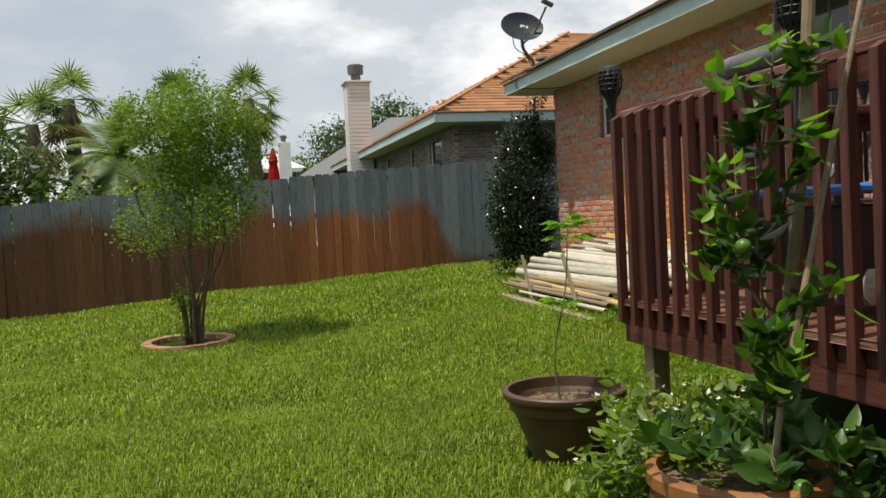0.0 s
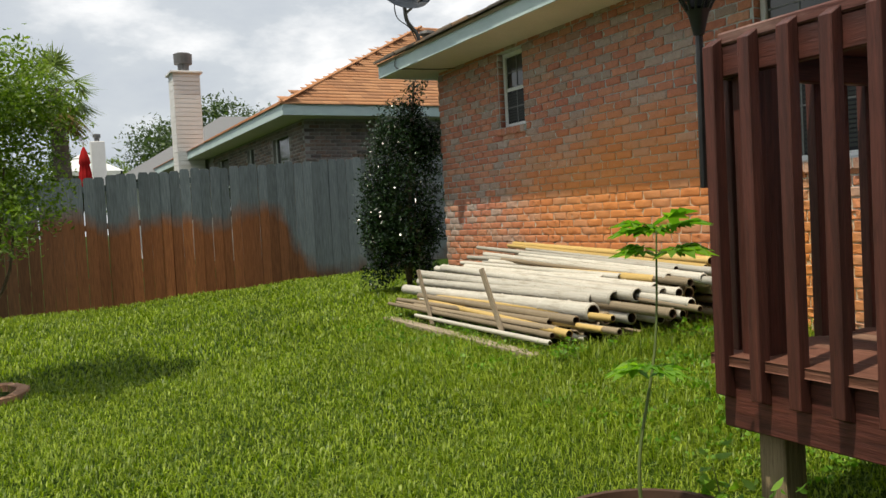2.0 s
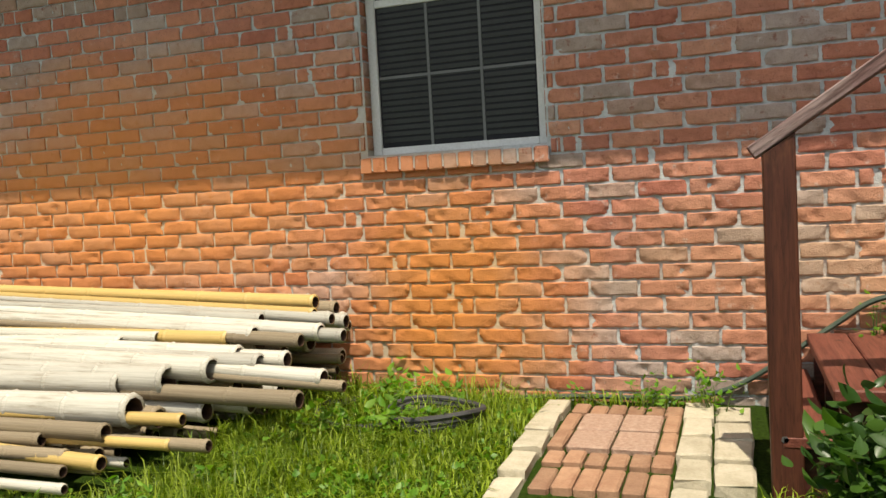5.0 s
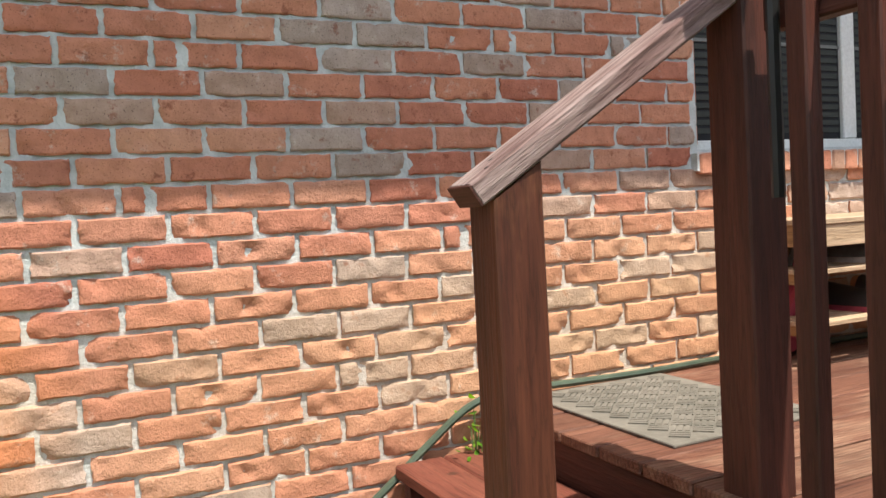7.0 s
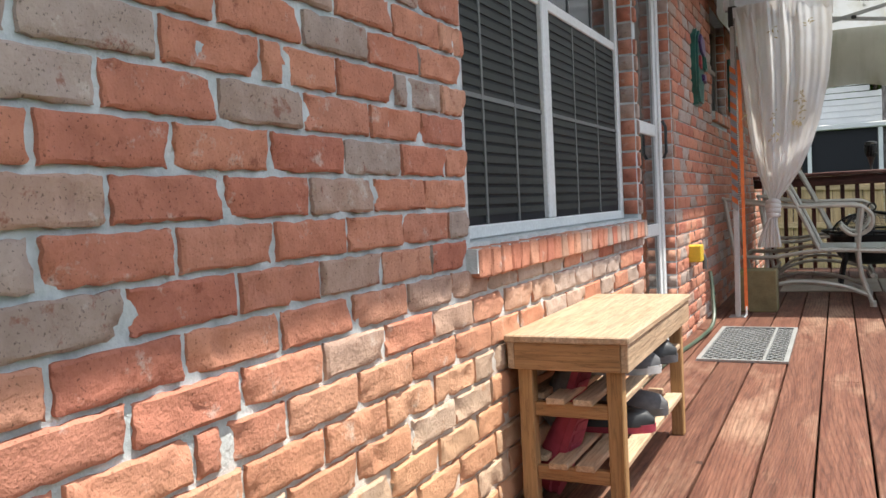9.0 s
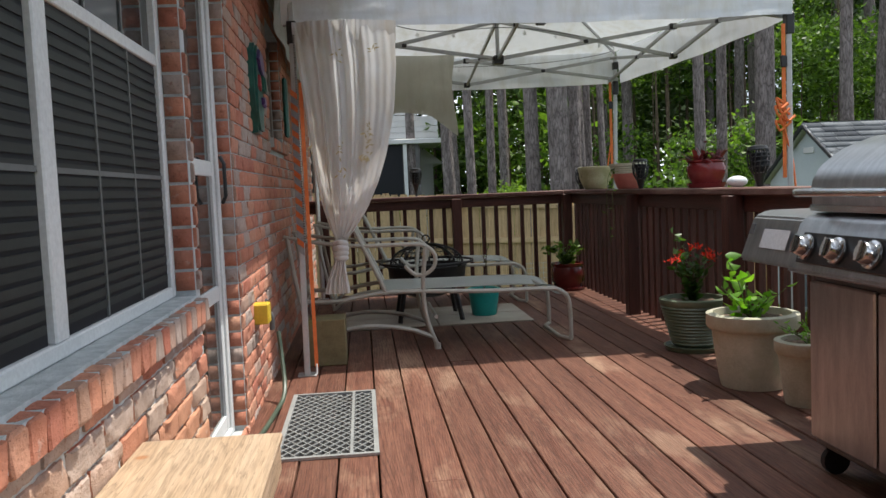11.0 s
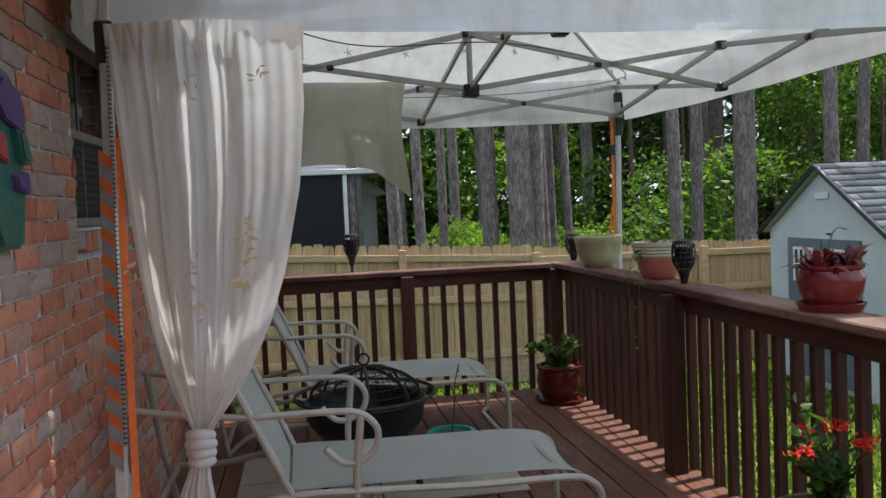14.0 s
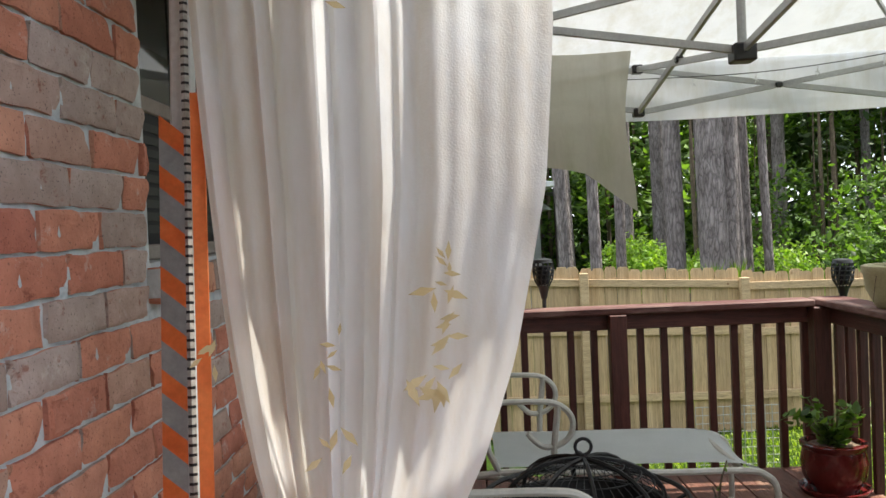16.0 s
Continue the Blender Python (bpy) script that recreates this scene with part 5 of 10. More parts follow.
def lawn_tree():
    r = random.Random(21)
    base = (-0.25, 9.0)
    limbs, clumps = [], []
    for i in range(7):
        a = i * 2.4
        q = 0.09 + 0.03 * (i % 3)
        e1 = (0.34 * math.cos(a), 0.34 * math.sin(a), 0.95 + 0.1 * (i % 3))
        e2 = (0.62 * math.cos(a + 0.3) * r.uniform(0.6, 1.1), 0.8 * math.sin(a + 0.3) * r.uniform(0.6, 1.1), 1.6 + 0.18 * (i % 4))
        limbs.append(([(q * math.cos(a) * 0.6, q * math.sin(a) * 0.6, -0.03), (q * math.cos(a), q * math.sin(a), 0.45), e1, e2], 0.020, 0.006))
    for i in range(36):
        z = r.uniform(1.25, 2.4)
        w = 0.95 * math.sqrt(max(0.05, 1 - ((z - 1.72) / 0.95) ** 2))
        a = r.uniform(0, 6.28)
        q = r.uniform(0.15, 0.9) * w
        clumps.append((q * math.cos(a) + 0.06, q * math.sin(a), z, r.uniform(0.18, 0.36)))
    for i in range(5):
        a = r.uniform(2.2, 4.2)
        clumps.append((0.12 * math.cos(a), 0.10 * math.sin(a), r.uniform(0.1, 0.6), 0.10))
    for a, z in ((0.4, 2.45), (2.0, 2.6), (3.6, 2.3), (5.0, 2.5), (1.2, 2.75)):
        clumps.append((0.45 * math.cos(a), 0.45 * math.sin(a), z, 0.16, 0.16, 0.28))
    tree("young_tree", base[0], base[1], gz(*base), [(0, 0, -0.05), (0.02, 0.01, 0.4), (0.0, 0.03, 0.9), (0.05, 0, 1.5)], limbs, clumps, 21000, 0.046, M["leaf_myrtle"], M["twig"], "young multi-stemmed crape myrtle with small green leaves inside a brick ring", 31, trunk_r=0.026, shape=0.5)


lawn_tree()


def holly():
    base = (4.27, 10.8)
    r = random.Random(4)
    clumps = []
    clumps += [(0.0, 0, 0.75, 0.42, 0.38, 0.42), (-0.02, 0, 1.2, 0.5, 0.46, 0.5), (-0.02, 0, 1.65, 0.44, 0.40, 0.42), (0.0, 0, 2.0, 0.32, 0.28, 0.3)]
    for i in range(30):
        z = r.uniform(0.45, 1.95)
        w = 0.44 * math.sqrt(max(0.1, 1 - ((z - 1.2) / 1.0) ** 2))
        a = r.uniform(0, 6.28)
        clumps.append((w * math.cos(a) * 0.9 + 0.03, w * math.sin(a) * 0.75, z, 0.19))
    for i in range(16):
        a = r.uniform(0, 6.28)
        clumps.append((0.3 * math.cos(a) - 0.1, 0.3 * math.sin(a), r.uniform(0.15, 0.7), 0.18))
    for i in range(10):
        clumps.append((-0.34 + r.uniform(-0.08, 0.06), r.uniform(-0.2, 0.2), r.uniform(0.5, 1.6), 0.17))
    clumps += [(0.15, 0, 2.2, 0.17, 0.15, 0.25), (0.25, 0, 2.5, 0.12, 0.12, 0.2), (0.1, 0, 2.05, 0.2)]
    tree("evergreen_shrub", base[0], base[1], gz(*base), [(0, 0, -0.05), (0.03, 0, 0.6), (0.1, 0, 1.6), (0.2, 0, 2.5)], [([(0, 0, 0), (0.1, 0.05, 0.5), (0.2, 0.1, 1.2)], 0.02, 0.008), ([(0, 0, 0), (-0.1, -0.05, 0.5), (-0.2, 0.1, 1.2)], 0.02, 0.008)], clumps, 34000, 0.045, M["leaf_dark"], M["twig"], "tall dark glossy evergreen shrub at the corner of the house", 8, "shrub", 0.035, 0.5)


holly()


def oak(name, x, y, z0, rad, height, seed, n=9000, size=0.28, leaf="leaf_oak", label="", sparse=1.0):
    r = random.Random(seed)
    clumps, limbs = [], []
    for i in range(22):
        a, q = r.uniform(0, 6.28), rad * math.sqrt(r.random()) * 0.85
        z = height * r.uniform(0.5, 0.9) * (1 - 0.2 * q / rad)
        clumps.append((q * math.cos(a), q * math.sin(a), z, rad * r.uniform(0.24, 0.42) * sparse))
        if i % 3 == 0:
            limbs.append(([(0, 0, height * 0.3), (q * 0.4 * math.cos(a), q * 0.4 * math.sin(a), height * 0.45), (q * math.cos(a), q * math.sin(a), z)], rad * 0.04, rad * 0.012))
    return tree(name, x, y, z0, [(0, 0, -0.3), (0.1, 0, height * 0.3), (0, 0, height * 0.6)], limbs, clumps, n, size, M[leaf], M["twig"], label, seed, trunk_r=rad * 0.06)


oak("live_oak", 11.4, 55, 0, 4.9, 10.4, 41, 17000, 0.3, label="broad dark-green oak beyond the roofs")
oak("far_tree", 6.3, 60, 0, 1.9, 6.6, 43, 6000, 0.24, "leaf_myrtle", "light green tree in the distance")
oak("dark_tree", 3.2, 50, 0, 2.0, 6.6, 42, 11000, 0.2, label="dark tree behind the garden tree")
oak("dark_tree", -2.0, 48, 0, 3.4, 6.0, 44, 12000, 0.24, label="dark tree behind the palms")


def fan_palm(name, x, y, h, crown, seed, label, feather=False):
    r = random.Random(seed)
    t = empty(name, (x, y, 0), label, "palm tree")
    bm = bmesh.new()
    tube(bm, curve_pts([(0, 0, -0.3), (0.1, 0.05, h * 0.5), (0, 0, h)], 8), [0.28 - 0.10 * i / 16 + (0.02 if i % 2 else 0) for i in range(17)], 10)
    part("trunk", bm, M["palmtrunk"], t, "", True)
    vs, fs = [], []
    dead_v, dead_f = [], []
    nf = 34 if not feather else 60
    for i in range(nf):
        a = i * 2.399 + r.uniform(-0.2, 0.2)
        el = r.uniform(-1.1, 1.35)
        dead = el < -0.55
        V, F = (dead_v, dead_f) if dead else (vs, fs)
        d = Vector((math.cos(a) * math.cos(el), math.sin(a) * math.cos(el), math.sin(el)))
        if feather:
            L = crown * r.uniform(0.9, 1.2)
            side = d.cross(Vector((0, 0, 1))).normalized()
            steps_ = 14
            p = Vector((0, 0, h))
            v = d.copy()
            for s in range(steps_):
                v = (v + Vector((0, 0, -0.10))).normalized()
                p2 = p + v * (L / steps_)
                lw = crown * 0.26 * math.sin(math.pi * (s + 1.5) / (steps_ + 2)) + 0.05
                for sg in (-1, 1):
                    for q in (0.25, 0.75):
                        b = p.lerp(p2, q)
                        tip = b + side * sg * lw + v * lw * 0.5 - Vector((0, 0, lw * 0.25))
                        k = len(V)
                        V += [tuple(b), tuple(b + v * 0.07), tuple(tip)]
                        F.append((k, k + 1, k + 2))
                p = p2
        else:
            stalk = Vector((0, 0, h)) + d * crown * 0.62 - Vector((0, 0, 0.12 * crown * (1 - d.z)))
            n1 = d.cross(Vector((0, 0, 1))).normalized()
            up = n1.cross(d)
            for j in range(17):
                b = (j - 8) / 8 * 1.7
                w = (d * math.cos(b) + n1 * math.sin(b)).normalized()
                tip = stalk + w * crown * 0.62 * r.uniform(0.8, 1.15) - Vector((0, 0, crown * (0.10 + 0.14 * abs(b))))
                wd = n1 * math.cos(b) * 0.028 - d * math.sin(b) * 0.028
                k = len(V)
                V += [tuple(stalk - wd * 0.4), tuple(stalk + wd * 0.4), tuple(stalk.lerp(tip, 0.5) + wd), tuple(tip), tuple(stalk.lerp(tip, 0.5) - wd)]
                F += [(k, k + 1, k + 2), (k, k + 2, k + 4), (k + 2, k + 3, k + 4)]
            k = len(V)
            V += [(0, 0, h), tuple(stalk + up * 0.03), tuple(stalk - up * 0.03)]
            F.append((k, k + 1, k + 2))
    from_arrays("crown", vs, fs, M["leaf_palm"], t, "green fronds", "stuff")
    from_arrays("dead_frond", dead_v, dead_f, M["leaf_straw"], t, "hanging dry fronds", "stuff")


fan_palm("fan_palm", -5.0, 27.0, 4.6, 1.35, 51, "tall fan palm with a rough grey trunk")
fan_palm("fan_palm", -4.1, 28.0, 5.5, 1.2, 52, "tall slender fan palm beside another palm")
fan_palm("fan_palm", -0.9, 27.5, 5.4, 0.95, 53, "fan palm with a small crown")
fan_palm("fan_palm", 1.35, 27.0, 5.3, 1.1, 54, "fan palm with drooping dry fronds")
fan_palm("date_palm", -2.35, 23.5, 3.2, 1.75, 55, "feathery date palm with golden old fronds", True)


def thicket(name, pts, n, size, leaf, seed, label, category="shrub"):
    """Low growth: pts are x, y, z, rx, ry, rz of its clumps."""
    t = empty(name, (pts[0][0], pts[0][1], gz(pts[0][0], pts[0][1]) - 0.05), label, category)
    o = np.array(t.location)
    cc = np.array([q[:3] for q in pts]) - o
    rr = np.array([q[3:6] for q in pts])
    bm = bmesh.new()
    for c, q in zip(cc, rr):
        tube(bm, curve_pts([(c[0], c[1], min(0, c[2] - q[2])), (c[0] + 0.05, c[1], c[2] * 0.6), (c[0], c[1], c[2])], 3), [0.02 + 0.02 * q[0]] * 3 + [0.015] * 4, 6)
    part("stem", bm, M["twig"], t, kind="stuff")
    leaf_cloud("foliage", blob_points(n, cc, rr, seed, 0.5), size, M[leaf], t, seed, 0.5, kind="stuff")
    return t


rr_ = random.Random(77)
thicket("hedge", [(-12 + i * 0.9, 20 + rr_.uniform(-1, 2), 1.4 + rr_.uniform(0, 1.2), 1.4, 1.2, 1.4) for i in range(10)], 12000, 0.22, "leaf_oak", 61, "dark shrubs and small trees behind the fence")
thicket("hedge", [(-5.5 + i * 1.0, 18.5 + rr_.uniform(-1, 1), 1.0 + rr_.uniform(0, 0.7), 0.8, 0.8, 0.8) for i in range(6)], 4500, 0.14, "leaf_myrtle", 62, "green shrubs behind the fence")
oak("dark_tree", -8.2, 29, 0, 2.0, 4.6, 45, 8000, 0.2, label="dense dark tree behind the fence")
oak("dark_tree", -9.5, 27, 0, 3.0, 6.2, 46, 9000, 0.22, label="dense dark tree behind the fence")


def gazebo():
    g = empty("gazebo", (3.05, 41.0, 0.92), "white-topped garden gazebo beyond the fence", "gazebo")
    bm = bmesh.new()
    for r, z, r2, z2 in ((1.45, 3.02, 0.4, 3.62), (0.45, 3.66, 0.0, 3.95)):
        a = [bm.verts.new((sx * r, sy * r, z)) for sx, sy in ((-1, -1), (1, -1), (1, 1), (-1, 1))]
        if r2:
            b = [bm.verts.new((sx * r2, sy * r2, z2)) for sx, sy in ((-1, -1), (1, -1), (1, 1), (-1, 1))]
            for k in range(4):
                bm.faces.new((a[k], a[(k + 1) % 4], b[(k + 1) % 4], b[k]))
        else:
            b = bm.verts.new((0, 0, z2))
            for k in range(4):
                bm.faces.new((a[k], a[(k + 1) % 4], b))
    part("canopy", bm, M["canopy"], g, "cream tiered canopy")
    for sx in (-1, 1):
        for sy in (-1, 1):
            part("post", tube(bmesh.new(), [(sx * 1.35, sy * 1.35, -0.9), (sx * 1.35, sy * 1.35, 3.01)], 0.035), M["black"], g)


gazebo()


def closed_umbrella():
    g = empty("garden_umbrella", (2.2, 29.5, 0.35), "folded red garden umbrella", "umbrella")
    part("pole", tube(bmesh.new(), [(0, 0, 0), (0, 0, 3.75)], 0.025), M["white_paint"], g)
    bm = bmesh.new()
    n = 20
    rings = []
    for z, r in ((2.2, 0.14), (2.4, 0.19), (2.8, 0.16), (3.05, 0.12), (3.1, 0.15), (3.3, 0.12), (3.5, 0.06), (3.6, 0.02)):
        rings.append([bm.verts.new((r * (1 + 0.18 * (k % 2)) * math.cos(6.283 * k / n), r * (1 + 0.18 * (k % 2)) * math.sin(6.283 * k / n), z)) for k in range(n)])
    for a, b in zip(rings, rings[1:]):
        for k in range(n):
            bm.faces.new((a[k], a[(k + 1) % n], b[(k + 1) % n], b[k]))
    part("canopy", bm, M["red_fabric"], g, "red pleated cloth", True)


closed_umbrella()


def far_chimney():
    c = empty("far_chimney", (3.35, 38.0, 2.3), "white clapboard chimney with a metal flue, far off", "chimney")
    part("body", boxed(-0.27, 0.27, -0.27, 0.27, 0, 2.7, 0.02), M["siding"], c)
    bm = lathe(bmesh.new(), [(0, 2.7), (0.1, 2.7), (0.1, 2.85), (0.15, 2.87), (0.15, 3.0), (0, 3.03)], 14)
    part("flue", bm, M["grey_metal"], c)


far_chimney()


# ---- the woods, the shed and the house in the south ----
def pine_trunk(x, y, r, h, lean, seed):
    rr2 = random.Random(seed)
    t = empty("pine", (x, y, gz(x, y) - 0.05), "tall pine trunk with rough grey bark", "tree", "pines in the woods")
    bm = bmesh.new()
    pts = curve_pts([(0, 0, -0.2), (lean * 0.3 + rr2.uniform(-0.1, 0.1), rr2.uniform(-0.1, 0.1), h * 0.33), (lean * 0.66, 0, h * 0.66), (lean, 0, h)], 5)
    rad = [r * (1.12 if i == 0 else 1.0 - 0.5 * i / len(pts)) for i in range(len(pts))]
    tube(bm, pts, rad, 14)
    for v in bm.verts:
        v.co.x += 0.06 * r * math.sin(v.co.z * 5 + v.co.y * 9)
    part("trunk", bm, M["pinebark"], t, "", True)
    return t


TRUNKS = [(0.50, -12.9, 0.16, 0.35), (0.06, -12.3, 0.23, 0.18), (-0.34, -12.9, 0.14, 0.05), (-0.68, -13.3, 0.10, 0.05), (-0.90, -13.6, 0.085, 0.02), (-1.12, -13.2, 0.08, 0.1), (1.3, -13.4, 0.09, -0.15), (-3.0, -12.7, 0.13, 0.5), (-3.6, -13.2, 0.12, 0.1), (-4.3, -12.6, 0.22, 0.1),
          (-6.1, -12.5, 0.15, -0.1), (-7.3, -13.5, 0.13, -1.2), (-7.8, -12.7, 0.17, 0.1), (-9.4, -13.2, 0.11, 0.2), (-10.6, -14.0, 0.2, 0.3), (2.0, -14.6, 0.14, 0.1), (1.75, -13.0, 0.10, 0.05), (2.6, -19.5, 0.14, 0.2),
          (1.3, -21, 0.14, 0.2), (-1.6, -17, 0.13, 0)]
tr_ = random.Random(9)
TRUNKS += [(-17.0 + 1.45 * k + tr_.uniform(-0.5, 0.5), -18.5 - tr_.uniform(0, 11), tr_.uniform(0.13, 0.24), tr_.uniform(-0.3, 0.5)) for k in range(14)]
for i, (x, y, r, ln) in enumerate(TRUNKS):
    pine_trunk(x, y, r, 15.0 + (i * 7) % 5, ln, 100 + i)



def wood_band(name, y0, y1, x0, x1, count, zlo, zhi, rad, n, size, leaf, seed, label):
    r = random.Random(seed)
    pts = [(r.uniform(x0, x1), r.uniform(y0, y1), r.uniform(zlo, zhi), rad * r.uniform(0.6, 1.2), rad * r.uniform(0.6, 1.2), rad * r.uniform(0.5, 1.0)) for _ in range(count)]
    thicket(name, pts, n, size, leaf, seed, label, "trees")


wood_band("understorey", -20, -14, -20, -2.5, 44, 0.3, 6.5, 1.3, 52000, 0.17, "leaf_wood", 201, "sunlit undergrowth between the pines")
wood_band("understorey", -14.5, -10.8, -16, 3.0, 26, 0.1, 1.0, 0.6, 16000, 0.10, "leaf_sun", 202, "bright shrubs along the back fence")
wood_band("understorey", -32, -22, -32, 1, 40, 1, 9, 2.2, 30000, 0.32, "leaf_wood", 203, "dense woods behind the pines")
wood_band("understorey", -34, -26, -36, 14, 60, 4, 17, 2.8, 42000, 0.52, "leaf_oak", 204, "high crowns of the woods")
wood_band("understorey", -24, -15, -24, 6, 30, 7, 13, 1.5, 16000, 0.2, "leaf_wood", 205, "leafy crowns high between the pines")
wood_band("understorey", -37, -32, -8, 16, 60, 0.8, 11, 2.1, 34000, 0.36, "leaf_wood", 207, "sunlit woods beyond the far house")
wood_band("understorey", -17.5, -15.5, -3.2, 1.2, 12, 0.3, 1.7, 0.75, 9000, 0.12, "leaf_sun", 208, "bright young pines and shrubs beyond the fence")
wood_band("understorey", -50, -40, -60, 40, 90, 1, 20, 5.0, 30000, 1.2, "leaf_oak", 206, "dark distant edge of the woods")


def palmetto(x, y, z, seed):
    r = random.Random(seed)
    t = empty("palmetto", (x, y, gz(x, y)), "low spiky green palmetto beyond the fence", "shrub", "palmettos beyond the fence")
    vs, fs = [], []
    for i in range(70):
        a, el, L = r.uniform(0, 6.28), r.uniform(0.1, 1.4), r.uniform(0.35, 0.6)
        d = Vector((math.cos(a) * math.cos(el), math.sin(a) * math.cos(el), math.sin(el)))
        q = Vector((-math.sin(a), math.cos(a), 0)) * 0.014
        c = Vector((0, 0, z))
        k = len(vs)
        vs.extend([tuple(c), tuple(c + d * L * 0.6 + q), tuple(c + d * L - Vector((0, 0, 0.05))), tuple(c + d * L * 0.6 - q)])
        fs.append((k, k + 1, k + 2, k + 3))
    from_arrays("fronds", vs, fs, M["leaf_myrtle"], t, "", "stuff")
    part("stem", tube(bmesh.new(), [(0, 0, -0.1), (0, 0, z)], 0.05, 7), M["palmtrunk"], t)


for k_, (x_, y_) in enumerate(((0.52, -12.0), (-0.12, -11.9), (0.25, -11.8), (3.2, -12.2), (2.6, -12.3))):
    palmetto(x_, y_, 1.25, 300 + k_)


def shed():
    s = empty("garden_shed", (-3.6, -7.15, gz(-3.6, -7.15) - 0.02), "cream garden shed with slate-grey shingle roof and blue-grey double doors", "shed")
    o = Vector(s.location)

    def p(nm, bm, mat_, lab=""):
        bmesh.ops.translate(bm, verts=bm.verts, vec=-o)
        return part(nm, bm, mat_, s, lab)
    x0, x1, y0, y1, ze, za = -6.3, -2.17, -8.26, -6.04, 1.64, 2.40
    g = o.z
    ym = (y0 + y1) / 2
    for a in ((x0, x1 - 0.04, y1 - 0.05, y1), (x0, x1 - 0.04, y0, y0 + 0.05), (x0, x0 + 0.05, y0 + 0.05, y1 - 0.05)):
        p("side_wall", boxed(*a, g, ze), M["shed_wall"], "cream panel wall")
    bm = bmesh.new()
    prof = [(y0, g), (y1, g), (y1, ze), (ym, za - 0.05), (y0, ze)]
    fr = [bm.verts.new((x1, a, b)) for a, b in prof]
    bk = [bm.verts.new((x1 - 0.04, a, b)) for a, b in prof]
    bm.faces.new(fr)
    bm.faces.new(list(reversed(bk)))
    for i in range(5):
        bm.faces.new((fr[i], bk[i], bk[(i + 1) % 5], fr[(i + 1) % 5]))
    p("gable_wall", bm, M["shed_front"], "pale blue gable front")
    for sy, ya in ((-1, y0 - 0.12), (1, y1 + 0.12)):
        bm = bmesh.new()
        zz = ze - 0.04
        vs = [(x0 - 0.1, ya, zz), (x1 + 0.1, ya, zz), (x1 + 0.1, ym, za), (x0 - 0.1, ym, za)]
        lo = [bm.verts.new(v) for v in vs]
        hi = [bm.verts.new((v[0], v[1], v[2] + 0.03)) for v in vs]
        bm.faces.new(lo)
        bm.faces.new(hi)
        for i in range(4):
            bm.faces.new((lo[i], lo[(i + 1) % 4], hi[(i + 1) % 4], hi[i]))
        p("roof", bm, M["siding"], "pale roof panel")
        up = Vector((0, -sy * (abs(ya - ym)), za - zz)).normalized()
        ob = shingle_roof("shingles", (x0 - 0.1 - o.x, ya - o.y, zz + 0.032 - o.z), (1, 0, 0), up, x1 - x0 + 0.2, math.hypot(ya - ym, za - zz), 11, 0.21, M["shingle_shed"], s, "mottled slate-grey shingles", None, 9, "", 0.02)
    # trim boards along the gable
    for sy, ya in ((-1, y0 - 0.12), (1, y1 + 0.12)):
        bm = tube(bmesh.new(), [(x1 + 0.1, ya, ze - 0.05), (x1 + 0.1, ym, za)], 0.028, 4)
        p("barge_board", bm, M["black"], "dark barge board")
    p("vent", boxed(x1, x1 + 0.02, ym - 0.13, ym + 0.13, 2.02, 2.10, 0.004), M["siding"], "louvred vent")
    for a, b in ((ym - 0.68, ym - 0.01), (ym + 0.01, ym + 0.68)):
        d = p("door", boxed(x1 + 0.001, x1 + 0.03, a, b, g + 0.1, 1.55, 0.005), M["shed_door"], "blue-grey door leaf")
        c = (a + b) / 2
        bm = bmesh.new()
        box(bm, x1 + 0.031, x1 + 0.045, c - 0.2, c + 0.2, 1.02, 1.05)
        box(bm, x1 + 0.031, x1 + 0.045, c - 0.2, c + 0.2, 1.41, 1.44)
        for q in (-0.2, -0.1, 0.0, 0.1, 0.17):
            box(bm, x1 + 0.031, x1 + 0.044, c + q, c + q + 0.03, 1.05, 1.41)
        box(bm, x1 + 0.031, x1 + 0.043, c - 0.17, c + 0.17, 1.22, 1.24)
        p("window_frame", bm, M["white_paint"], "white gridded window frame")
        p("pane", boxed(x1 + 0.0305, x1 + 0.034, c - 0.19, c + 0.19, 1.05, 1.41), M["glass"], "dark glass")


shed()


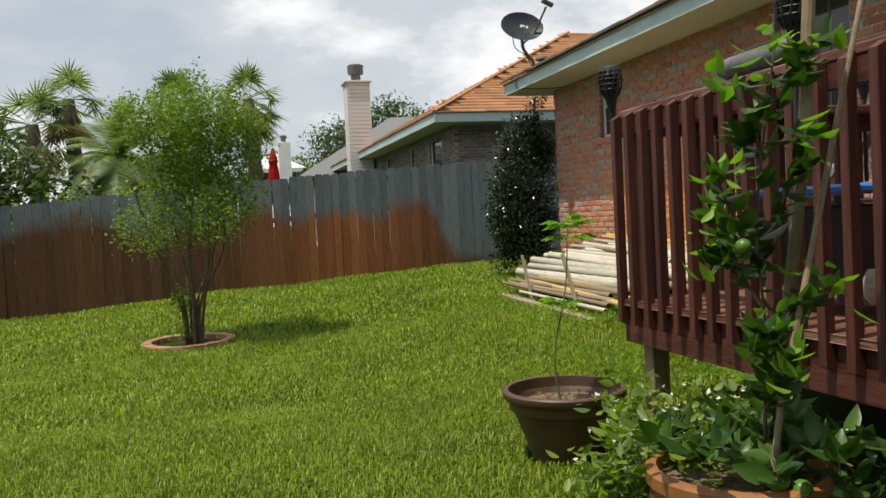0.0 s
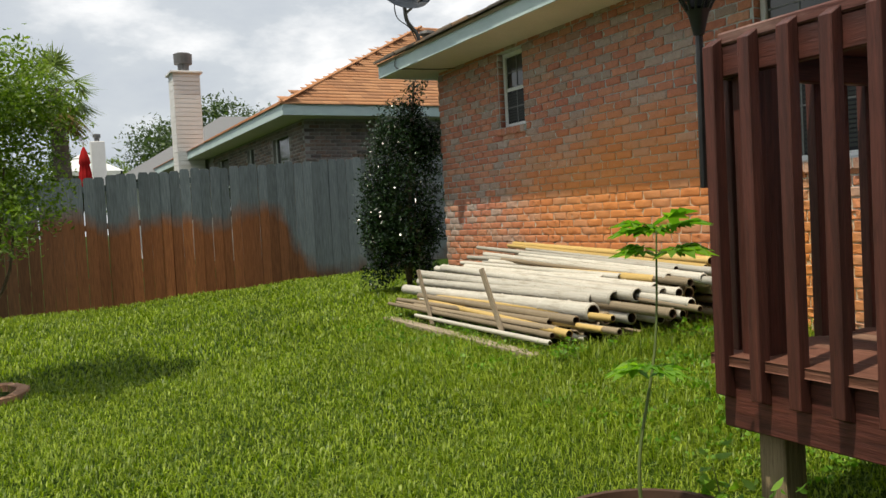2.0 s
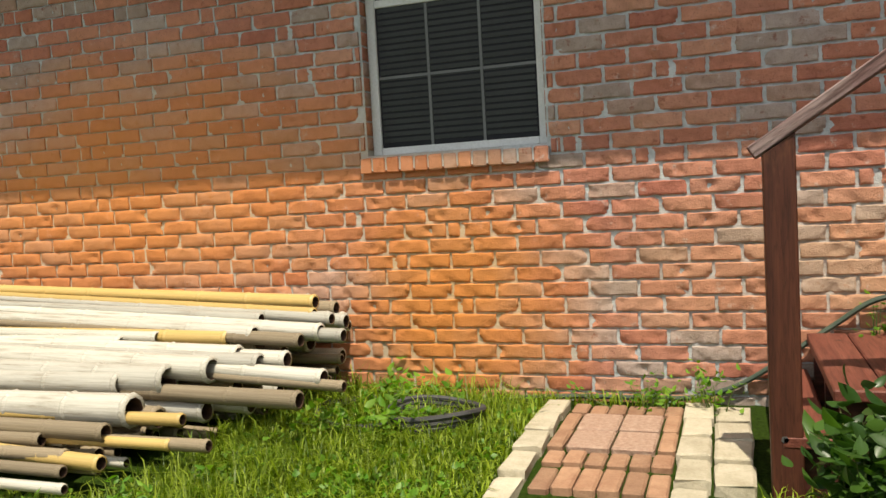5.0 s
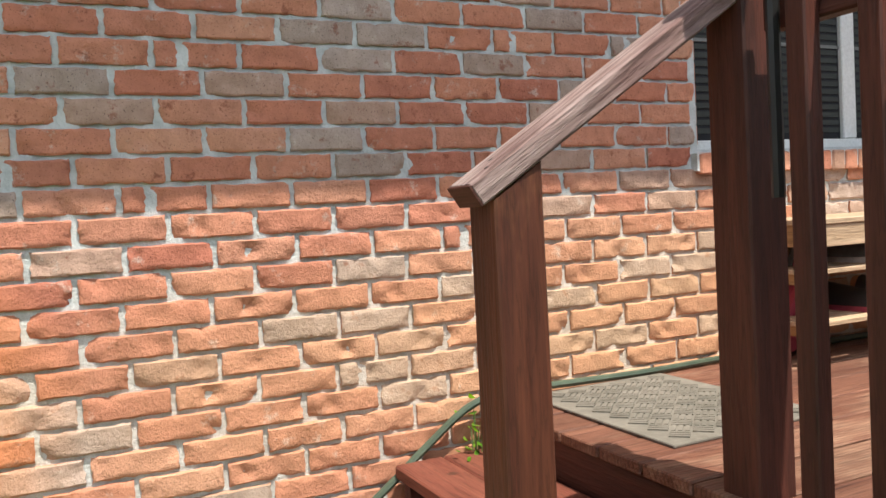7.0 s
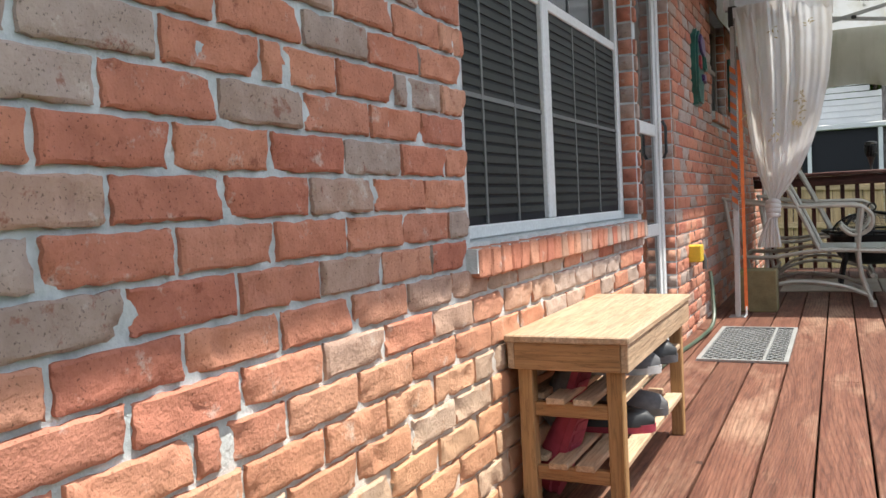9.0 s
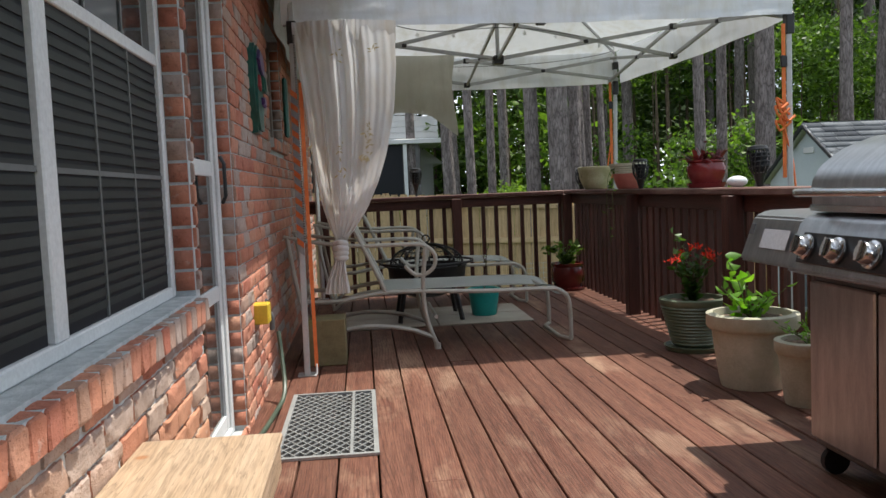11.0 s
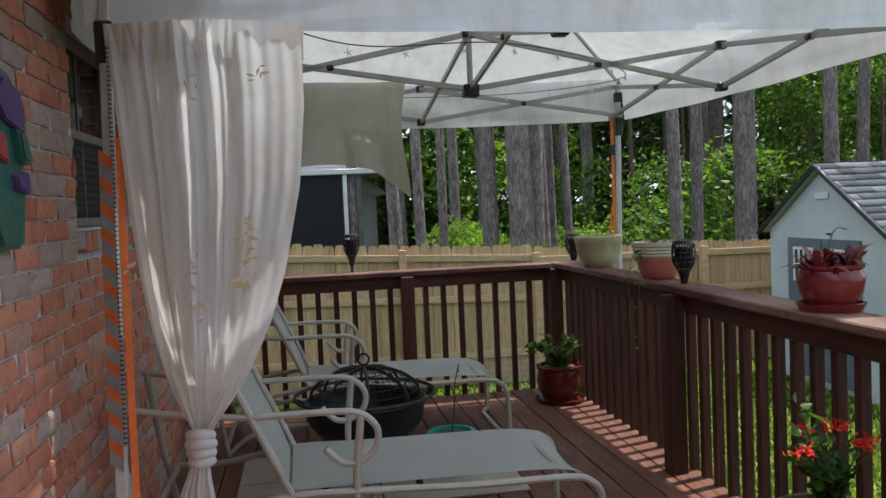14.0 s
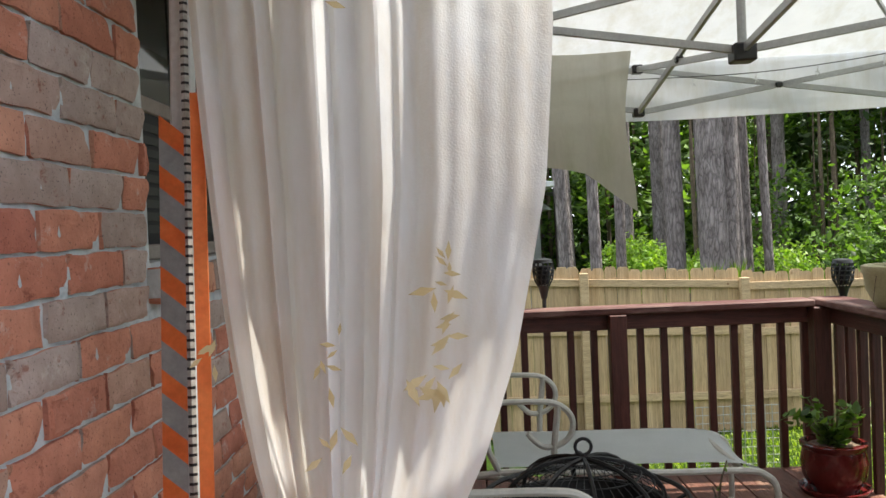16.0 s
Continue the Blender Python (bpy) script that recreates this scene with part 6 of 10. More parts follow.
def south_house():
    h = empty("porch_house", (4.5, -22.0, -0.2), "pale house with a dark screened porch behind the back fence", "house")
    h["kind"] = "structure"
    o = Vector(h.location)

    def p(nm, bm, mat_, lab=""):
        bmesh.ops.translate(bm, verts=bm.verts, vec=-o)
        return part(nm, bm, mat_, h, lab)
    p("wall", boxed(4.2, 14, -30, -22.2, -0.2, 5.0), M["siding"], "white lap-sided upper wall")
    z = 3.2
    while z < 5.1:
        p("clapboard", boxed(1.55 if z < 3.9 else 2.2 if z < 4.2 else 2.9, 14, -22.2, -22.17, z, z + 0.16, 0.01), M["siding"])
        z += 0.18
    p("upper_wall", boxed(1.55, 4.2, -26, -22.2, 3.3, 4.05), M["siding"])
    bm = bmesh.new()
    for a, b in (((2.6, -21.9, 4.75), (3.6, -21.9, 5.4)), ((3.6, -21.9, 5.4), (14, -21.9, 5.5))):
        box(bm, min(a[0], b[0]), max(a[0], b[0]), -22.3, -21.8, a[2], b[2])
    p("roof", bm, M["shingle_grey"])
    p("porch_roof", boxed(1.66, 14, -22.2, -19.3, 3.04, 3.18, 0.02), M["siding"], "flat pale porch roof edge")
    p("porch_screen", boxed(2.85, 14, -19.5, -19.45, 0.9, 3.04), M["screen"], "dark porch screen")
    p("porch_side", boxed(2.35, 2.85, -22.1, -19.5, 0.3, 3.04), M["grey_metal"], "grey porch side")
    for x in (2.72, 4.4, 6.2):
        p("post", boxed(x, x + 0.1, -19.45, -19.35, -0.2, 3.04), M["white_paint"], "white porch post")
    p("porch_floor", boxed(2.6, 14, -22.1, -19.3, 0.3, 0.42), M["rail_x"])
    p("rail", boxed(2.6, 8, -19.34, -19.30, 1.20, 1.26), M["rail_x"])
    x = 2.65
    while x < 8:
        p("baluster", boxed(x, x + 0.035, -19.34, -19.31, 0.4, 1.2), M["rail"])
        x += 0.14
    # lower gabled wing
    p("wing", boxed(1.75, 4.0, -28, -22.25, -0.2, 2.55), M["siding"], "low white wing")
    bm = bmesh.new()
    q = [bm.verts.new(v) for v in ((1.42, -22.1, 2.55), (3.1, -22.1, 2.55), (2.25, -22.1, 3.2), (1.42, -28, 2.55), (3.1, -28, 2.55), (2.25, -28, 3.2))]
    for f in ((0, 1, 2), (5, 4, 3), (0, 2, 5, 3), (1, 4, 5, 2), (0, 3, 4, 1)):
        bm.faces.new([q[i] for i in f])
    p("wing_roof", bm, M["siding"], "pale gabled roof of the wing")
    p("dish", (lambda b: (bmesh.ops.translate(b, verts=b.verts, vec=(1.45, -21.7, 2.9)), b)[1])(lathe(bmesh.new(), [(0, 0), (0.14, 0.02), (0.28, 0.08), (0.28, 0.10), (0.14, 0.04), (0, 0.02)], 20)), M["grey_metal"], "small grey dish")


south_house()


def car():
    c = empty("white_car", (0.6, -39.0, gz(0.6, -39.0)), "white estate car parked beyond the fence", "car")
    bm = bmesh.new()
    prof = [(-1.9, 0.3), (-1.95, 0.75), (-1.8, 0.95), (-1.5, 1.38), (0.2, 1.42), (0.85, 1.0), (1.8, 0.85), (1.95, 0.6), (1.9, 0.3)]
    f = [bm.verts.new((x, -0.8, z)) for x, z in prof]
    b = [bm.verts.new((x, 0.8, z)) for x, z in prof]
    bm.faces.new(f)
    bm.faces.new(list(reversed(b)))
    for i in range(len(prof)):
        k = (i + 1) % len(prof)
        bm.faces.new((f[i], b[i], b[k], f[k]))
    part("body", bm, M["white_car"], c, "white body")
    for x0, x1, xt0, xt1 in ((-1.45, -0.75, -1.35, -0.75), (-0.68, -0.05, -0.68, -0.05), (0.02, 0.6, 0.02, 0.22)):
        bm = bmesh.new()
        q = [bm.verts.new(v) for v in ((x0, 0.805, 0.98), (x1, 0.805, 0.98), (xt1, 0.805, 1.33), (xt0, 0.805, 1.33), (x0, 0.79, 0.98), (x1, 0.79, 0.98), (xt1, 0.79, 1.33), (xt0, 0.79, 1.33))]
        bm.faces.new(q[:4])
        bm.faces.new(q[4:])
        for i in range(4):
            bm.faces.new((q[i], q[(i + 1) % 4], q[4 + (i + 1) % 4], q[4 + i]))
        part("window", bm, M["glass"], c)
    for x in (-1.25, 1.25):
        for y in (-0.75, 0.75):
            w = part("wheel", tube(bmesh.new(), [(x, y - 0.1, 0.32), (x, y + 0.1, 0.32)], 0.32, 16), M["black"], c)


car()


def red_pergola():
    g = empty("pergola", (-2.3, -37, gz(-2.3, -37)), "red stained timber pergola in the woods", "pergola")
    for x in (-1.5, 0, 1.5):
        part("post", boxed(x - 0.1, x + 0.1, -0.1, 0.1, -0.3, 2.05), M["red_paint"], g)
    part("beam", boxed(-1.8, 1.8, -0.08, 0.08, 2.05, 2.25), M["red_paint"], g)
    for i in range(13):
        part("rafter", boxed(-1.7 + i * 0.28, -1.62 + i * 0.28, -1, 1.0, 2.26, 2.42), M["red_paint"], g)


red_pergola()

# ---- things in the lawn and by the wall ----
def plank(name, a, b, w, t, material, label, category="board", up=(0, 0, 1)):
    a, b = Vector(a), Vector(b)
    d = b - a
    ob = part(name, boxed(-w / 2, w / 2, -d.length / 2, d.length / 2, -t / 2, t / 2, 0.003), material, None, label)
    ob.matrix_basis = Matrix.Translation((a + b) / 2) @ d.to_track_quat("Y", "Z").to_matrix().to_4x4()
    return tagged(ob, category=category)


def brick_ring():
    g = empty("brick_edging", (-0.3, 9.0, gz(-0.3, 9.0)), "low ring of red bricks laid round the young tree", "edging")
    bm = boxed(-0.1, 0.1, -0.045, 0.045, 0, 0.06, 0.006)
    me = bpy.data.meshes.new("brick")
    bm.to_mesh(me)
    bm.free()
    me.materials.append(M["paver_red"])
    r = random.Random(3)
    for k in range(14):
        a = k / 14 * 2 * math.pi
        x, y = 0.42 * math.cos(a), 0.42 * math.sin(a)
        o = new("brick", me)
        o.parent = g
        o.matrix_basis = Matrix.Translation((x, y, gz(-0.3 + x, 9 + y) - gz(-0.3, 9.0) - 0.005)) @ Matrix.Rotation(a + math.pi / 2 + r.uniform(-0.15, 0.15), 4, "Z") @ Matrix.Rotation(r.uniform(-0.06, 0.06), 4, "X")


brick_ring()


def pot(name, x, y, z, prof, soil_z, soil_r, material, label, category="plant pot", n=40, rim_label="", saucer=None, inner=None, ribs=0):
    """A plant pot turned from its profile, with soil; returns the thing."""
    t = empty(name, (x, y, z), label, category)
    full = list(prof) + [(prof[-1][0] - 0.018, prof[-1][1]), (prof[-1][0] - 0.022, soil_z), (0.0, soil_z - 0.01)]
    bm = lathe(bmesh.new(), [(0, prof[0][1])] + full, n)
    part("body", bm, material, t, "", True)
    bm = bmesh.new()
    r = random.Random(int(abs(x * 100)) + 5)
    rings = [[bm.verts.new((0, 0, soil_z + 0.012))]]
    for q in (0.3, 0.6, 0.85, 1.0):
        rings.append([bm.verts.new((soil_r * q * math.cos(6.283 * k / 20), soil_r * q * math.sin(6.283 * k / 20), soil_z + 0.006 + r.uniform(0, 0.014) * (q < 1))) for k in range(20)])
    for k in range(20):
        bm.faces.new((rings[0][0], rings[1][k], rings[1][(k + 1) % 20]))
        for a, b in zip(rings[1:], rings[2:]):
            bm.faces.new((a[k], b[k], b[(k + 1) % 20], a[(k + 1) % 20]))
    part("soil", bm, M["soil"], t, "gritty potting soil", True)
    if saucer:
        part("saucer", lathe(bmesh.new(), [(0, 0.001), (saucer * 0.9, 0.001), (saucer, 0.03), (saucer - 0.012, 0.032), (saucer * 0.88, 0.012), (0, 0.012)], 36), material, t, "", True)
    return t


def sprig(t, material, pts_list, leaf_size, per, seed, stem="greenstem", r=0.004, shape=0.5, up=0.3, name="leaves", spread=0.03):
    """Stems along lines with leaves set along them."""
    bm = bmesh.new()
    rr = np.random.default_rng(seed)
    cs, ds = [], []
    for pts in pts_list:
        c = curve_pts(pts, 5)
        tube(bm, c, [r * (1 - 0.6 * i / len(c)) for i in range(len(c))], 5)
        for _ in range(per):
            i = rr.integers(1, len(c))
            cs.append(tuple(c[i] + Vector(rr.normal(size=3) * spread * 0.3)))
            a = rr.uniform(0, 6.28)
            ds.append((math.cos(a), math.sin(a), up + rr.uniform(-0.4, 0.4)))
    part("stem", bm, M[stem], t, kind="stuff")
    leaf_cloud(name, cs, leaf_size, M[material], t, seed, shape, dirs=ds, fine=True)


def big_pot():
    x, y = 1.56, 3.58
    z = gz(x, y) - 0.01
    t = pot("brown_pot", x, y, z, [(0.165, 0), (0.17, 0.02), (0.255, 0.26), (0.266, 0.278), (0.284, 0.284), (0.292, 0.296), (0.292, 0.318), (0.284, 0.325)], 0.235, 0.262, M["terracotta_dark"], "large brown plastic pot on the lawn with a thin seedling", n=56)
    top = 0.24
    bm = bmesh.new()
    stem = curve_pts([(-0.02, 0.0, top), (-0.04, 0.0, top + 0.25), (0.03, 0.0, top + 0.55), (0.06, 0.01, top + 0.85)], 5)
    tube(bm, stem, [0.006 - 0.004 * i / len(stem) for i in range(len(stem))], 7)
    part("stem", bm, M["greenstem"], t)
    leaf_cloud("bark_chips", [(q * math.cos(a), q * math.sin(a), 0.245 + 0.012 * ((i * 7) % 5) / 5) for i in range(420) for q, a in ((0.25 * math.sqrt(((i * 37) % 100) / 100), i * 2.4),)], 0.022, M["leaf_straw"], t, 77, 0.6)
    # lobed leaves in two whorls
    vs, fs = [], []
    r = random.Random(9)

    def lobed(c, a, el, L):
        d = Vector((math.cos(a) * math.cos(el), math.sin(a) * math.cos(el), math.sin(el)))
        s = Vector((-math.sin(a), math.cos(a), 0))
        base = c + d * L * 0.35
        for b in (-1.9, -1.1, -0.5, 0.0, 0.5, 1.1, 1.9):
            w = d * math.cos(b) + s * math.sin(b)
            ln = L * (0.62 if abs(b) < 0.7 else 0.42)
            tip = base + w * ln - Vector((0, 0, ln * 0.3))
            sd = (s * math.cos(b) - d * math.sin(b)) * ln * 0.24
            k = len(vs)
            vs.extend([tuple(base), tuple(base + w * ln * 0.5 + sd), tuple(tip), tuple(base + w * ln * 0.5 - sd)])
            fs.extend([(k, k + 1, k + 2), (k, k + 2, k + 3)])
        k = len(vs)
        vs.extend([tuple(c), tuple(base + s * 0.0015), tuple(base - s * 0.0015)])
        fs.append((k, k + 1, k + 2))
    for h, n_, L in ((0.85, 8, 0.14), (0.80, 4, 0.15), (0.50, 5, 0.13)):
        c = min(stem, key=lambda p: abs(p.z - top - h))
        for k in range(n_):
            lobed(c, k * 6.283 / n_ + r.uniform(-0.3, 0.3), r.uniform(0.0, 0.6), L * r.uniform(0.8, 1.2))
    from_arrays("leaves", vs, fs, M["leaf_bright"], t, "bright lobed leaves", "stuff")


big_pot()


def citrus():
    x, y = 1.44, 2.06
    z = gz(x, y) - 0.01
    t = pot("clay_barrel", x, y, z, [(0.19, 0), (0.2, 0.02), (0.25, 0.2), (0.262, 0.3), (0.25, 0.36), (0.262, 0.355), (0.27, 0.36), (0.27, 0.395), (0.255, 0.405)], 0.34, 0.23, M["barrel"], "orange clay barrel pot with a staked citrus bush bearing green fruit", n=48)
    r = random.Random(14)
    s0 = 0.38
    lines = [[(0.02, -0.08, s0), (0.03, -0.1, s0 + 0.4), (0.0, -0.12, s0 + 0.75), (0.06, -0.14, s0 + 1.2)]]
    lines.append([(0.03, -0.1, s0 + 0.62), (-0.04, -0.1, s0 + 0.7), (-0.12, -0.12, s0 + 0.86)])
    lines.append([(0.02, -0.11, s0 + 0.7), (0.08, -0.14, s0 + 0.8), (0.1, -0.2, s0 + 0.95)])
    lines.append([(0.03, -0.12, s0 + 1.0), (0.1, -0.15, s0 + 1.1), (0.17, -0.18, s0 + 1.22)])
    lines.append([(0.03, -0.12, s0 + 0.9), (-0.02, -0.13, s0 + 1.0), (-0.05, -0.14, s0 + 1.1)])
    for i in range(6):
        a = r.uniform(0, 6.28)
        lines.append([(0.02, -0.1, s0 + 0.1 + 0.1 * i), (0.02 + 0.1 * math.cos(a), -0.1 + 0.1 * math.sin(a), s0 + 0.2 + 0.1 * i), (0.02 + 0.17 * math.cos(a), -0.1 + 0.17 * math.sin(a), s0 + 0.24 + 0.1 * i)])
    for i in range(9):
        a = 0.7 * i
        lines.append([(0.02, -0.1, s0), (0.16 * math.cos(a), -0.1 + 0.16 * math.sin(a), s0 + 0.13), (0.29 * math.cos(a), -0.1 + 0.29 * math.sin(a), s0 + 0.1 + 0.02 * (i % 3))])
    sprig(t, "leaf_citrus", lines, 0.085, 25, 15, "twig", 0.006, 0.5, 0.35)
    leaf_cloud("young_leaves", [tuple(Vector(l[-1]) + Vector((r.gauss(0, 0.03), r.gauss(0, 0.03), r.gauss(0, 0.035)))) for l in lines[:11] for _ in range(12)], 0.07, M["leaf_bright"], t, 16, 0.42, 0.5, fine=True)
    for i, (fx, fy, fz, fr) in enumerate([(0.05, -0.17, 0.72, 0.03), (-0.04, -0.22, 0.43, 0.032), (0.02, -0.24, 0.40, 0.03), (0.1, -0.2, 0.52, 0.026), (0.13, -0.24, 0.37, 0.028), (-0.06, -0.14, 1.05, 0.022)]):
        bm = bmesh.new()
        bmesh.ops.create_icosphere(bm, subdivisions=2, radius=fr)
        bmesh.ops.translate(bm, verts=bm.verts, vec=(fx, fy, fz))
        part("fruit", bm, M["lime"], t, "small green lime", True)
    # stakes
    part("stake", tube(bmesh.new(), [(-0.02, -0.17, 0.39), (0.02, -0.165, 0.6), (0.19, -0.16, 1.2), (0.38, -0.15, 1.85)], [0.011, 0.0105, 0.009, 0.007], 8), M["bamboo_old"], t, "thin leaning bamboo stake")
    bm = tube(bmesh.new(), [(0.12, -0.02, 0.38), (0.145, -0.06, 0.9), (0.16, -0.12, 1.3), (0.18, -0.16, 1.95)], 0.018, 10)
    part("stake", bm, M["bamboo_old"], t, "thick bamboo stake")


citrus()


def low_plants():
    r = random.Random(23)

    def clump(name, x, y, rx, ry, h, n, size, leaf, label, seed, flowers=0):
        t = empty(name, (x, y, gz(x, y) - 0.01), label, "plant")
        lines = []
        for i in range(max(6, n // 40)):
            a, q = r.uniform(0, 6.28), math.sqrt(r.random())
            ex, ey = q * rx * math.cos(a), q * ry * math.sin(a)
            lines.append([(ex * 0.3, ey * 0.3, 0), (ex * 0.7, ey * 0.7, h * 0.5), (ex, ey, h * r.uniform(0.6, 1.0))])
        sprig(t, leaf, lines, size, n // len(lines), seed, "greenstem", 0.003, 0.5, 0.25, spread=0.12)
        if flowers:
            leaf_cloud("flowers", [tuple(Vector(lines[r.randrange(len(lines))][-1]) + Vector((r.gauss(0, 0.03), r.gauss(0, 0.03), r.uniform(0, 0.04)))) for _ in range(flowers)], 0.022, M["flower_white"], t, seed + 1, 0.6)
    clump("leafy_bush", 1.52, 2.5, 0.34, 0.32, 0.54, 1200, 0.048, "leaf_myrtle", "light green leafy bush with tiny white flowers beside the pots", 24, 60)
    clump("leafy_bush", 1.36, 2.30, 0.28, 0.24, 0.56, 900, 0.052, "leaf_myrtle", "pale green leafy bush with tiny white flowers over the clay barrel", 35, 50)
    clump("leafy_bush", 1.25, 2.35, 0.24, 0.24, 0.42, 700, 0.042, "leaf_myrtle", "green leafy bush with tiny white flowers", 25, 25)
    clump("leafy_bush", 1.72, 1.95, 0.25, 0.25, 0.48, 300, 0.07, "leaf_citrus", "broad-leaved green plant at the edge of the deck", 26, 10)
    clump("leafy_bush", 1.98, 2.9, 0.18, 0.3, 0.22, 260, 0.045, "leaf_myrtle", "low green plants at the edge of the deck", 27)
    clump("leafy_bush", 1.9, 3.55, 0.1, 0.14, 0.42, 130, 0.045, "leaf_bright", "slender yellow-green weeds by the deck post", 28)
    clump("leafy_bush", 2.0, 1.35, 0.22, 0.4, 0.6, 320, 0.085, "leaf_citrus", "broad-leaved plant at the edge of the deck", 29)
    clump("step_bush", 3.26, 3.95, 0.23, 0.17, 0.44, 620, 0.065, "leaf_citrus", "dense dark green bush at the foot of the steps", 30)
    clump("climbing_weed", 4.5, 3.79, 0.03, 0.035, 0.62, 46, 0.032, "leaf_bright", "yellow-green weed climbing the brick wall beside the steps", 36)
    clump("weeds", 4.42, 4.62, 0.05, 0.4, 0.12, 120, 0.03, "leaf_bright", "small weeds along the foot of the wall", 37)
    clump("weeds", 4.36, 4.35, 0.07, 0.1, 0.2, 80, 0.03, "leaf_bright", "small yellow-green weeds on the edging stones", 31)
    clump("weeds", 4.1, 5.62, 0.5, 0.3, 0.13, 620, 0.045, "leaf_bright", "weeds and tall grass growing over the hose", 32)
    clump("weeds", 3.35, 6.0, 0.5, 0.16, 0.12, 260, 0.035, "leaf_bright", "weeds at the end of the bamboo pile", 33)
    clump("weeds", 3.25, 7.2, 0.1, 1.2, 0.08, 260, 0.03, "leaf_bright", "clover along the board", 34)

    pts = []
    for x0, x1, y0, y1, n in ((2.75, 3.28, 5.6, 9.2, 900), (3.1, 4.4, 5.05, 6.0, 1100), (2.5, 3.3, 4.1, 5.6, 900), (2.6, 3.6, 3.9, 4.3, 300)):
        for k in range(n // 9):
            cx, cy = r.uniform(x0, x1), r.uniform(y0, y1)
            for _ in range(9):
                x, y = cx + r.gauss(0, 0.03), cy + r.gauss(0, 0.03)
                if x < 3.22 or y > 5.04:
                    pts.append((x, y, gz(x, y) + r.uniform(0.015, 0.05)))
    o = leaf_cloud("clover", pts, 0.026, M["leaf_bright"], None, 38, 0.95, 0.35, label="patches of round-leaved clover in the lawn")


low_plants()


def bamboo_meshes():
    out = []
    r = random.Random(40)
    for v in range(9):
        L = (3.3, 2.9, 3.0, 2.6, 3.2, 2.4, 2.8, 3.1, 2.2)[v]
        rad = 1.0
        bm = bmesh.new()
        pts, rs = [], []
        y = 0.0
        bow = r.uniform(-0.5, 0.5)
        while y < L:
            for dy, q in ((0.0, 1.0), (0.012, 1.09), (0.024, 1.0)):
                yy = min(y + dy, L)
                taper = 1 - 0.3 * yy / L
                pts.append((bow * (yy / L) ** 2 * 0.25, yy, 0.02 * math.sin(yy * 1.3 + v)))
                rs.append(q * taper)
            y += r.uniform(0.26, 0.36)
        # outer skin in unit radius; x and z are scaled later by each pole's own radius
        n = 10
        rings = []
        for (px, py, pz), q in zip(pts, rs):
            rings.append([bm.verts.new((px + q * math.cos(6.283 * k / n), py, pz + q * math.sin(6.283 * k / n))) for k in range(n)])
        inner = [bm.verts.new((pts[0][0] + 0.78 * math.cos(6.283 * k / n), 0.0, 0.78 * math.sin(6.283 * k / n))) for k in range(n)]
        deep = [bm.verts.new((pts[0][0] + 0.74 * math.cos(6.283 * k / n), 0.16, 0.74 * math.sin(6.283 * k / n))) for k in range(n)]
        for a, b in zip(rings, rings[1:]):
            for k in range(n):
                bm.faces.new((a[k], a[(k + 1) % n], b[(k + 1) % n], b[k]))
        bm.faces.new(rings[-1])
        dark = []
        for k in range(n):
            bm.faces.new((rings[0][k], inner[k], inner[(k + 1) % n], rings[0][(k + 1) % n]))
            dark.append(bm.faces.new((inner[k], deep[k], deep[(k + 1) % n], inner[(k + 1) % n])))
        dark.append(bm.faces.new(deep))
        bmesh.ops.recalc_face_normals(bm, faces=bm.faces)
        for f in bm.faces:
            f.smooth = len(f.verts) == 4
        for f in dark:
            f.material_index = 1
        me = bpy.data.meshes.new("bamboo_pole")
        bm.to_mesh(me)
        bm.free()
        me.set_sharp_from_angle(angle=radians(50))
        out.append(me)
    return out


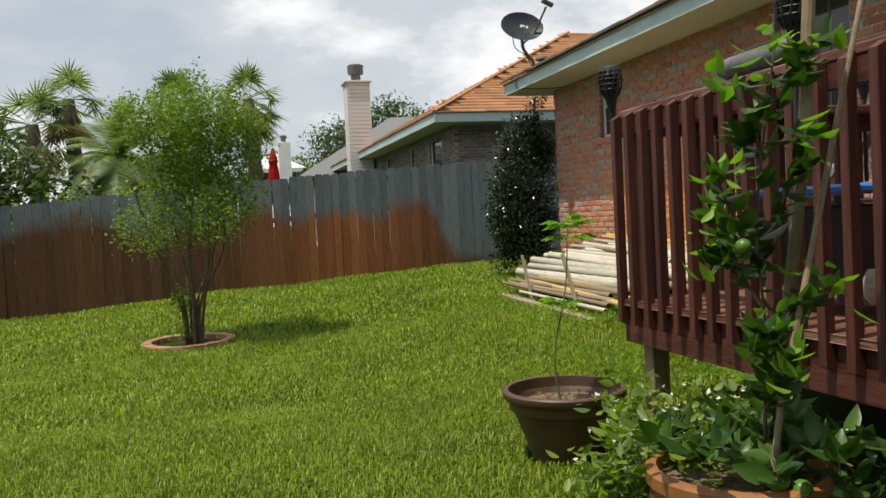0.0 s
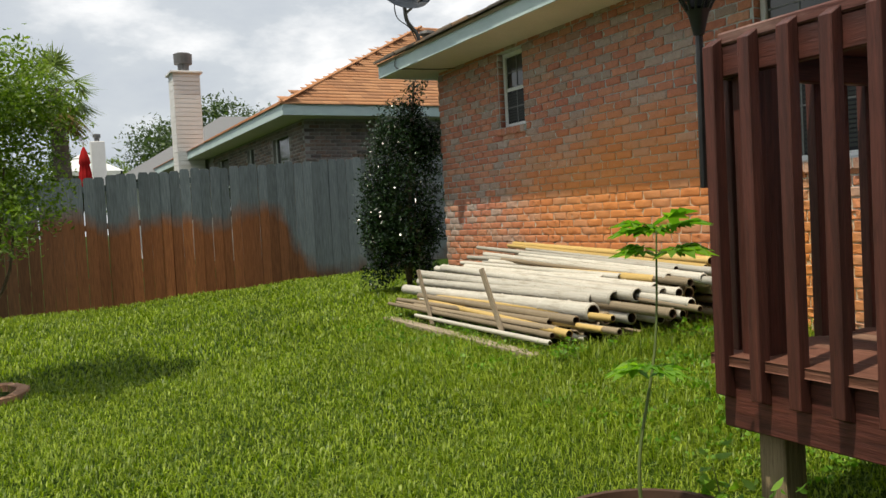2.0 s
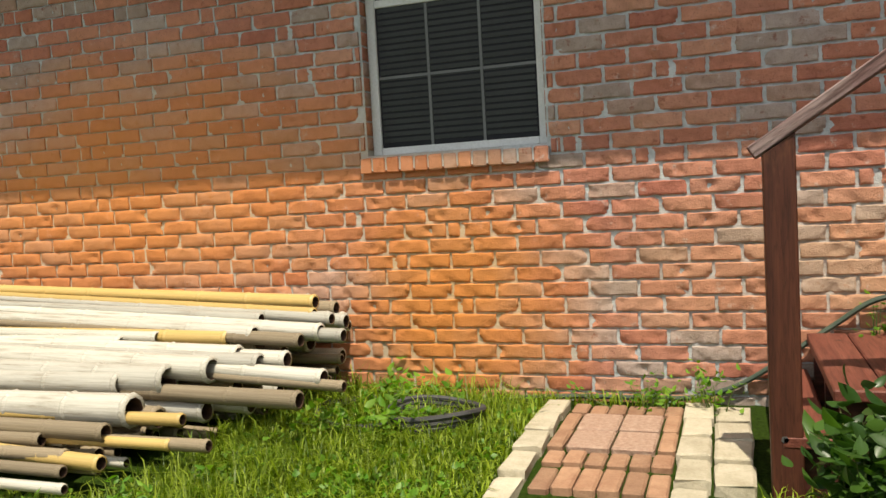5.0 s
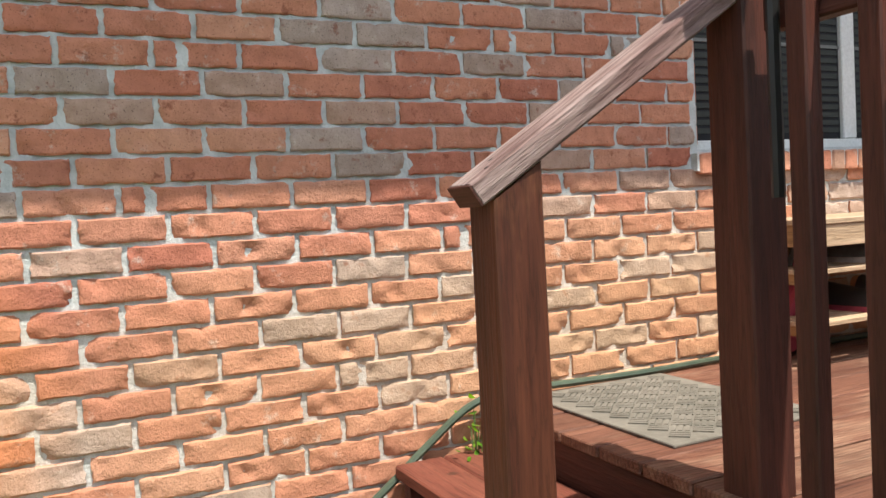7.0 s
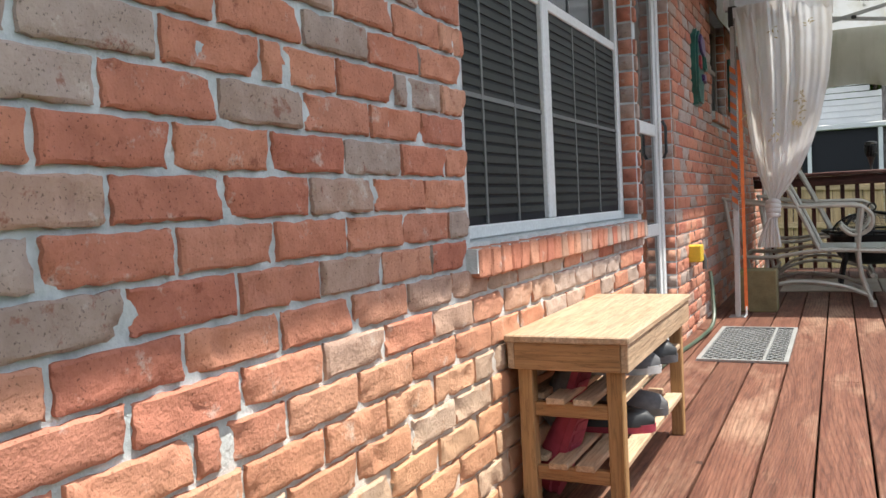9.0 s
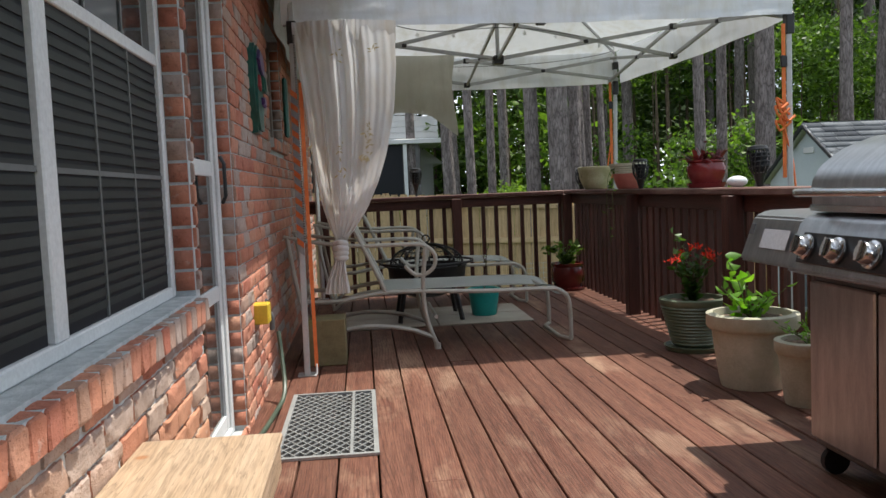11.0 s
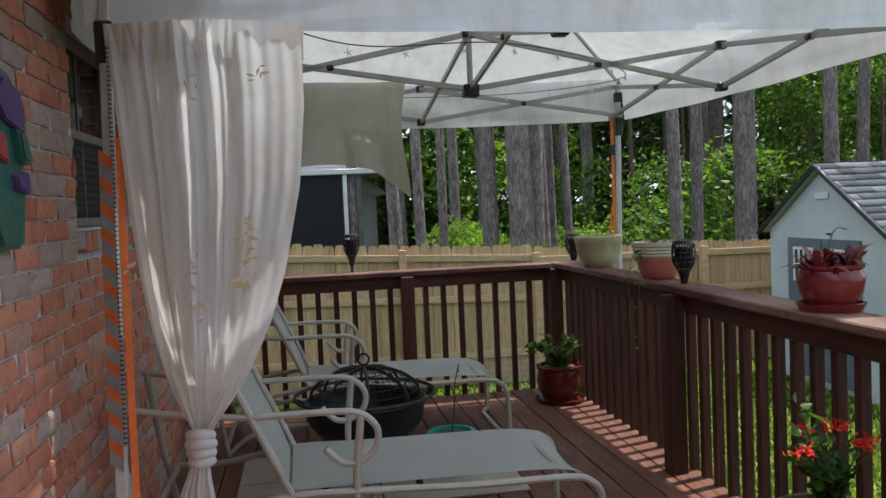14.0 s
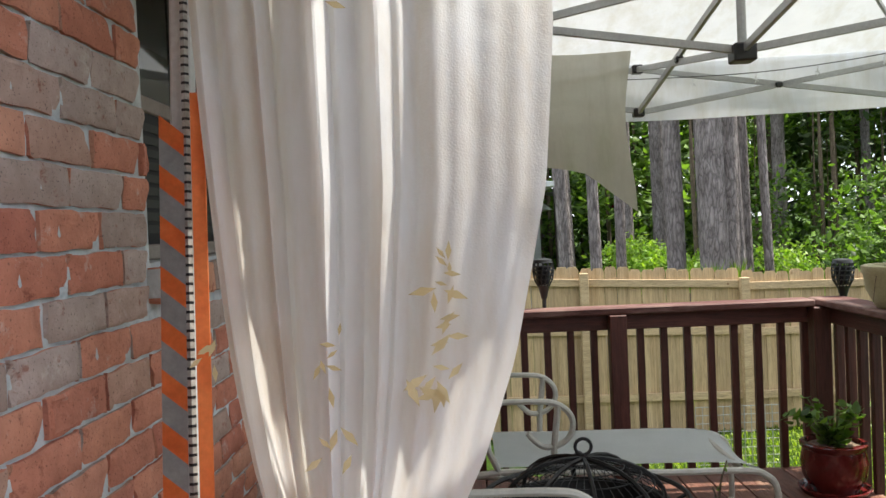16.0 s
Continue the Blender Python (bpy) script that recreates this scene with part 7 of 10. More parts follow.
def bamboo_pile():
    base = bamboo_meshes()
    r = random.Random(43)
    kinds = {}
    for key in ("bamboo", "bamboo_gold", "bamboo_old"):
        for i, me in enumerate(base):
            m2 = me.copy()
            m2.materials.append(M[key])
            m2.materials.append(M["hollow"])
            kinds[key, i] = m2
    labels = {"bamboo": "sun-bleached white bamboo pole with a cut hollow end", "bamboo_gold": "golden bamboo pole with a cut hollow end", "bamboo_old": "thin grey-brown old bamboo pole in the pile"}

    def pole(x, y, z, rad, key, yaw, pitch, v, sy=1.0):
        ob = new("bamboo_pole", kinds[key, v])
        rad *= 1.13
        ob.matrix_basis = pose(x, y, z, pitch, 0, yaw) @ Matrix.Diagonal((rad, sy, rad, 1))
        tagged(ob, labels[key], "bamboo pole", "stacked bamboo poles")
    # the heap behind, from the ground up: x range, height, start y, radius
    layers = [(3.36, 4.45, 0.34, 6.35, 0.026, "bamboo_old"), (3.46, 4.45, 0.395, 6.3, 0.028, "bamboo_old"), (3.60, 4.45, 0.455, 6.2, 0.03, "bamboo_old"),
              (3.74, 4.46, 0.52, 6.2, 0.032, "bamboo_old"), (3.88, 4.46, 0.59, 6.15, 0.034, "bamboo"), (4.04, 4.46, 0.66, 6.1, 0.034, "bamboo"),
              (4.2, 4.47, 0.73, 6.1, 0.03, "bamboo")]
    for li, (xa, xb, z, y, rad, key) in enumerate(layers):
        x = xa
        while x < xb:
            q = rad * r.uniform(0.62, 1.35)
            frac = (x - xa) / (xb - xa)
            kk = "bamboo" if r.random() < (0.2 + 0.6 * (key == "bamboo")) else "bamboo_old"
            pole(x + q, y + r.uniform(0.0, 0.4) - 0.35 * frac, z + r.uniform(-0.012, 0.012) + 0.02 * frac, q, kk, r.uniform(-3.5, 2.0), r.uniform(-0.8, 1.8), r.randrange(9), r.uniform(0.8, 1.0))
            x += q * 2.15
    # the poles on the face and the top: near end, radius, run sideways and upwards for each metre, length, kind
    face = [(3.57, 6.40, 0.50, 0.056, 0.00, 0.00, 3.1, 0), (3.70, 6.56, 0.565, 0.043, 0.00, 0.0, 3.0, 0), (3.73, 6.36, 0.58, 0.053, 0.03, 0.013, 3.2, 0),
            (3.79, 6.20, 0.61, 0.046, 0.05, 0.025, 3.3, 0), (3.96, 6.77, 0.67, 0.038, 0.0, 0.0, 2.9, 0), (3.89, 6.14, 0.645, 0.037, 0.05, 0.02, 2.9, 0),
            (3.85, 6.02, 0.625, 0.035, 0.05, 0.02, 2.5, 0), (3.90, 5.93, 0.63, 0.031, 0.06, 0.02, 2.6, 0), (3.98, 5.91, 0.69, 0.026, 0.08, 0.03, 2.7, 2),
            (4.01, 6.14, 0.71, 0.031, 0.085, 0.035, 2.9, 0), (4.04, 5.85, 0.715, 0.031, 0.09, 0.04, 2.8, 0), (4.04, 5.75, 0.70, 0.026, 0.09, 0.03, 2.4, 0),
            (4.14, 5.93, 0.775, 0.021, 0.09, 0.04, 2.9, 1), (4.23, 5.97, 0.81, 0.028, 0.065, 0.035, 2.9, 1), (4.12, 5.84, 0.755, 0.024, 0.09, 0.04, 2.6, 0),
            (4.10, 6.16, 0.76, 0.022, 0.075, 0.035, 3.3, 0), (3.80, 5.72, 0.585, 0.031, 0.08, 0.03, 2.4, 0), (3.78, 5.63, 0.56, 0.019, 0.07, 0.03, 2.3, 2),
            (3.68, 5.76, 0.53, 0.031, 0.05, 0.01, 2.5, 2), (3.32, 6.34, 0.385, 0.026, 0.05, 0.025, 2.8, 1), (3.41, 6.69, 0.425, 0.024, -0.01, 0.0, 2.5, 2),
            (3.55, 6.17, 0.48, 0.022, -0.02, 0.0, 2.4, 1), (3.45, 6.15, 0.42, 0.019, 0.0, 0.0, 2.4, 1), (3.46, 6.00, 0.42, 0.021, 0.0, 0.0, 2.4, 2),
            (3.20, 6.39, 0.335, 0.017, 0.0, 0.01, 2.3, 0), (3.98, 6.60, 0.70, 0.023, 0.03, 0.015, 2.8, 0), (4.0, 6.26, 0.695, 0.028, 0.03, 0.01, 2.7, 1),
            (3.44, 6.42, 0.455, 0.030, 0.0, 0.01, 2.7, 2), (3.33, 6.50, 0.40, 0.022, 0.0, 0.0, 2.7, 2), (3.26, 6.45, 0.37, 0.02, 0.01, 0.01, 2.8, 2),
            (4.32, 6.05, 0.80, 0.03, 0.03, 0.03, 2.8, 0), (4.38, 5.95, 0.76, 0.03, 0.01, 0.03, 2.8, 2), (4.27, 5.85, 0.72, 0.03, 0.02, 0.03, 2.7, 0)]
    lengths = (3.3, 2.9, 3.0, 2.6, 3.2, 2.4, 2.8, 3.1, 2.2)
    for i, (x, y, z, q, sx, sz, ln, kd) in enumerate(face):
        v = min(range(9), key=lambda k: abs(lengths[k] - ln) + 0.1 * ((k + i) % 3))
        pole(x, y, z, q, ("bamboo", "bamboo_gold", "bamboo_old")[kd], -math.degrees(math.atan(sx)), math.degrees(math.atan(sz)), v, ln / lengths[v])


bamboo_pile()
plank("board", (3.10, 6.38, gz(3.1, 6.4) + 0.03), (3.17, 8.95, gz(3.17, 8.95) + 0.03), 0.10, 0.035, M["grey_wood"], "long weathered board lying in the grass before the bamboo")
plank("stake", (3.24, 7.02, 0.28), (3.19, 7.22, 0.80), 0.018, 0.045, M["grey_wood"], "grey wooden stake leaning on the bamboo pile", "stake")
plank("stake", (3.25, 8.20, 0.28), (3.22, 8.36, 0.75), 0.018, 0.04, M["grey_wood"], "brown wooden stake leaning on the bamboo pile", "stake")
plank("wood_block", (3.02, 4.36, 0.31), (3.20, 4.50, 0.315), 0.09, 0.04, M["rail_light"], "dark stained offcut of timber on the edging", "timber offcut")


def paving():
    g = empty("pavement", (4.0, 4.6, 0.3), "small brick and pebble paved landing with pale edging stones", "paving")
    g["kind"] = "structure"
    r = random.Random(51)

    def stone(nm, x0, x1, y0, y1, mat_, h=0.03, jit=0.0025):
        zc = gz((x0 + x1) / 2, (y0 + y1) / 2) - 0.012
        bm = boxed(x0 + jit, x1 - jit, y0 + jit, y1 - jit, zc - 0.05, zc + h + r.uniform(-0.004, 0.004), 0.007)
        for v in bm.verts:
            v.co += Vector((r.uniform(-1, 1), r.uniform(-1, 1), 0)) * (0.008 if mat_ == "paver_white" else 0.002)
        bmesh.ops.translate(bm, verts=bm.verts, vec=(-4.0, -4.6, -0.3))
        part(nm, bm, M[mat_], g)
    part("bedding", boxed(3.33 - 4.0, 4.42 - 4.0, 4.26 - 4.6, 5.0 - 4.6, gz(3.4, 4.6) - 0.40, gz(3.4, 4.6) - 0.304), M["dirt_and_shade"], g, "earth between the pavers")
    for x in np.arange(3.42, 4.4, 0.2):
        stone("edging_stone", x, x + 0.2, 4.92, 5.02, "paver_white", 0.045)
        stone("edging_stone", x, x + 0.2, 4.36, 4.47, "paver_white", 0.045)
        if x > 3.6:
            stone("edging_stone", x, x + 0.2, 4.23, 4.355, "paver_white", 0.04)
    for y in np.arange(4.37, 4.95, 0.2):
        stone("edging_stone", 3.31, 3.41, y, y + 0.2, "paver_white", 0.04)
    for y in np.arange(4.475, 4.9, 0.072):
        stone("brick", 4.30, 4.42, y, y + 0.07, "paver_red")
        stone("brick", 3.75, 3.87, y, y + 0.07, "paver_red")
        stone("brick", 3.55, 3.74, y, y + 0.07, "paver_red")
    for x in (3.88, 4.085):
        stone("brick", x, x + 0.2, 4.475, 4.535, "paver_red")
        stone("brick", x, x + 0.2, 4.85, 4.912, "paver_red")
        stone("paver", x, x + 0.2, 4.54, 4.69, "paver_tan")
        stone("paver", x, x + 0.2, 4.692, 4.845, "paver_tan")


paving()


def hoses():
    pts = []
    r = random.Random(60)
    for lp in range(3):
        for k in range(24):
            a = 2 * math.pi * k / 24
            x, y = 4.16 + (0.24 + 0.02 * lp) * math.sin(a) * 0.75, 5.66 + (0.24 + 0.02 * lp) * math.cos(a)
            pts.append((x, y, gz(x, y) + 0.02 + 0.012 * lp + 0.006 * math.sin(3 * a + lp)))
    part("soaker_hose", tube(bmesh.new(), pts, 0.012, 7), M["hose_grey"], None, "coil of grey soaker hose lying in the weeds", True)
    tagged(bpy.data.objects["soaker_hose"], category="hose")
    pts = []
    for lp in range(3):
        for k in range(20):
            a = 2 * math.pi * k / 20
            x, y = 4.05 + 0.17 * math.sin(a) * 0.8, 5.38 + (0.16 + 0.015 * lp) * math.cos(a)
            pts.append((x, y, gz(x, y) + 0.05 + 0.02 * lp + 0.01 * math.sin(2 * a)))
    part("soaker_hose", tube(bmesh.new(), pts, 0.012, 7), M["hose_grey"], None, "small coil of grey hose in the grass", True)["category"] = "hose"
    x = WALL_X - 0.03
    line = [(x - 0.12, 5.5, 0.34), (x - 0.03, 5.2, 0.345), (x, 4.9, 0.355), (x - 0.02, 4.6, 0.36), (x - 0.01, 4.42, 0.37), (x, 4.25, 0.43), (x - 0.01, 4.05, 0.57), (x, 3.92, 0.66), (x - 0.01, 3.78, 0.755), (x, 3.62, DECK_Z + 0.02), (x - 0.01, 3.2, DECK_Z + 0.014), (x, 2.8, DECK_Z + 0.014), (x - 0.01, 2.0, DECK_Z + 0.014), (x, 1.0, DECK_Z + 0.014), (x - 0.06, 0.1, DECK_Z + 0.014), (x - 0.09, -0.15, DECK_Z + 0.06), (x - 0.075, -0.27, 0.95), (x - 0.06, -0.31, 1.08)]
    part("garden_hose", tube(bmesh.new(), curve_pts(line, 6), 0.011, 8), M["hose_green"], None, "green garden hose running along the wall up onto the deck", True)["category"] = "hose"


hoses()


def satellite_dish():
    t = empty("satellite_dish", (4.03, 9.72, 3.0), "dark blue satellite dish on a bent arm at the roof edge", "satellite dish")
    part("mast", tube(bmesh.new(), curve_pts([(0, 0, 0.02), (-0.02, 0, 0.12), (-0.13, 0, 0.26), (-0.15, 0, 0.42)], 5), 0.021, 8), M["grey_metal"], t, "", True)
    bm = bmesh.new()
    n = 28
    rings = [[bm.verts.new((0, 0, 0))]]
    for q in (0.33, 0.66, 0.9, 1.0):
        rings.append([bm.verts.new((q * 0.27 * math.cos(6.283 * k / n), q * 0.2 * math.sin(6.283 * k / n), 0.05 * q * q)) for k in range(n)])
    for k in range(n):
        bm.faces.new((rings[0][0], rings[1][k], rings[1][(k + 1) % n]))
        for a, b in zip(rings[1:], rings[2:]):
            bm.faces.new((a[k], b[k], b[(k + 1) % n], a[(k + 1) % n]))
    r = bmesh.ops.solidify(bm, geom=bm.faces[:], thickness=0.012)
    face = Vector((-0.25, -0.9, 0.36)).normalized()
    m = Matrix.Translation((-0.15, -0.02, 0.52)) @ face.to_track_quat("Z", "X").to_matrix().to_4x4() @ Matrix.Rotation(radians(72), 4, "Z")
    bmesh.ops.transform(bm, matrix=m, verts=bm.verts)
    d = part("reflector", bm, M["dish"], t, "navy oval reflector", True)
    bm = bmesh.new()
    for i, (px, w, h) in enumerate(((-0.075, 0.02, 0.035), (-0.048, 0.006, 0.028), (-0.028, 0.02, 0.026), (0.0, 0.02, 0.04))):
        box(bm, px, px + w, -0.012, -0.012 + h, 0.058, 0.0595)
    bmesh.ops.transform(bm, matrix=m, verts=bm.verts)
    part("mark", bm, M["white_paint"], d, "small pale lettering bars")
    part("feed_arm", tube(bmesh.new(), [(-0.14, 0, 0.33), (-0.02, -0.12, 0.45), (0.07, -0.3, 0.72)], 0.014, 6), M["grey_metal"], t)
    bm = boxed(-0.075, 0.075, -0.035, 0.035, -0.025, 0.035, 0.01)
    bmesh.ops.transform(bm, matrix=pose(0.08, -0.31, 0.76, 20, 25, 0), verts=bm.verts)
    part("receiver", bm, M["grey_metal"], t)
    part("cable", tube(bmesh.new(), curve_pts([(-0.2, 0, 0.5), (-0.28, -0.04, 0.42), (-0.24, 0, 0.28), (-0.1, 0, 0.18), (-0.02, 0, 0.03)], 5), 0.006, 5), M["black"], t)
    part("mount", boxed(-0.06, 0.08, -0.05, 0.05, -0.01, 0.02, 0.004), M["grey_metal"], t)
    part("eave_cable", tube(bmesh.new(), curve_pts([(EAVE_X - 0.01, 10.2, 2.98), (EAVE_X - 0.012, 10.2, 2.86), (EAVE_X + 0.08, 10.0, 2.815), (EAVE_X + 0.3, 9.9, 2.80), (WALL_X - 0.02, 9.9, 2.82)], 5), 0.006, 5), M["black"], None, "thin black cable looping under the eave")["category"] = "cable"
    bm = lathe(bmesh.new(), [(0, 0), (0.05, 0), (0.05, 0.1), (0.09, 0.12), (0.08, 0.15), (0, 0.17)], 12)
    o = part("roof_vent", bm, M["grey_metal"], None, "small round metal vent on the roof edge")
    o.location = (4.22, 9.9, 3.05)
    o["category"] = "vent"


satellite_dish()


# ---- things on the railing ----
def solar_torch(x, y, z, label, stick=0.0, tilt=(0, 0), tall=1.0):
    t = empty("solar_torch", (x, y, z), label, "solar torch")
    t.rotation_euler = (tilt[0], tilt[1], 0)
    h = 0.06
    if stick:
        part("pole", tube(bmesh.new(), [(0, 0, -stick), (0, 0, h)], 0.011, 8), M["black"], t)
    part("cup", lathe(bmesh.new(), [(0, 0), (0.016, 0), (0.02, 0.02), (0.03, h), (0.036, h + 0.012), (0, h + 0.014)], 14), M["black"], t, "", True)
    bm = bmesh.new()
    for k in range(12):
        a = 6.283 * k / 12
        prof = [(0.032, h + 0.01), (0.052, h + 0.05), (0.058, h + 0.10), (0.052, h + 0.14)]
        tube(bm, [(q * math.cos(a + 0.5 * (zz - h) / 0.14), q * math.sin(a + 0.5 * (zz - h) / 0.14), zz) for q, zz in prof], 0.0042, 5)
    for zz, q in ((h + 0.05, 0.052), (h + 0.075, 0.056), (h + 0.10, 0.058), (h + 0.12, 0.056)):
        tube(bm, [(q * math.cos(6.283 * k / 18), q * math.sin(6.283 * k / 18), zz) for k in range(19)], 0.003, 5, False)
    part("basket", bm, M["black"], t, "black woven lattice", kind="stuff")
    part("lamp", lathe(bmesh.new(), [(0, h + 0.015), (0.03, h + 0.02), (0.042, h + 0.12), (0, h + 0.125)], 12), M["screen"], t, "dark lamp glass", True)
    part("cap", lathe(bmesh.new(), [(0, h + 0.14), (0.056, h + 0.14), (0.05, h + 0.158), (0.02, h + 0.165), (0, h + 0.165)], 16), M["black"], t, "", True)
    return t


RX = DECK_W + 0.015
solar_torch(1.965, 3.755, 1.69, "black lattice solar torch on a pole at the deck corner", 0.45, (0.05, -0.04))
solar_torch(1.90, 2.33, 1.70, "black lattice solar torch on the railing", 0.3)
solar_torch(1.89, -0.51, RAIL_Z, "black lattice solar torch standing on the rail cap", 0, (0.05, 0.03))
solar_torch(RX - 0.04, -2.26, RAIL_Z, "black lattice solar torch on the rail cap between pots")
solar_torch(1.86, -4.24, RAIL_Z - 0.02, "black lattice solar torch at the far rail corner", 0.3)
solar_torch(3.5, DECK_S - 0.07, RAIL_Z + 0.05, "black lattice solar torch on a thin stake behind the railing", 1.2)
solar_torch(3.49, DECK_N + 0.02, RAIL_Z + 0.05, "black solar torch on a thick pole beside the tall rail post", 0.45)

part("rolled_cushion", tube(bmesh.new(), curve_pts([(2.02, 2.88, 1.732), (2.02, 2.6, 1.735), (2.02, 2.36, 1.732)], 3), 0.045, 14), M["shoe_grey"], None, "grey rolled foam tube lying on the rail cap", True)["category"] = "foam roll"


def rail_pots():
    z = RAIL_Z
    t = pot("mossy_bowl", 1.915, -3.56, z, [(0.085, 0), (0.10, 0.01), (0.14, 0.09), (0.15, 0.16), (0.158, 0.17), (0.158, 0.2), (0.148, 0.205)], 0.16, 0.13, M["stone_moss"], "mossy yellow stone pot with a thin twig on the rail")
    sprig(t, "leaf_myrtle", [[(0, 0, 0.16), (0.05, 0.02, 0.2), (0.12, 0.05, 0.18), (0.18, 0.12, 0.05)], [(0, 0, 0.16), (0.02, 0, 0.26), (0.03, 0.02, 0.3)]], 0.02, 2, 71, "twig", 0.003)
    t = empty("coral_pot", (1.925, -2.60, z), "pot with a white band over flaking coral red on the rail", "plant pot")
    part("body", lathe(bmesh.new(), [(0, 0), (0.075, 0), (0.09, 0.01), (0.13, 0.12)], 36), M["coral_pot"], t, "coral red flaking base", True)
    bm = lathe(bmesh.new(), [(0.13, 0.121), (0.134, 0.13), (0.131, 0.137), (0.138, 0.145), (0.135, 0.155), (0.142, 0.163), (0.139, 0.172), (0.147, 0.18), (0.147, 0.20), (0.132, 0.20), (0.125, 0.17), (0, 0.165)], 36)
    part("rim", bm, M["cream"], t, "ribbed white rim", True)
    sprig(t, "leaf_wood", [[(0, 0, 0.17), (0.05, 0.02, 0.21), (0.08, 0.06, 0.2)], [(0, 0, 0.17), (-0.05, 0.02, 0.22), (-0.09, 0.05, 0.21)], [(0.1, 0.0, 0.18), (0.17, 0.02, 0.1), (0.19, 0.03, -0.15), (0.17, 0.05, -0.42)], [(0.12, 0.05, 0.18), (0.17, 0.12, 0.05), (0.18, 0.16, -0.3)]], 0.045, 9, 72, "greenstem", 0.003)
    t = pot("red_bowl", 1.93, -1.11, z, [(0.075, 0), (0.08, 0.012), (0.11, 0.07), (0.118, 0.12), (0.105, 0.15), (0.115, 0.158), (0.115, 0.168), (0.105, 0.17)], 0.14, 0.1, M["red_pot"], "glossy red bowl of burgundy bromeliads on the rail", saucer=0.12)
    vs, fs = [], []
    r = random.Random(73)
    for c in ((0, 0), (0.07, 0.03), (-0.06, 0.02), (0.02, -0.05)):
        for k in range(11):
            a = k * 2.4 + r.uniform(-0.3, 0.3)
            el = r.uniform(0.15, 1.2)
            L = r.uniform(0.11, 0.19)
            p0 = Vector((c[0], c[1], 0.15))
            d = Vector((math.cos(a) * math.cos(el), math.sin(a) * math.cos(el), math.sin(el)))
            s = Vector((-math.sin(a), math.cos(a), 0)) * 0.014
            p1, p2 = p0 + d * L * 0.6, p0 + d * L - Vector((0, 0, L * 0.25))
            q = len(vs)
            vs += [tuple(p0 - s), tuple(p0 + s), tuple(p1 + s), tuple(p1 - s), tuple(p2)]
            fs += [(q, q + 1, q + 2), (q, q + 2, q + 3), (q + 3, q + 2, q + 4)]
    from_arrays("leaves", vs, fs, M["leaf_red"], t, "pointed burgundy leaves", "stuff")
    sprig(t, "leaf_red", [[(0, 0, 0.15), (0.0, 0.0, 0.25), (-0.03, 0.0, 0.3), (-0.09, -0.02, 0.29)]], 0.03, 3, 74, "greenstem", 0.004)
    bm = bmesh.new()
    bmesh.ops.create_icosphere(bm, subdivisions=3, radius=0.05)
    for v in bm.verts:
        v.co = Vector((v.co.x * 1.2, v.co.y * 0.9, v.co.z * 0.65)) * (1 + 0.12 * math.sin(14 * v.co.x + 9 * v.co.z))
        v.co.z += 0.03
    o = part("shell_stone", bm, M["white_paint"], None, "white knobbly shell resting on the rail", True)
    o.location = (1.92, -0.71, z)
    o["category"] = "shell"


rail_pots()


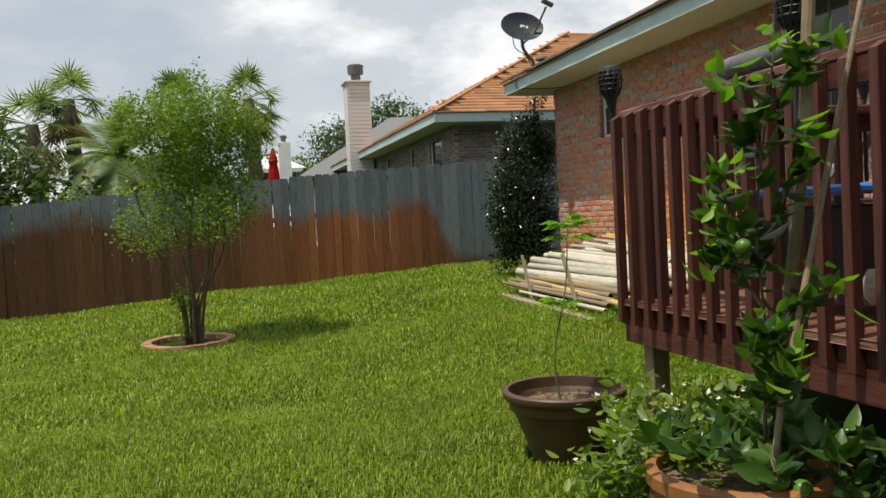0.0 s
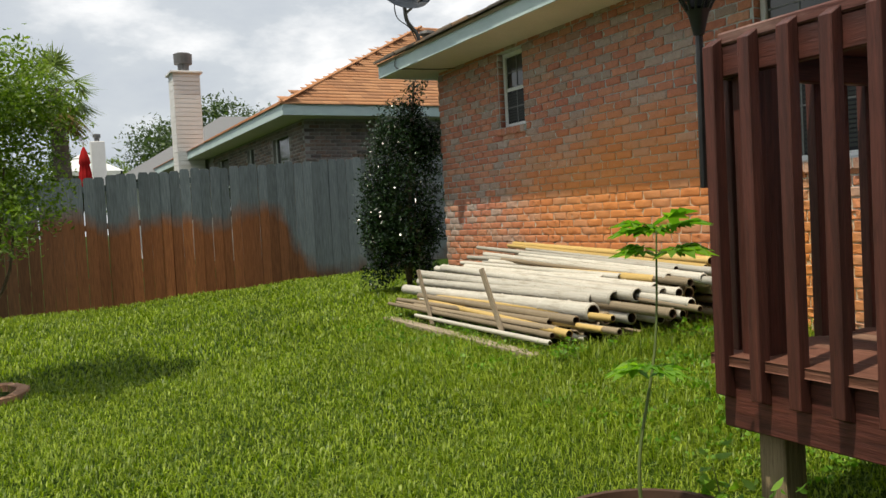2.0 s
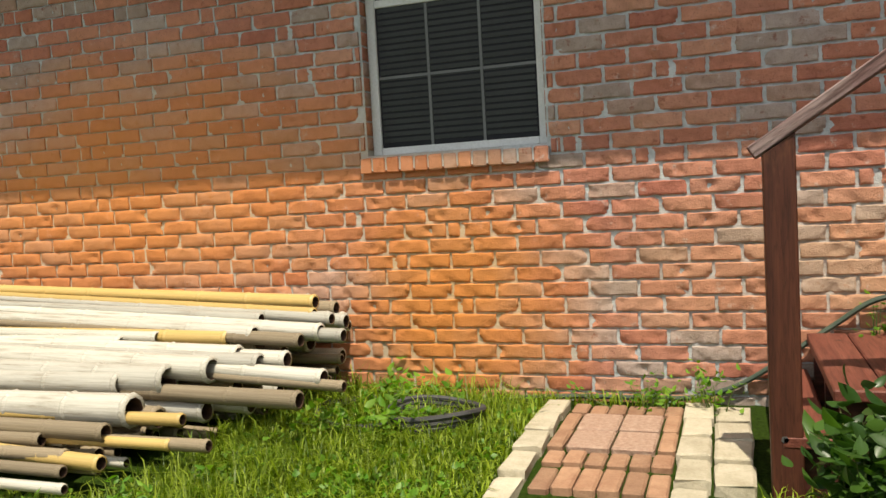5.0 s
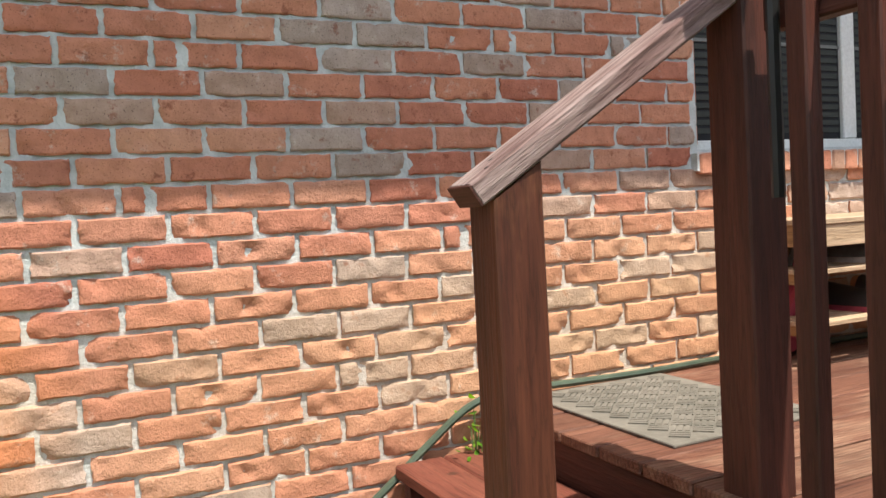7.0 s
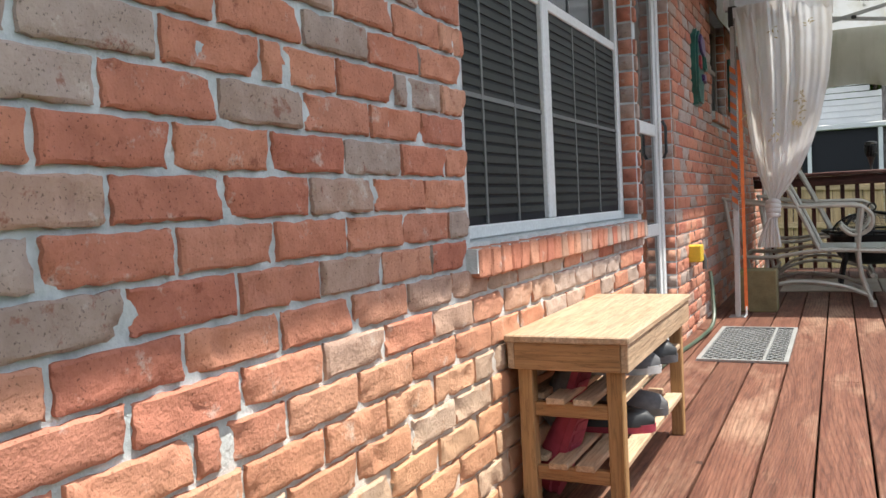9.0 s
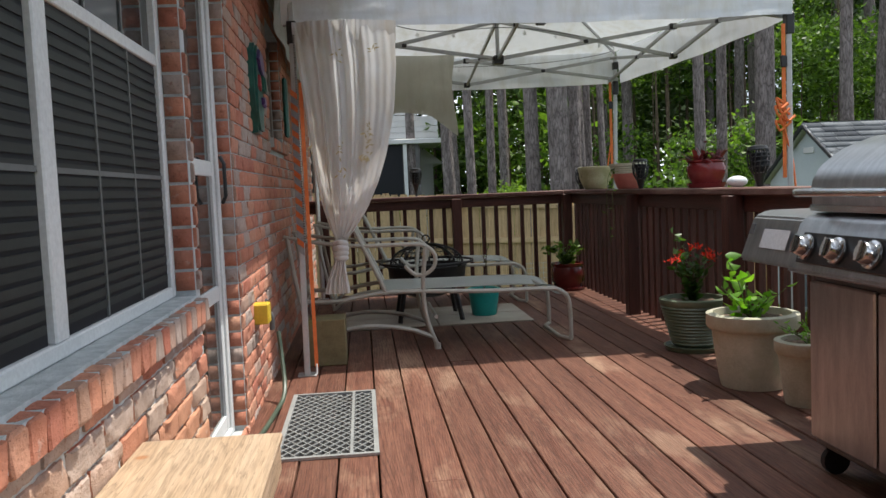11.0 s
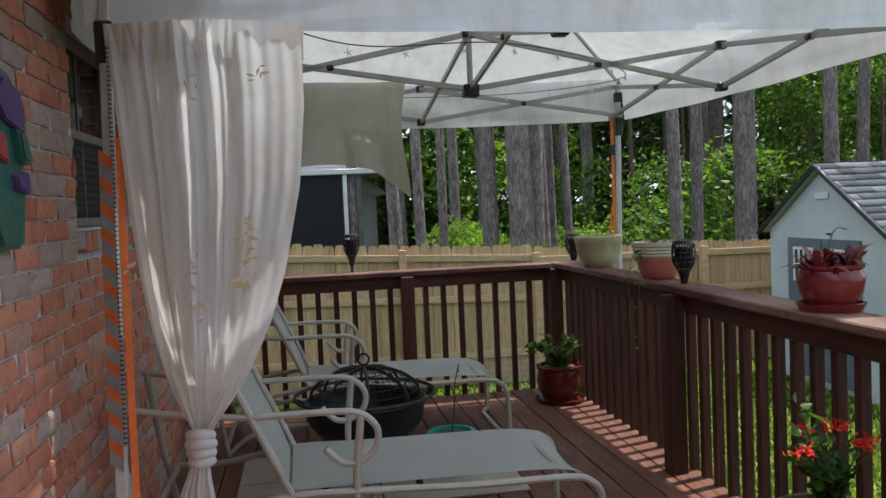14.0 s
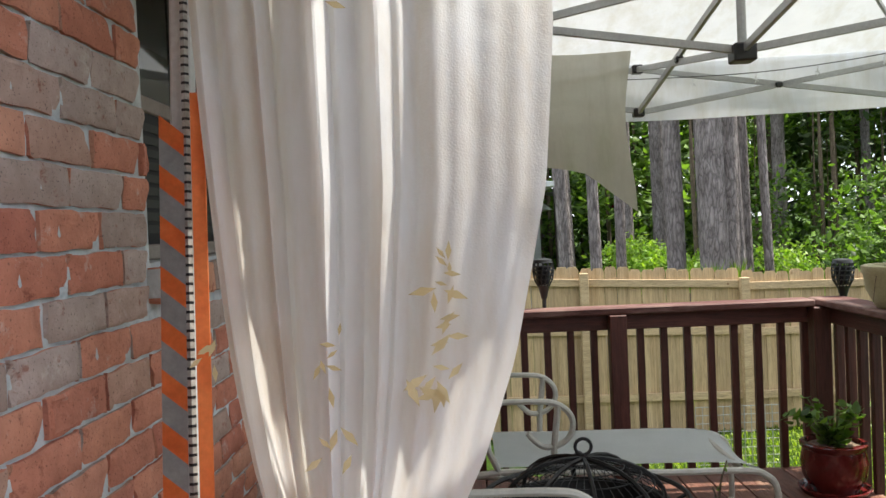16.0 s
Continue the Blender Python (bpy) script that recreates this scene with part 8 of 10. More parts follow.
# ---- things on the deck ----
def deck_pots():
    z = DECK_Z
    prof = [(0.115, 0.03)]
    for i in range(12):
        zz = 0.045 + i * 0.019
        q = 0.125 + 0.055 * (i / 11)
        prof += [(q + 0.006, zz), (q, zz + 0.010)]
    prof += [(0.185, 0.27), (0.192, 0.28), (0.192, 0.30), (0.182, 0.305)]
    t = pot("green_pot", 2.15, -0.82, z, prof, 0.27, 0.16, M["green_glaze"], "ribbed sage-green glazed pot with a red-flowering plant", saucer=0.17, n=44)
    r = random.Random(81)
    lines = [[(0, 0, 0.27), (0.02 * math.cos(a), 0.02 * math.sin(a), 0.38), (0.13 * math.cos(a) * q, 0.13 * math.sin(a) * q, 0.45 + 0.13 * r.random())] for a, q in [(i * 0.6, r.uniform(0.4, 1)) for i in range(24)]]
    lines.append([(0, 0, 0.3), (0.08, 0.02, 0.55), (0.12, 0.03, 0.68)])
    sprig(t, "leaf_citrus", lines, 0.055, 13, 82, "twig", 0.004, 0.5, 0.3)
    leaf_cloud("flowers", [(cx + r.gauss(0, 0.018), cy + r.gauss(0, 0.018), cz + r.gauss(0, 0.01)) for cx, cy, cz in ((0.12, 0.05, 0.53), (-0.1, 0.06, 0.54), (0.0, 0.03, 0.60), (0.02, -0.1, 0.55), (-0.05, 0.12, 0.56)) for _ in range(34)], 0.024, M["flower_red"], t, 83, 0.6, 0.4, label="red flower heads")
    sp = [(0.135, 0), (0.14, 0.02), (0.165, 0.2), (0.172, 0.27), (0.185, 0.275), (0.195, 0.29), (0.195, 0.345), (0.18, 0.35)]
    t = pot("stone_pot", 2.22, 0.05, z, [(q * 1.08, h) for q, h in sp], 0.31, 0.165, M["stone_pot"], "pale stone pot with a bright green leafy plant", n=44)
    lines = [[(0, 0, 0.31), (0.06 * math.cos(a), 0.06 * math.sin(a), 0.38), (0.15 * math.cos(a), 0.15 * math.sin(a), 0.42 + 0.1 * r.random())] for a in [i * 0.9 for i in range(9)]] + [[(0.02, 0, 0.31), (0.06, 0.0, 0.48), (0.12, -0.02, 0.62)]]
    sprig(t, "leaf_bright", lines, 0.06, 8, 84, "greenstem", 0.004, 0.65, 0.3)
    t = pot("stone_pot", 2.15, 0.42, z, [(q * 0.72, h * 0.8) for q, h in sp], 0.25, 0.118, M["stone_pot"], "smaller pale stone pot with feathery green shoots", n=40)
    sprig(t, "leaf_bright", [[(0, 0, 0.25), (0.05 * math.cos(a), 0.05 * math.sin(a), 0.3), (0.12 * math.cos(a), 0.12 * math.sin(a), 0.33)] for a in [i * 1.1 for i in range(7)]], 0.028, 12, 85, "greenstem", 0.003, 0.3, 0.3)
    gp = [(0.11, 0.015), (0.115, 0.03), (0.15, 0.09), (0.157, 0.16), (0.145, 0.22), (0.155, 0.232), (0.158, 0.25), (0.148, 0.255)]
    t = pot("red_glazed_pot", 2.145, -3.78, z, gp, 0.225, 0.13, M["red_glaze"], "dark red glazed pot on a saucer with leafy green cuttings", saucer=0.17, n=40)
    lines = [[(0, 0, 0.23), (0.05 * math.cos(a), 0.05 * math.sin(a), 0.32), (0.14 * math.cos(a) * q, 0.14 * math.sin(a) * q, 0.36 + 0.1 * r.random())] for a, q in [(i * 0.7, r.uniform(0.6, 1.5)) for i in range(17)]] + [[(0.02, 0, 0.23), (0.14, 0.0, 0.38), (0.22, 0.02, 0.39), (0.27, 0.02, 0.37)]]
    sprig(t, "leaf_wood", lines, 0.06, 9, 86, "greenstem", 0.004, 0.7, 0.25)
    t = pot("teal_pot", 3.13, -2.50, z + 0.012, [(0.09, 0), (0.095, 0.01), (0.118, 0.17), (0.128, 0.172), (0.13, 0.2), (0.122, 0.205)], 0.175, 0.11, M["teal"], "small turquoise plastic pot with a bare twig")
    sprig(t, "leaf_wood", [[(0, 0, 0.17), (-0.02, 0.01, 0.32), (-0.03, 0.0, 0.45), (-0.05, 0.02, 0.55)], [(-0.02, 0.01, 0.4), (0.0, 0.02, 0.46)]], 0.025, 3, 87, "twig", 0.006)


deck_pots()


def lounger():
    """A sling chaise with tube frame and scrolled arms; head towards +x, long side along x; foot end at x=0, near side y=0."""
    t = empty("sun_lounger", (0, 0, 0), "beige tube-framed sun lounger with pale sling, scrolled arms and raised back", "sun lounger", "sun loungers on the deck")
    W2 = -0.62
    R = 0.014
    for y in (0.0, W2):
        part("side_rail", tube(bmesh.new(), curve_pts([(1.64, y, 0.335), (1.45, y, 0.33), (1.25, y, 0.36), (1.05, y, 0.37), (0.5, y, 0.345), (0.14, y, 0.34), (0.05, y, 0.315), (0.01, y, 0.26), (0.0, y, 0.12), (0.0, y, 0.014)], 5), R, 8), M["lounge_metal"], t, "", True)
        part("arm", tube(bmesh.new(), curve_pts([(1.76, y, 0.74), (1.55, y, 0.695), (1.3, y, 0.665), (1.0, y, 0.66), (0.90, y, 0.645), (0.845, y, 0.59), (0.85, y, 0.52), (0.90, y, 0.475), (0.965, y, 0.47), (1.01, y, 0.505), (1.03, y, 0.53)], 5), R * 0.9, 8), M["lounge_metal"], t, "scrolled arm", True)
        part("front_leg", tube(bmesh.new(), curve_pts([(0.90, y + 0.002, 0.64), (0.925, y, 0.4), (0.91, y, 0.2), (0.855, y, 0.03), (0.85, y, 0.0)], 5), R, 8), M["lounge_metal"], t, "", True)
        part("foot", lathe_at((0.85, y, 0.0), [(0, 0), (0.02, 0), (0.021, 0.03), (0.017, 0.04), (0, 0.04)]), M["lounge_metal"], t)
        part("rocker", tube(bmesh.new(), curve_pts([(0.87, y, 0.075), (1.05, y, 0.14), (1.3, y, 0.165), (1.5, y, 0.12), (1.62, y, 0.03)], 5), R, 8), M["lounge_metal"], t, "", True)
        part("rear_leg", tube(bmesh.new(), curve_pts([(1.74, y, 0.735), (1.70, y, 0.45), (1.66, y, 0.25), (1.62, y, 0.02)], 5), R, 8), M["lounge_metal"], t, "", True)
    part("foot_bar", tube(bmesh.new(), [(0.0, 0.0, 0.014), (0.02, -0.03, 0.012), (0.05, -0.1, 0.012), (0.05, W2 + 0.1, 0.012), (0.02, W2 + 0.03, 0.012), (0.0, W2, 0.014)], R, 8), M["lounge_metal"], t, "", True)
    for x, z in ((0.14, 0.335), (0.85, 0.2), (1.64, 0.33), (1.62, 0.1)):
        part("cross_bar", tube(bmesh.new(), [(x, -0.0, z), (x, W2, z)], R * 0.9, 8), M["lounge_metal"], t)

    def sling(a_pts, name, lab, sag=0.03):
        c = curve_pts(a_pts, 5)
        bm = bmesh.new()
        rows = []
        ny = 10
        for i, p in enumerate(c):
            row = []
            for j in range(ny + 1):
                s = j / ny
                y = -0.018 + (W2 + 0.036) * s
                row.append(bm.verts.new((p.x, y, p.z - sag * math.sin(math.pi * s))))
            rows.append(row)
        for a, b in zip(rows, rows[1:]):
            for j in range(ny):
                bm.faces.new((a[j], a[j + 1], b[j + 1], b[j]))
        bmesh.ops.solidify(bm, geom=bm.faces[:], thickness=0.006)
        part(name, bm, M["sling"], t, lab, True)
    sling([(0.03, 0, 0.30), (0.10, 0, 0.355), (0.3, 0, 0.375), (0.7, 0, 0.38), (1.16, 0, 0.385)], "seat", "pale grey-green seat sling")
    sling([(1.17, 0, 0.37), (1.22, 0, 0.5), (1.32, 0, 0.72), (1.42, 0, 0.93)], "backrest", "pale sling back", 0.02)
    for y in (0.0, W2):
        part("back_frame", tube(bmesh.new(), [(1.15, y, 0.36), (1.22, y, 0.52), (1.32, y, 0.74), (1.43, y, 0.96)], R, 8), M["lounge_metal"], t, "", True)
    part("back_top", tube(bmesh.new(), [(1.43, 0, 0.96), (1.43, W2, 0.96)], R, 8), M["lounge_metal"], t)
    return t


def lathe_at(loc, prof, n=14):
    bm = lathe(bmesh.new(), prof, n)
    bmesh.ops.translate(bm, verts=bm.verts, vec=loc)
    return bm


first = lounger()
first.matrix_basis = pose(2.755, -1.30, DECK_Z)
second = copy_thing(first, pose(2.68, -3.08, DECK_Z + 0.0))


def fire_pit():
    t = empty("fire_pit", (3.56, -2.52, DECK_Z + 0.012), "round black iron fire pit with a mesh dome and ring rail", "fire pit")
    part("bowl", lathe(bmesh.new(), [(0, 0.17), (0.12, 0.17), (0.22, 0.21), (0.29, 0.30), (0.30, 0.40), (0.285, 0.40), (0.27, 0.31), (0.2, 0.23), (0, 0.2)], 32), M["iron"], t, "", True)
    bm = bmesh.new()
    for q in (0.30, 0.355):
        tube(bm, [(q * math.cos(6.283 * k / 36), q * math.sin(6.283 * k / 36), 0.40 + 0.03 * (q > 0.32)) for k in range(37)], 0.009, 6, False)
    for k in range(8):
        a = 6.283 * k / 8
        tube(bm, [(0.3 * math.cos(a), 0.3 * math.sin(a), 0.40), (0.355 * math.cos(a), 0.355 * math.sin(a), 0.43)], 0.006, 5)
    part("ring", bm, M["iron"], t, "outer ring rail")
    bm = bmesh.new()
    n = 40
    for i in range(6):
        el = i / 6 * math.pi / 2
        q, z = 0.275 * math.cos(el), 0.41 + 0.15 * math.sin(el)
        tube(bm, [(q * math.cos(6.283 * k / n), q * math.sin(6.283 * k / n), z) for k in range(n + 1)], 0.0025, 4, False)
    for k in range(44):
        a = 6.283 * k / 44
        tube(bm, [(0.275 * math.cos(e2) * math.cos(a), 0.275 * math.cos(e2) * math.sin(a), 0.41 + 0.15 * math.sin(e2)) for e2 in (0, 0.3, 0.6, 0.9, 1.2, 1.5)], 0.0018, 4, False)
    part("mesh_dome", bm, M["iron"], t, "black wire mesh dome", kind="stuff")
    bm = bmesh.new()
    for k in range(4):
        a = 6.283 * k / 8
        tube(bm, [(0.28 * math.cos(e2) * math.cos(a), 0.28 * math.cos(e2) * math.sin(a), 0.412 + 0.155 * math.sin(e2)) for e2 in np.linspace(0, math.pi, 13)], 0.008, 5)
    part("dome_rib", bm, M["iron"], t, "curved flat ribs", kind="stuff")
    bm = bmesh.new()
    tube(bm, [(0.028 * math.cos(6.283 * k / 16), 0, 0.605 + 0.028 * math.sin(6.283 * k / 16)) for k in range(17)], 0.006, 6, False)
    tube(bm, [(0, 0, 0.56), (0, 0, 0.58)], 0.007, 6)
    part("lift_ring", bm, M["iron"], t, "ring handle on the dome")
    for k in range(4):
        a = 6.283 * (k + 0.5) / 4
        c, s = math.cos(a), math.sin(a)
        part("leg", tube(bmesh.new(), [(0.24 * c, 0.24 * s, 0.30), (0.29 * c, 0.29 * s, 0.16), (0.33 * c, 0.33 * s, 0.0)], 0.018, 6), M["iron"], t)


fire_pit()
for yy in (-2.12, -2.58):
    for x0 in (2.82, 3.52):
        o = part("floor_panel", boxed(x0, x0 + 0.69, yy - 0.45, yy, DECK_Z + 0.001, DECK_Z + 0.011, 0.002), M["mat_board"], None, "pale beige panel laid on the deck under the fire pit")
        o["category"], o["group"] = "floor panel", "panels under the fire pit"
o = part("concrete_block", boxed(4.16, 4.40, -1.20, -0.98, DECK_Z, DECK_Z + 0.27, 0.006), M["block"], None, "mossy concrete block holding the canopy foot")
o["category"] = "block"


def door_mats():
    t = empty("metal_mat", (4.2, 0.2, DECK_Z), "grey lattice metal door mat on the deck before the door", "door mat")
    x0, x1, y0, y1 = -0.19, 0.21, -0.5, 0.5
    bm = bmesh.new()
    h = 0.012
    for a in ((x0, x0 + 0.02, y0, y1), (x1 - 0.02, x1, y0, y1), (x0 + 0.02, x1 - 0.02, y0, y0 + 0.02), (x0 + 0.02, x1 - 0.02, y1 - 0.02, y1)):
        box(bm, a[0], a[1], a[2], a[3], 0.001, h)
    box(bm, x0 + 0.10, x0 + 0.112, y0 + 0.02, y1 - 0.02, 0.001, h)
    part("frame", bm, M["alu"], t)
    bm = bmesh.new()
    step, w = 0.07, 0.004
    for sgn in (1, -1):
        k = -1.2
        while k < 1.4:
            pts = []
            for x in np.linspace(x0 + 0.02, x1 - 0.02, 16):
                y = k + sgn * (x - x0) * 1.6
                if y0 + 0.02 < y < y1 - 0.02:
                    pts.append((x, y, 0.006))
            if len(pts) > 1:
                tube(bm, [pts[0], pts[-1]], w * 0.8, 4)
            k += step
    part("lattice", bm, M["alu"], t, "crossed bars", kind="stuff")
    part("backing", boxed(x0 + 0.02, x1 - 0.02, y0 + 0.02, y1 - 0.02, 0.0008, 0.003), M["black"], t)
    t = part("woven_mat", boxed(-0.30, 0.30, -0.24, 0.24, 0.001, 0.009, 0.002), M["mat"], None, "grey woven mat with basket-weave ribs at the top of the steps")
    t.location = (4.2, 3.38, DECK_Z)
    t["category"] = "door mat"
    bm = bmesh.new()
    turn = Matrix.Rotation(math.pi / 4, 4, "Z")
    for i in range(-9, 10):
        for j in range(-9, 10):
            cx, cy = i * 0.05, j * 0.05
            p = turn @ Vector((cx, cy, 0))
            if abs(p.x) > 0.265 or abs(p.y) > 0.205:
                continue
            for k in range(3):
                if (i + j) % 2:
                    box(bm, cx - 0.023, cx + 0.023, cy - 0.020 + k * 0.0155, cy - 0.010 + k * 0.0155, 0.009, 0.013, 0, turn)
                else:
                    box(bm, cx - 0.020 + k * 0.0155, cx - 0.010 + k * 0.0155, cy - 0.023, cy + 0.023, 0.009, 0.013, 0, turn)
    part("ribs", bm, M["mat"], t, "raised basket-weave ribs", kind="stuff")


door_mats()


def shoe_bench():
    t = empty("shoe_bench", (4.39, 2.32, DECK_Z), "raw wooden shoe bench with two slatted shelves against the brick wall", "bench")
    x0, x1, y0, y1 = -0.15, 0.15, -0.44, 0.44
    H = 0.455
    part("top", boxed(x0 - 0.005, x1 + 0.005, y0, y1, H - 0.018, H, 0.003), M["bench"], t, "plywood top with reddish stains")
    for a in ((x0, x0 + 0.018, y0 + 0.01, y1 - 0.01), (x1 - 0.018, x1, y0 + 0.01, y1 - 0.01)):
        part("apron", boxed(*a, H - 0.085, H - 0.0185, 0.002), M["bench"], t)
    for a in (y0 + 0.005, y1 - 0.023):
        part("apron", boxed(x0 + 0.0185, x1 - 0.0185, a, a + 0.018, H - 0.085, H - 0.0185, 0.002), M["bench_shade_x"], t)
    for x in (x0 + 0.02, x1 - 0.058):
        for y in (y0 + 0.024, y1 - 0.062):
            part("leg", boxed(x, x + 0.038, y, y + 0.038, 0, H - 0.086, 0.003), M["bench_shade_z"], t)
    for z in (0.09, 0.25):
        for y in (y0 + 0.03, y1 - 0.05):
            part("shelf_bearer", boxed(x0 + 0.058, x1 - 0.058, y, y + 0.018, z, z + 0.035, 0.002), M["bench_shade_x"], t)
        for k in range(4):
            xx = x0 + 0.022 + k * 0.068
            part("slat", boxed(xx, xx + 0.048, y0 + 0.064 if k in (0, 3) else y0 + 0.01, y1 - 0.064 if k in (0, 3) else y1 - 0.01, z + 0.0355, z + 0.051, 0.002), M["bench"], t)
    r = random.Random(91)

    def shoe(x, y, z, rz, mat_, sole, lab, flip=False):
        s = empty("shoe", (x, y, z), lab, "shoe", "shoes on the shelves", rz)
        if flip:
            s.rotation_euler = (0, math.pi / 2, radians(rz))
        bm = bmesh.new()
        rings = []
        for q in np.linspace(0, 1, 13):
            w = 0.045 * (0.72 + 0.4 * math.sin(math.pi * min(1, q * 0.9 + 0.1))) * (1 if q < 0.9 else 0.75)
            h = 0.035 + 0.045 * (1 - q) ** 0.8 if q > 0.05 else 0.06
            if q in (0.0, 1.0):
                w, h = w * 0.5, h * 0.6
            rings.append([bm.verts.new((w * math.cos(a), (q - 0.5) * 0.27, 0.018 + max(0, h * math.sin(a)))) for a in np.linspace(0, math.pi, 9)])
        for a, b in zip(rings, rings[1:]):
            for k in range(8):
                bm.faces.new((a[k], a[k + 1], b[k + 1], b[k]))
            bm.faces.new((a[8], a[0], b[0], b[8]))
        bm.faces.new(rings[0])
        bm.faces.new(rings[-1])
        part("upper", bm, mat_, s, "", True)
        bm = bmesh.new()
        lo, hi = [], []
        for k in range(24):
            a = 6.283 * k / 24
            w = 0.045 * (1.0 + 0.12 * math.sin(a))
            p = (w * math.cos(a), 0.137 * math.sin(a))
            lo.append(bm.verts.new((*p, 0.0)))
            hi.append(bm.verts.new((p[0] * 1.02, p[1] * 1.01, 0.022)))
        bm.faces.new(lo)
        bm.faces.new(hi)
        for k in range(24):
            bm.faces.new((lo[k], lo[(k + 1) % 24], hi[(k + 1) % 24], hi[k]))
        so = part("sole", bm, sole, s, "", True)
        for k in range(7):
            part("tread", boxed(-0.03, 0.03, -0.1 + k * 0.032, -0.08 + k * 0.032, -0.003, 0.001), sole, so)
        return s
    sz = DECK_Z + 0.301
    lz = DECK_Z + 0.141
    shoe(4.40, 2.60, sz, 84, M["shoe_grey"], M["pink"], "grey running shoe with a worn pink sole lying on its side").rotation_euler = (radians(70), 0, radians(80))
    shoe(4.37, 2.42, sz, 100, M["shoe_grey"], M["shoe_white"], "grey and white running shoe on the upper shelf")
    shoe(4.355, 2.25, sz, 95, M["black"], M["shoe_grey"], "dark sandal hanging over the shelf edge")
    shoe(4.40, 2.12, sz, 92, M["shoe_grey"], M["shoe_white"], "grey shoe at the back of the upper shelf")
    shoe(4.42, 2.62, lz, 84, M["pink"], M["pink"], "worn pink shoe on the lower shelf").rotation_euler = (radians(70), 0, radians(80))
    shoe(4.39, 2.42, lz, 96, M["black"], M["pink"], "dark shoe on the lower shelf")
    shoe(4.39, 2.22, lz, 88, M["shoe_grey"], M["shoe_grey"], "grey shoe on the lower shelf")


# Same bench wood, with the shade below the top put into darker tones.
M["bench_shade_x"] = wood("shaded_bench_wood_x", (0.34, 0.18, 0.075), (0.48, 0.28, 0.13), (0.3, 0.13, 0.06), 0, 0.6, 0.15)
M["bench_shade_z"] = wood("shaded_bench_wood_z", (0.36, 0.20, 0.08), (0.52, 0.32, 0.15), (0.3, 0.13, 0.06), 2, 0.6, 0.15)
shoe_bench()


def grill():
    t = empty("gas_grill", (2.32, 1.45, DECK_Z), "stainless steel gas grill with hood, side shelf and two knobs shown", "grill")
    # front faces +x; y from -0.62 (left shelf end) to 0.6
    st = M["steel"]
    part("cabinet", boxed(-0.25, 0.24, -0.27, 0.45, 0.09, 0.66, 0.008), M["grey_metal"], t, "dark cabinet")
    for y in (-0.26, 0.1):
        part("door", boxed(0.242, 0.262, y, y + 0.345, 0.12, 0.64, 0.006), st, t, "steel door")

    def prism(x_prof, y0, y1):
        bm = bmesh.new()
        a = [bm.verts.new((x, y0, z)) for x, z in x_prof]
        b = [bm.verts.new((x, y1, z)) for x, z in x_prof]
        bm.faces.new(a)
        bm.faces.new(list(reversed(b)))
        for i in range(len(a)):
            k = (i + 1) % len(a)
            bm.faces.new((a[i], b[i], b[k], a[k]))
        bmesh.ops.bevel(bm, geom=bm.edges[:], offset=0.008, segments=2, affect="EDGES")
        return bm
    part("shelf", prism([(-0.25, 0.80), (-0.25, 0.86), (0.20, 0.86), (0.25, 0.84), (0.31, 0.68), (0.27, 0.67), (0.2, 0.80)], -0.66, -0.285), st, t, "steel side shelf with sloping lip", True)
    part("shelf", prism([(-0.25, 0.80), (-0.25, 0.86), (0.20, 0.86), (0.25, 0.84), (0.31, 0.68), (0.27, 0.67), (0.2, 0.80)], 0.455, 0.76), st, t, "steel side shelf with sloping lip", True)
    part("control_panel", prism([(0.16, 0.67), (0.16, 0.86), (0.24, 0.86), (0.28, 0.835), (0.335, 0.68), (0.30, 0.665)], -0.28, 0.45), st, t, "sloping steel control panel", True)
    sl = Vector((0.155, 0, 0.055)).normalized()
    m = Matrix.Translation((0.312, 0.085, 0.755)) @ sl.to_track_quat("Z", "Y").to_matrix().to_4x4()
    part("panel_plate", boxed(-0.30, 0.30, -0.05, 0.05, 0.001, 0.006, 0.002, m), M["black"], t, "dark knob plate")
    for y in (-0.17, 0.0, 0.17, 0.32):
        mk = Matrix.Translation((0.318, y, 0.757)) @ sl.to_track_quat("Z", "Y").to_matrix().to_4x4()
        k = part("knob", (lambda b: (bmesh.ops.transform(b, matrix=mk, verts=b.verts), b)[1])(lathe(bmesh.new(), [(0, 0.005), (0.042, 0.005), (0.041, 0.012), (0.033, 0.015), (0.031, 0.036), (0.028, 0.042), (0, 0.042)], 22)), M["chrome"], t, "brushed steel knob", True)
        part("grip", boxed(-0.007, 0.007, -0.029, 0.029, 0.0425, 0.052, 0.002, mk), M["chrome"], k)
    hood = [(0.24, 0.865), (0.245, 0.955), (0.215, 1.01), (0.14, 1.065), (0.02, 1.105), (-0.12, 1.11), (-0.22, 1.07), (-0.25, 0.97), (-0.25, 0.865)]
    part("hood", prism(hood, -0.28, 0.45), st, t, "domed stainless hood", True)
    hb = part("handle", tube(bmesh.new(), curve_pts([(0.245, -0.22, 0.93), (0.30, -0.22, 0.93), (0.315, -0.19, 0.93), (0.315, 0.36, 0.93), (0.30, 0.39, 0.93), (0.245, 0.39, 0.93)], 5), 0.014, 10), M["chrome"], t, "chrome bar handle", True)
    mk = Matrix.Translation((0.282, -0.44, 0.765)) @ Vector((0.16, 0, 0.06)).normalized().to_track_quat("Z", "Y").to_matrix().to_4x4()
    part("label_plate", boxed(-0.09, 0.09, -0.035, 0.035, 0.002, 0.004, 0.0, mk), M["white_paint"], t, "pale worn sticker")
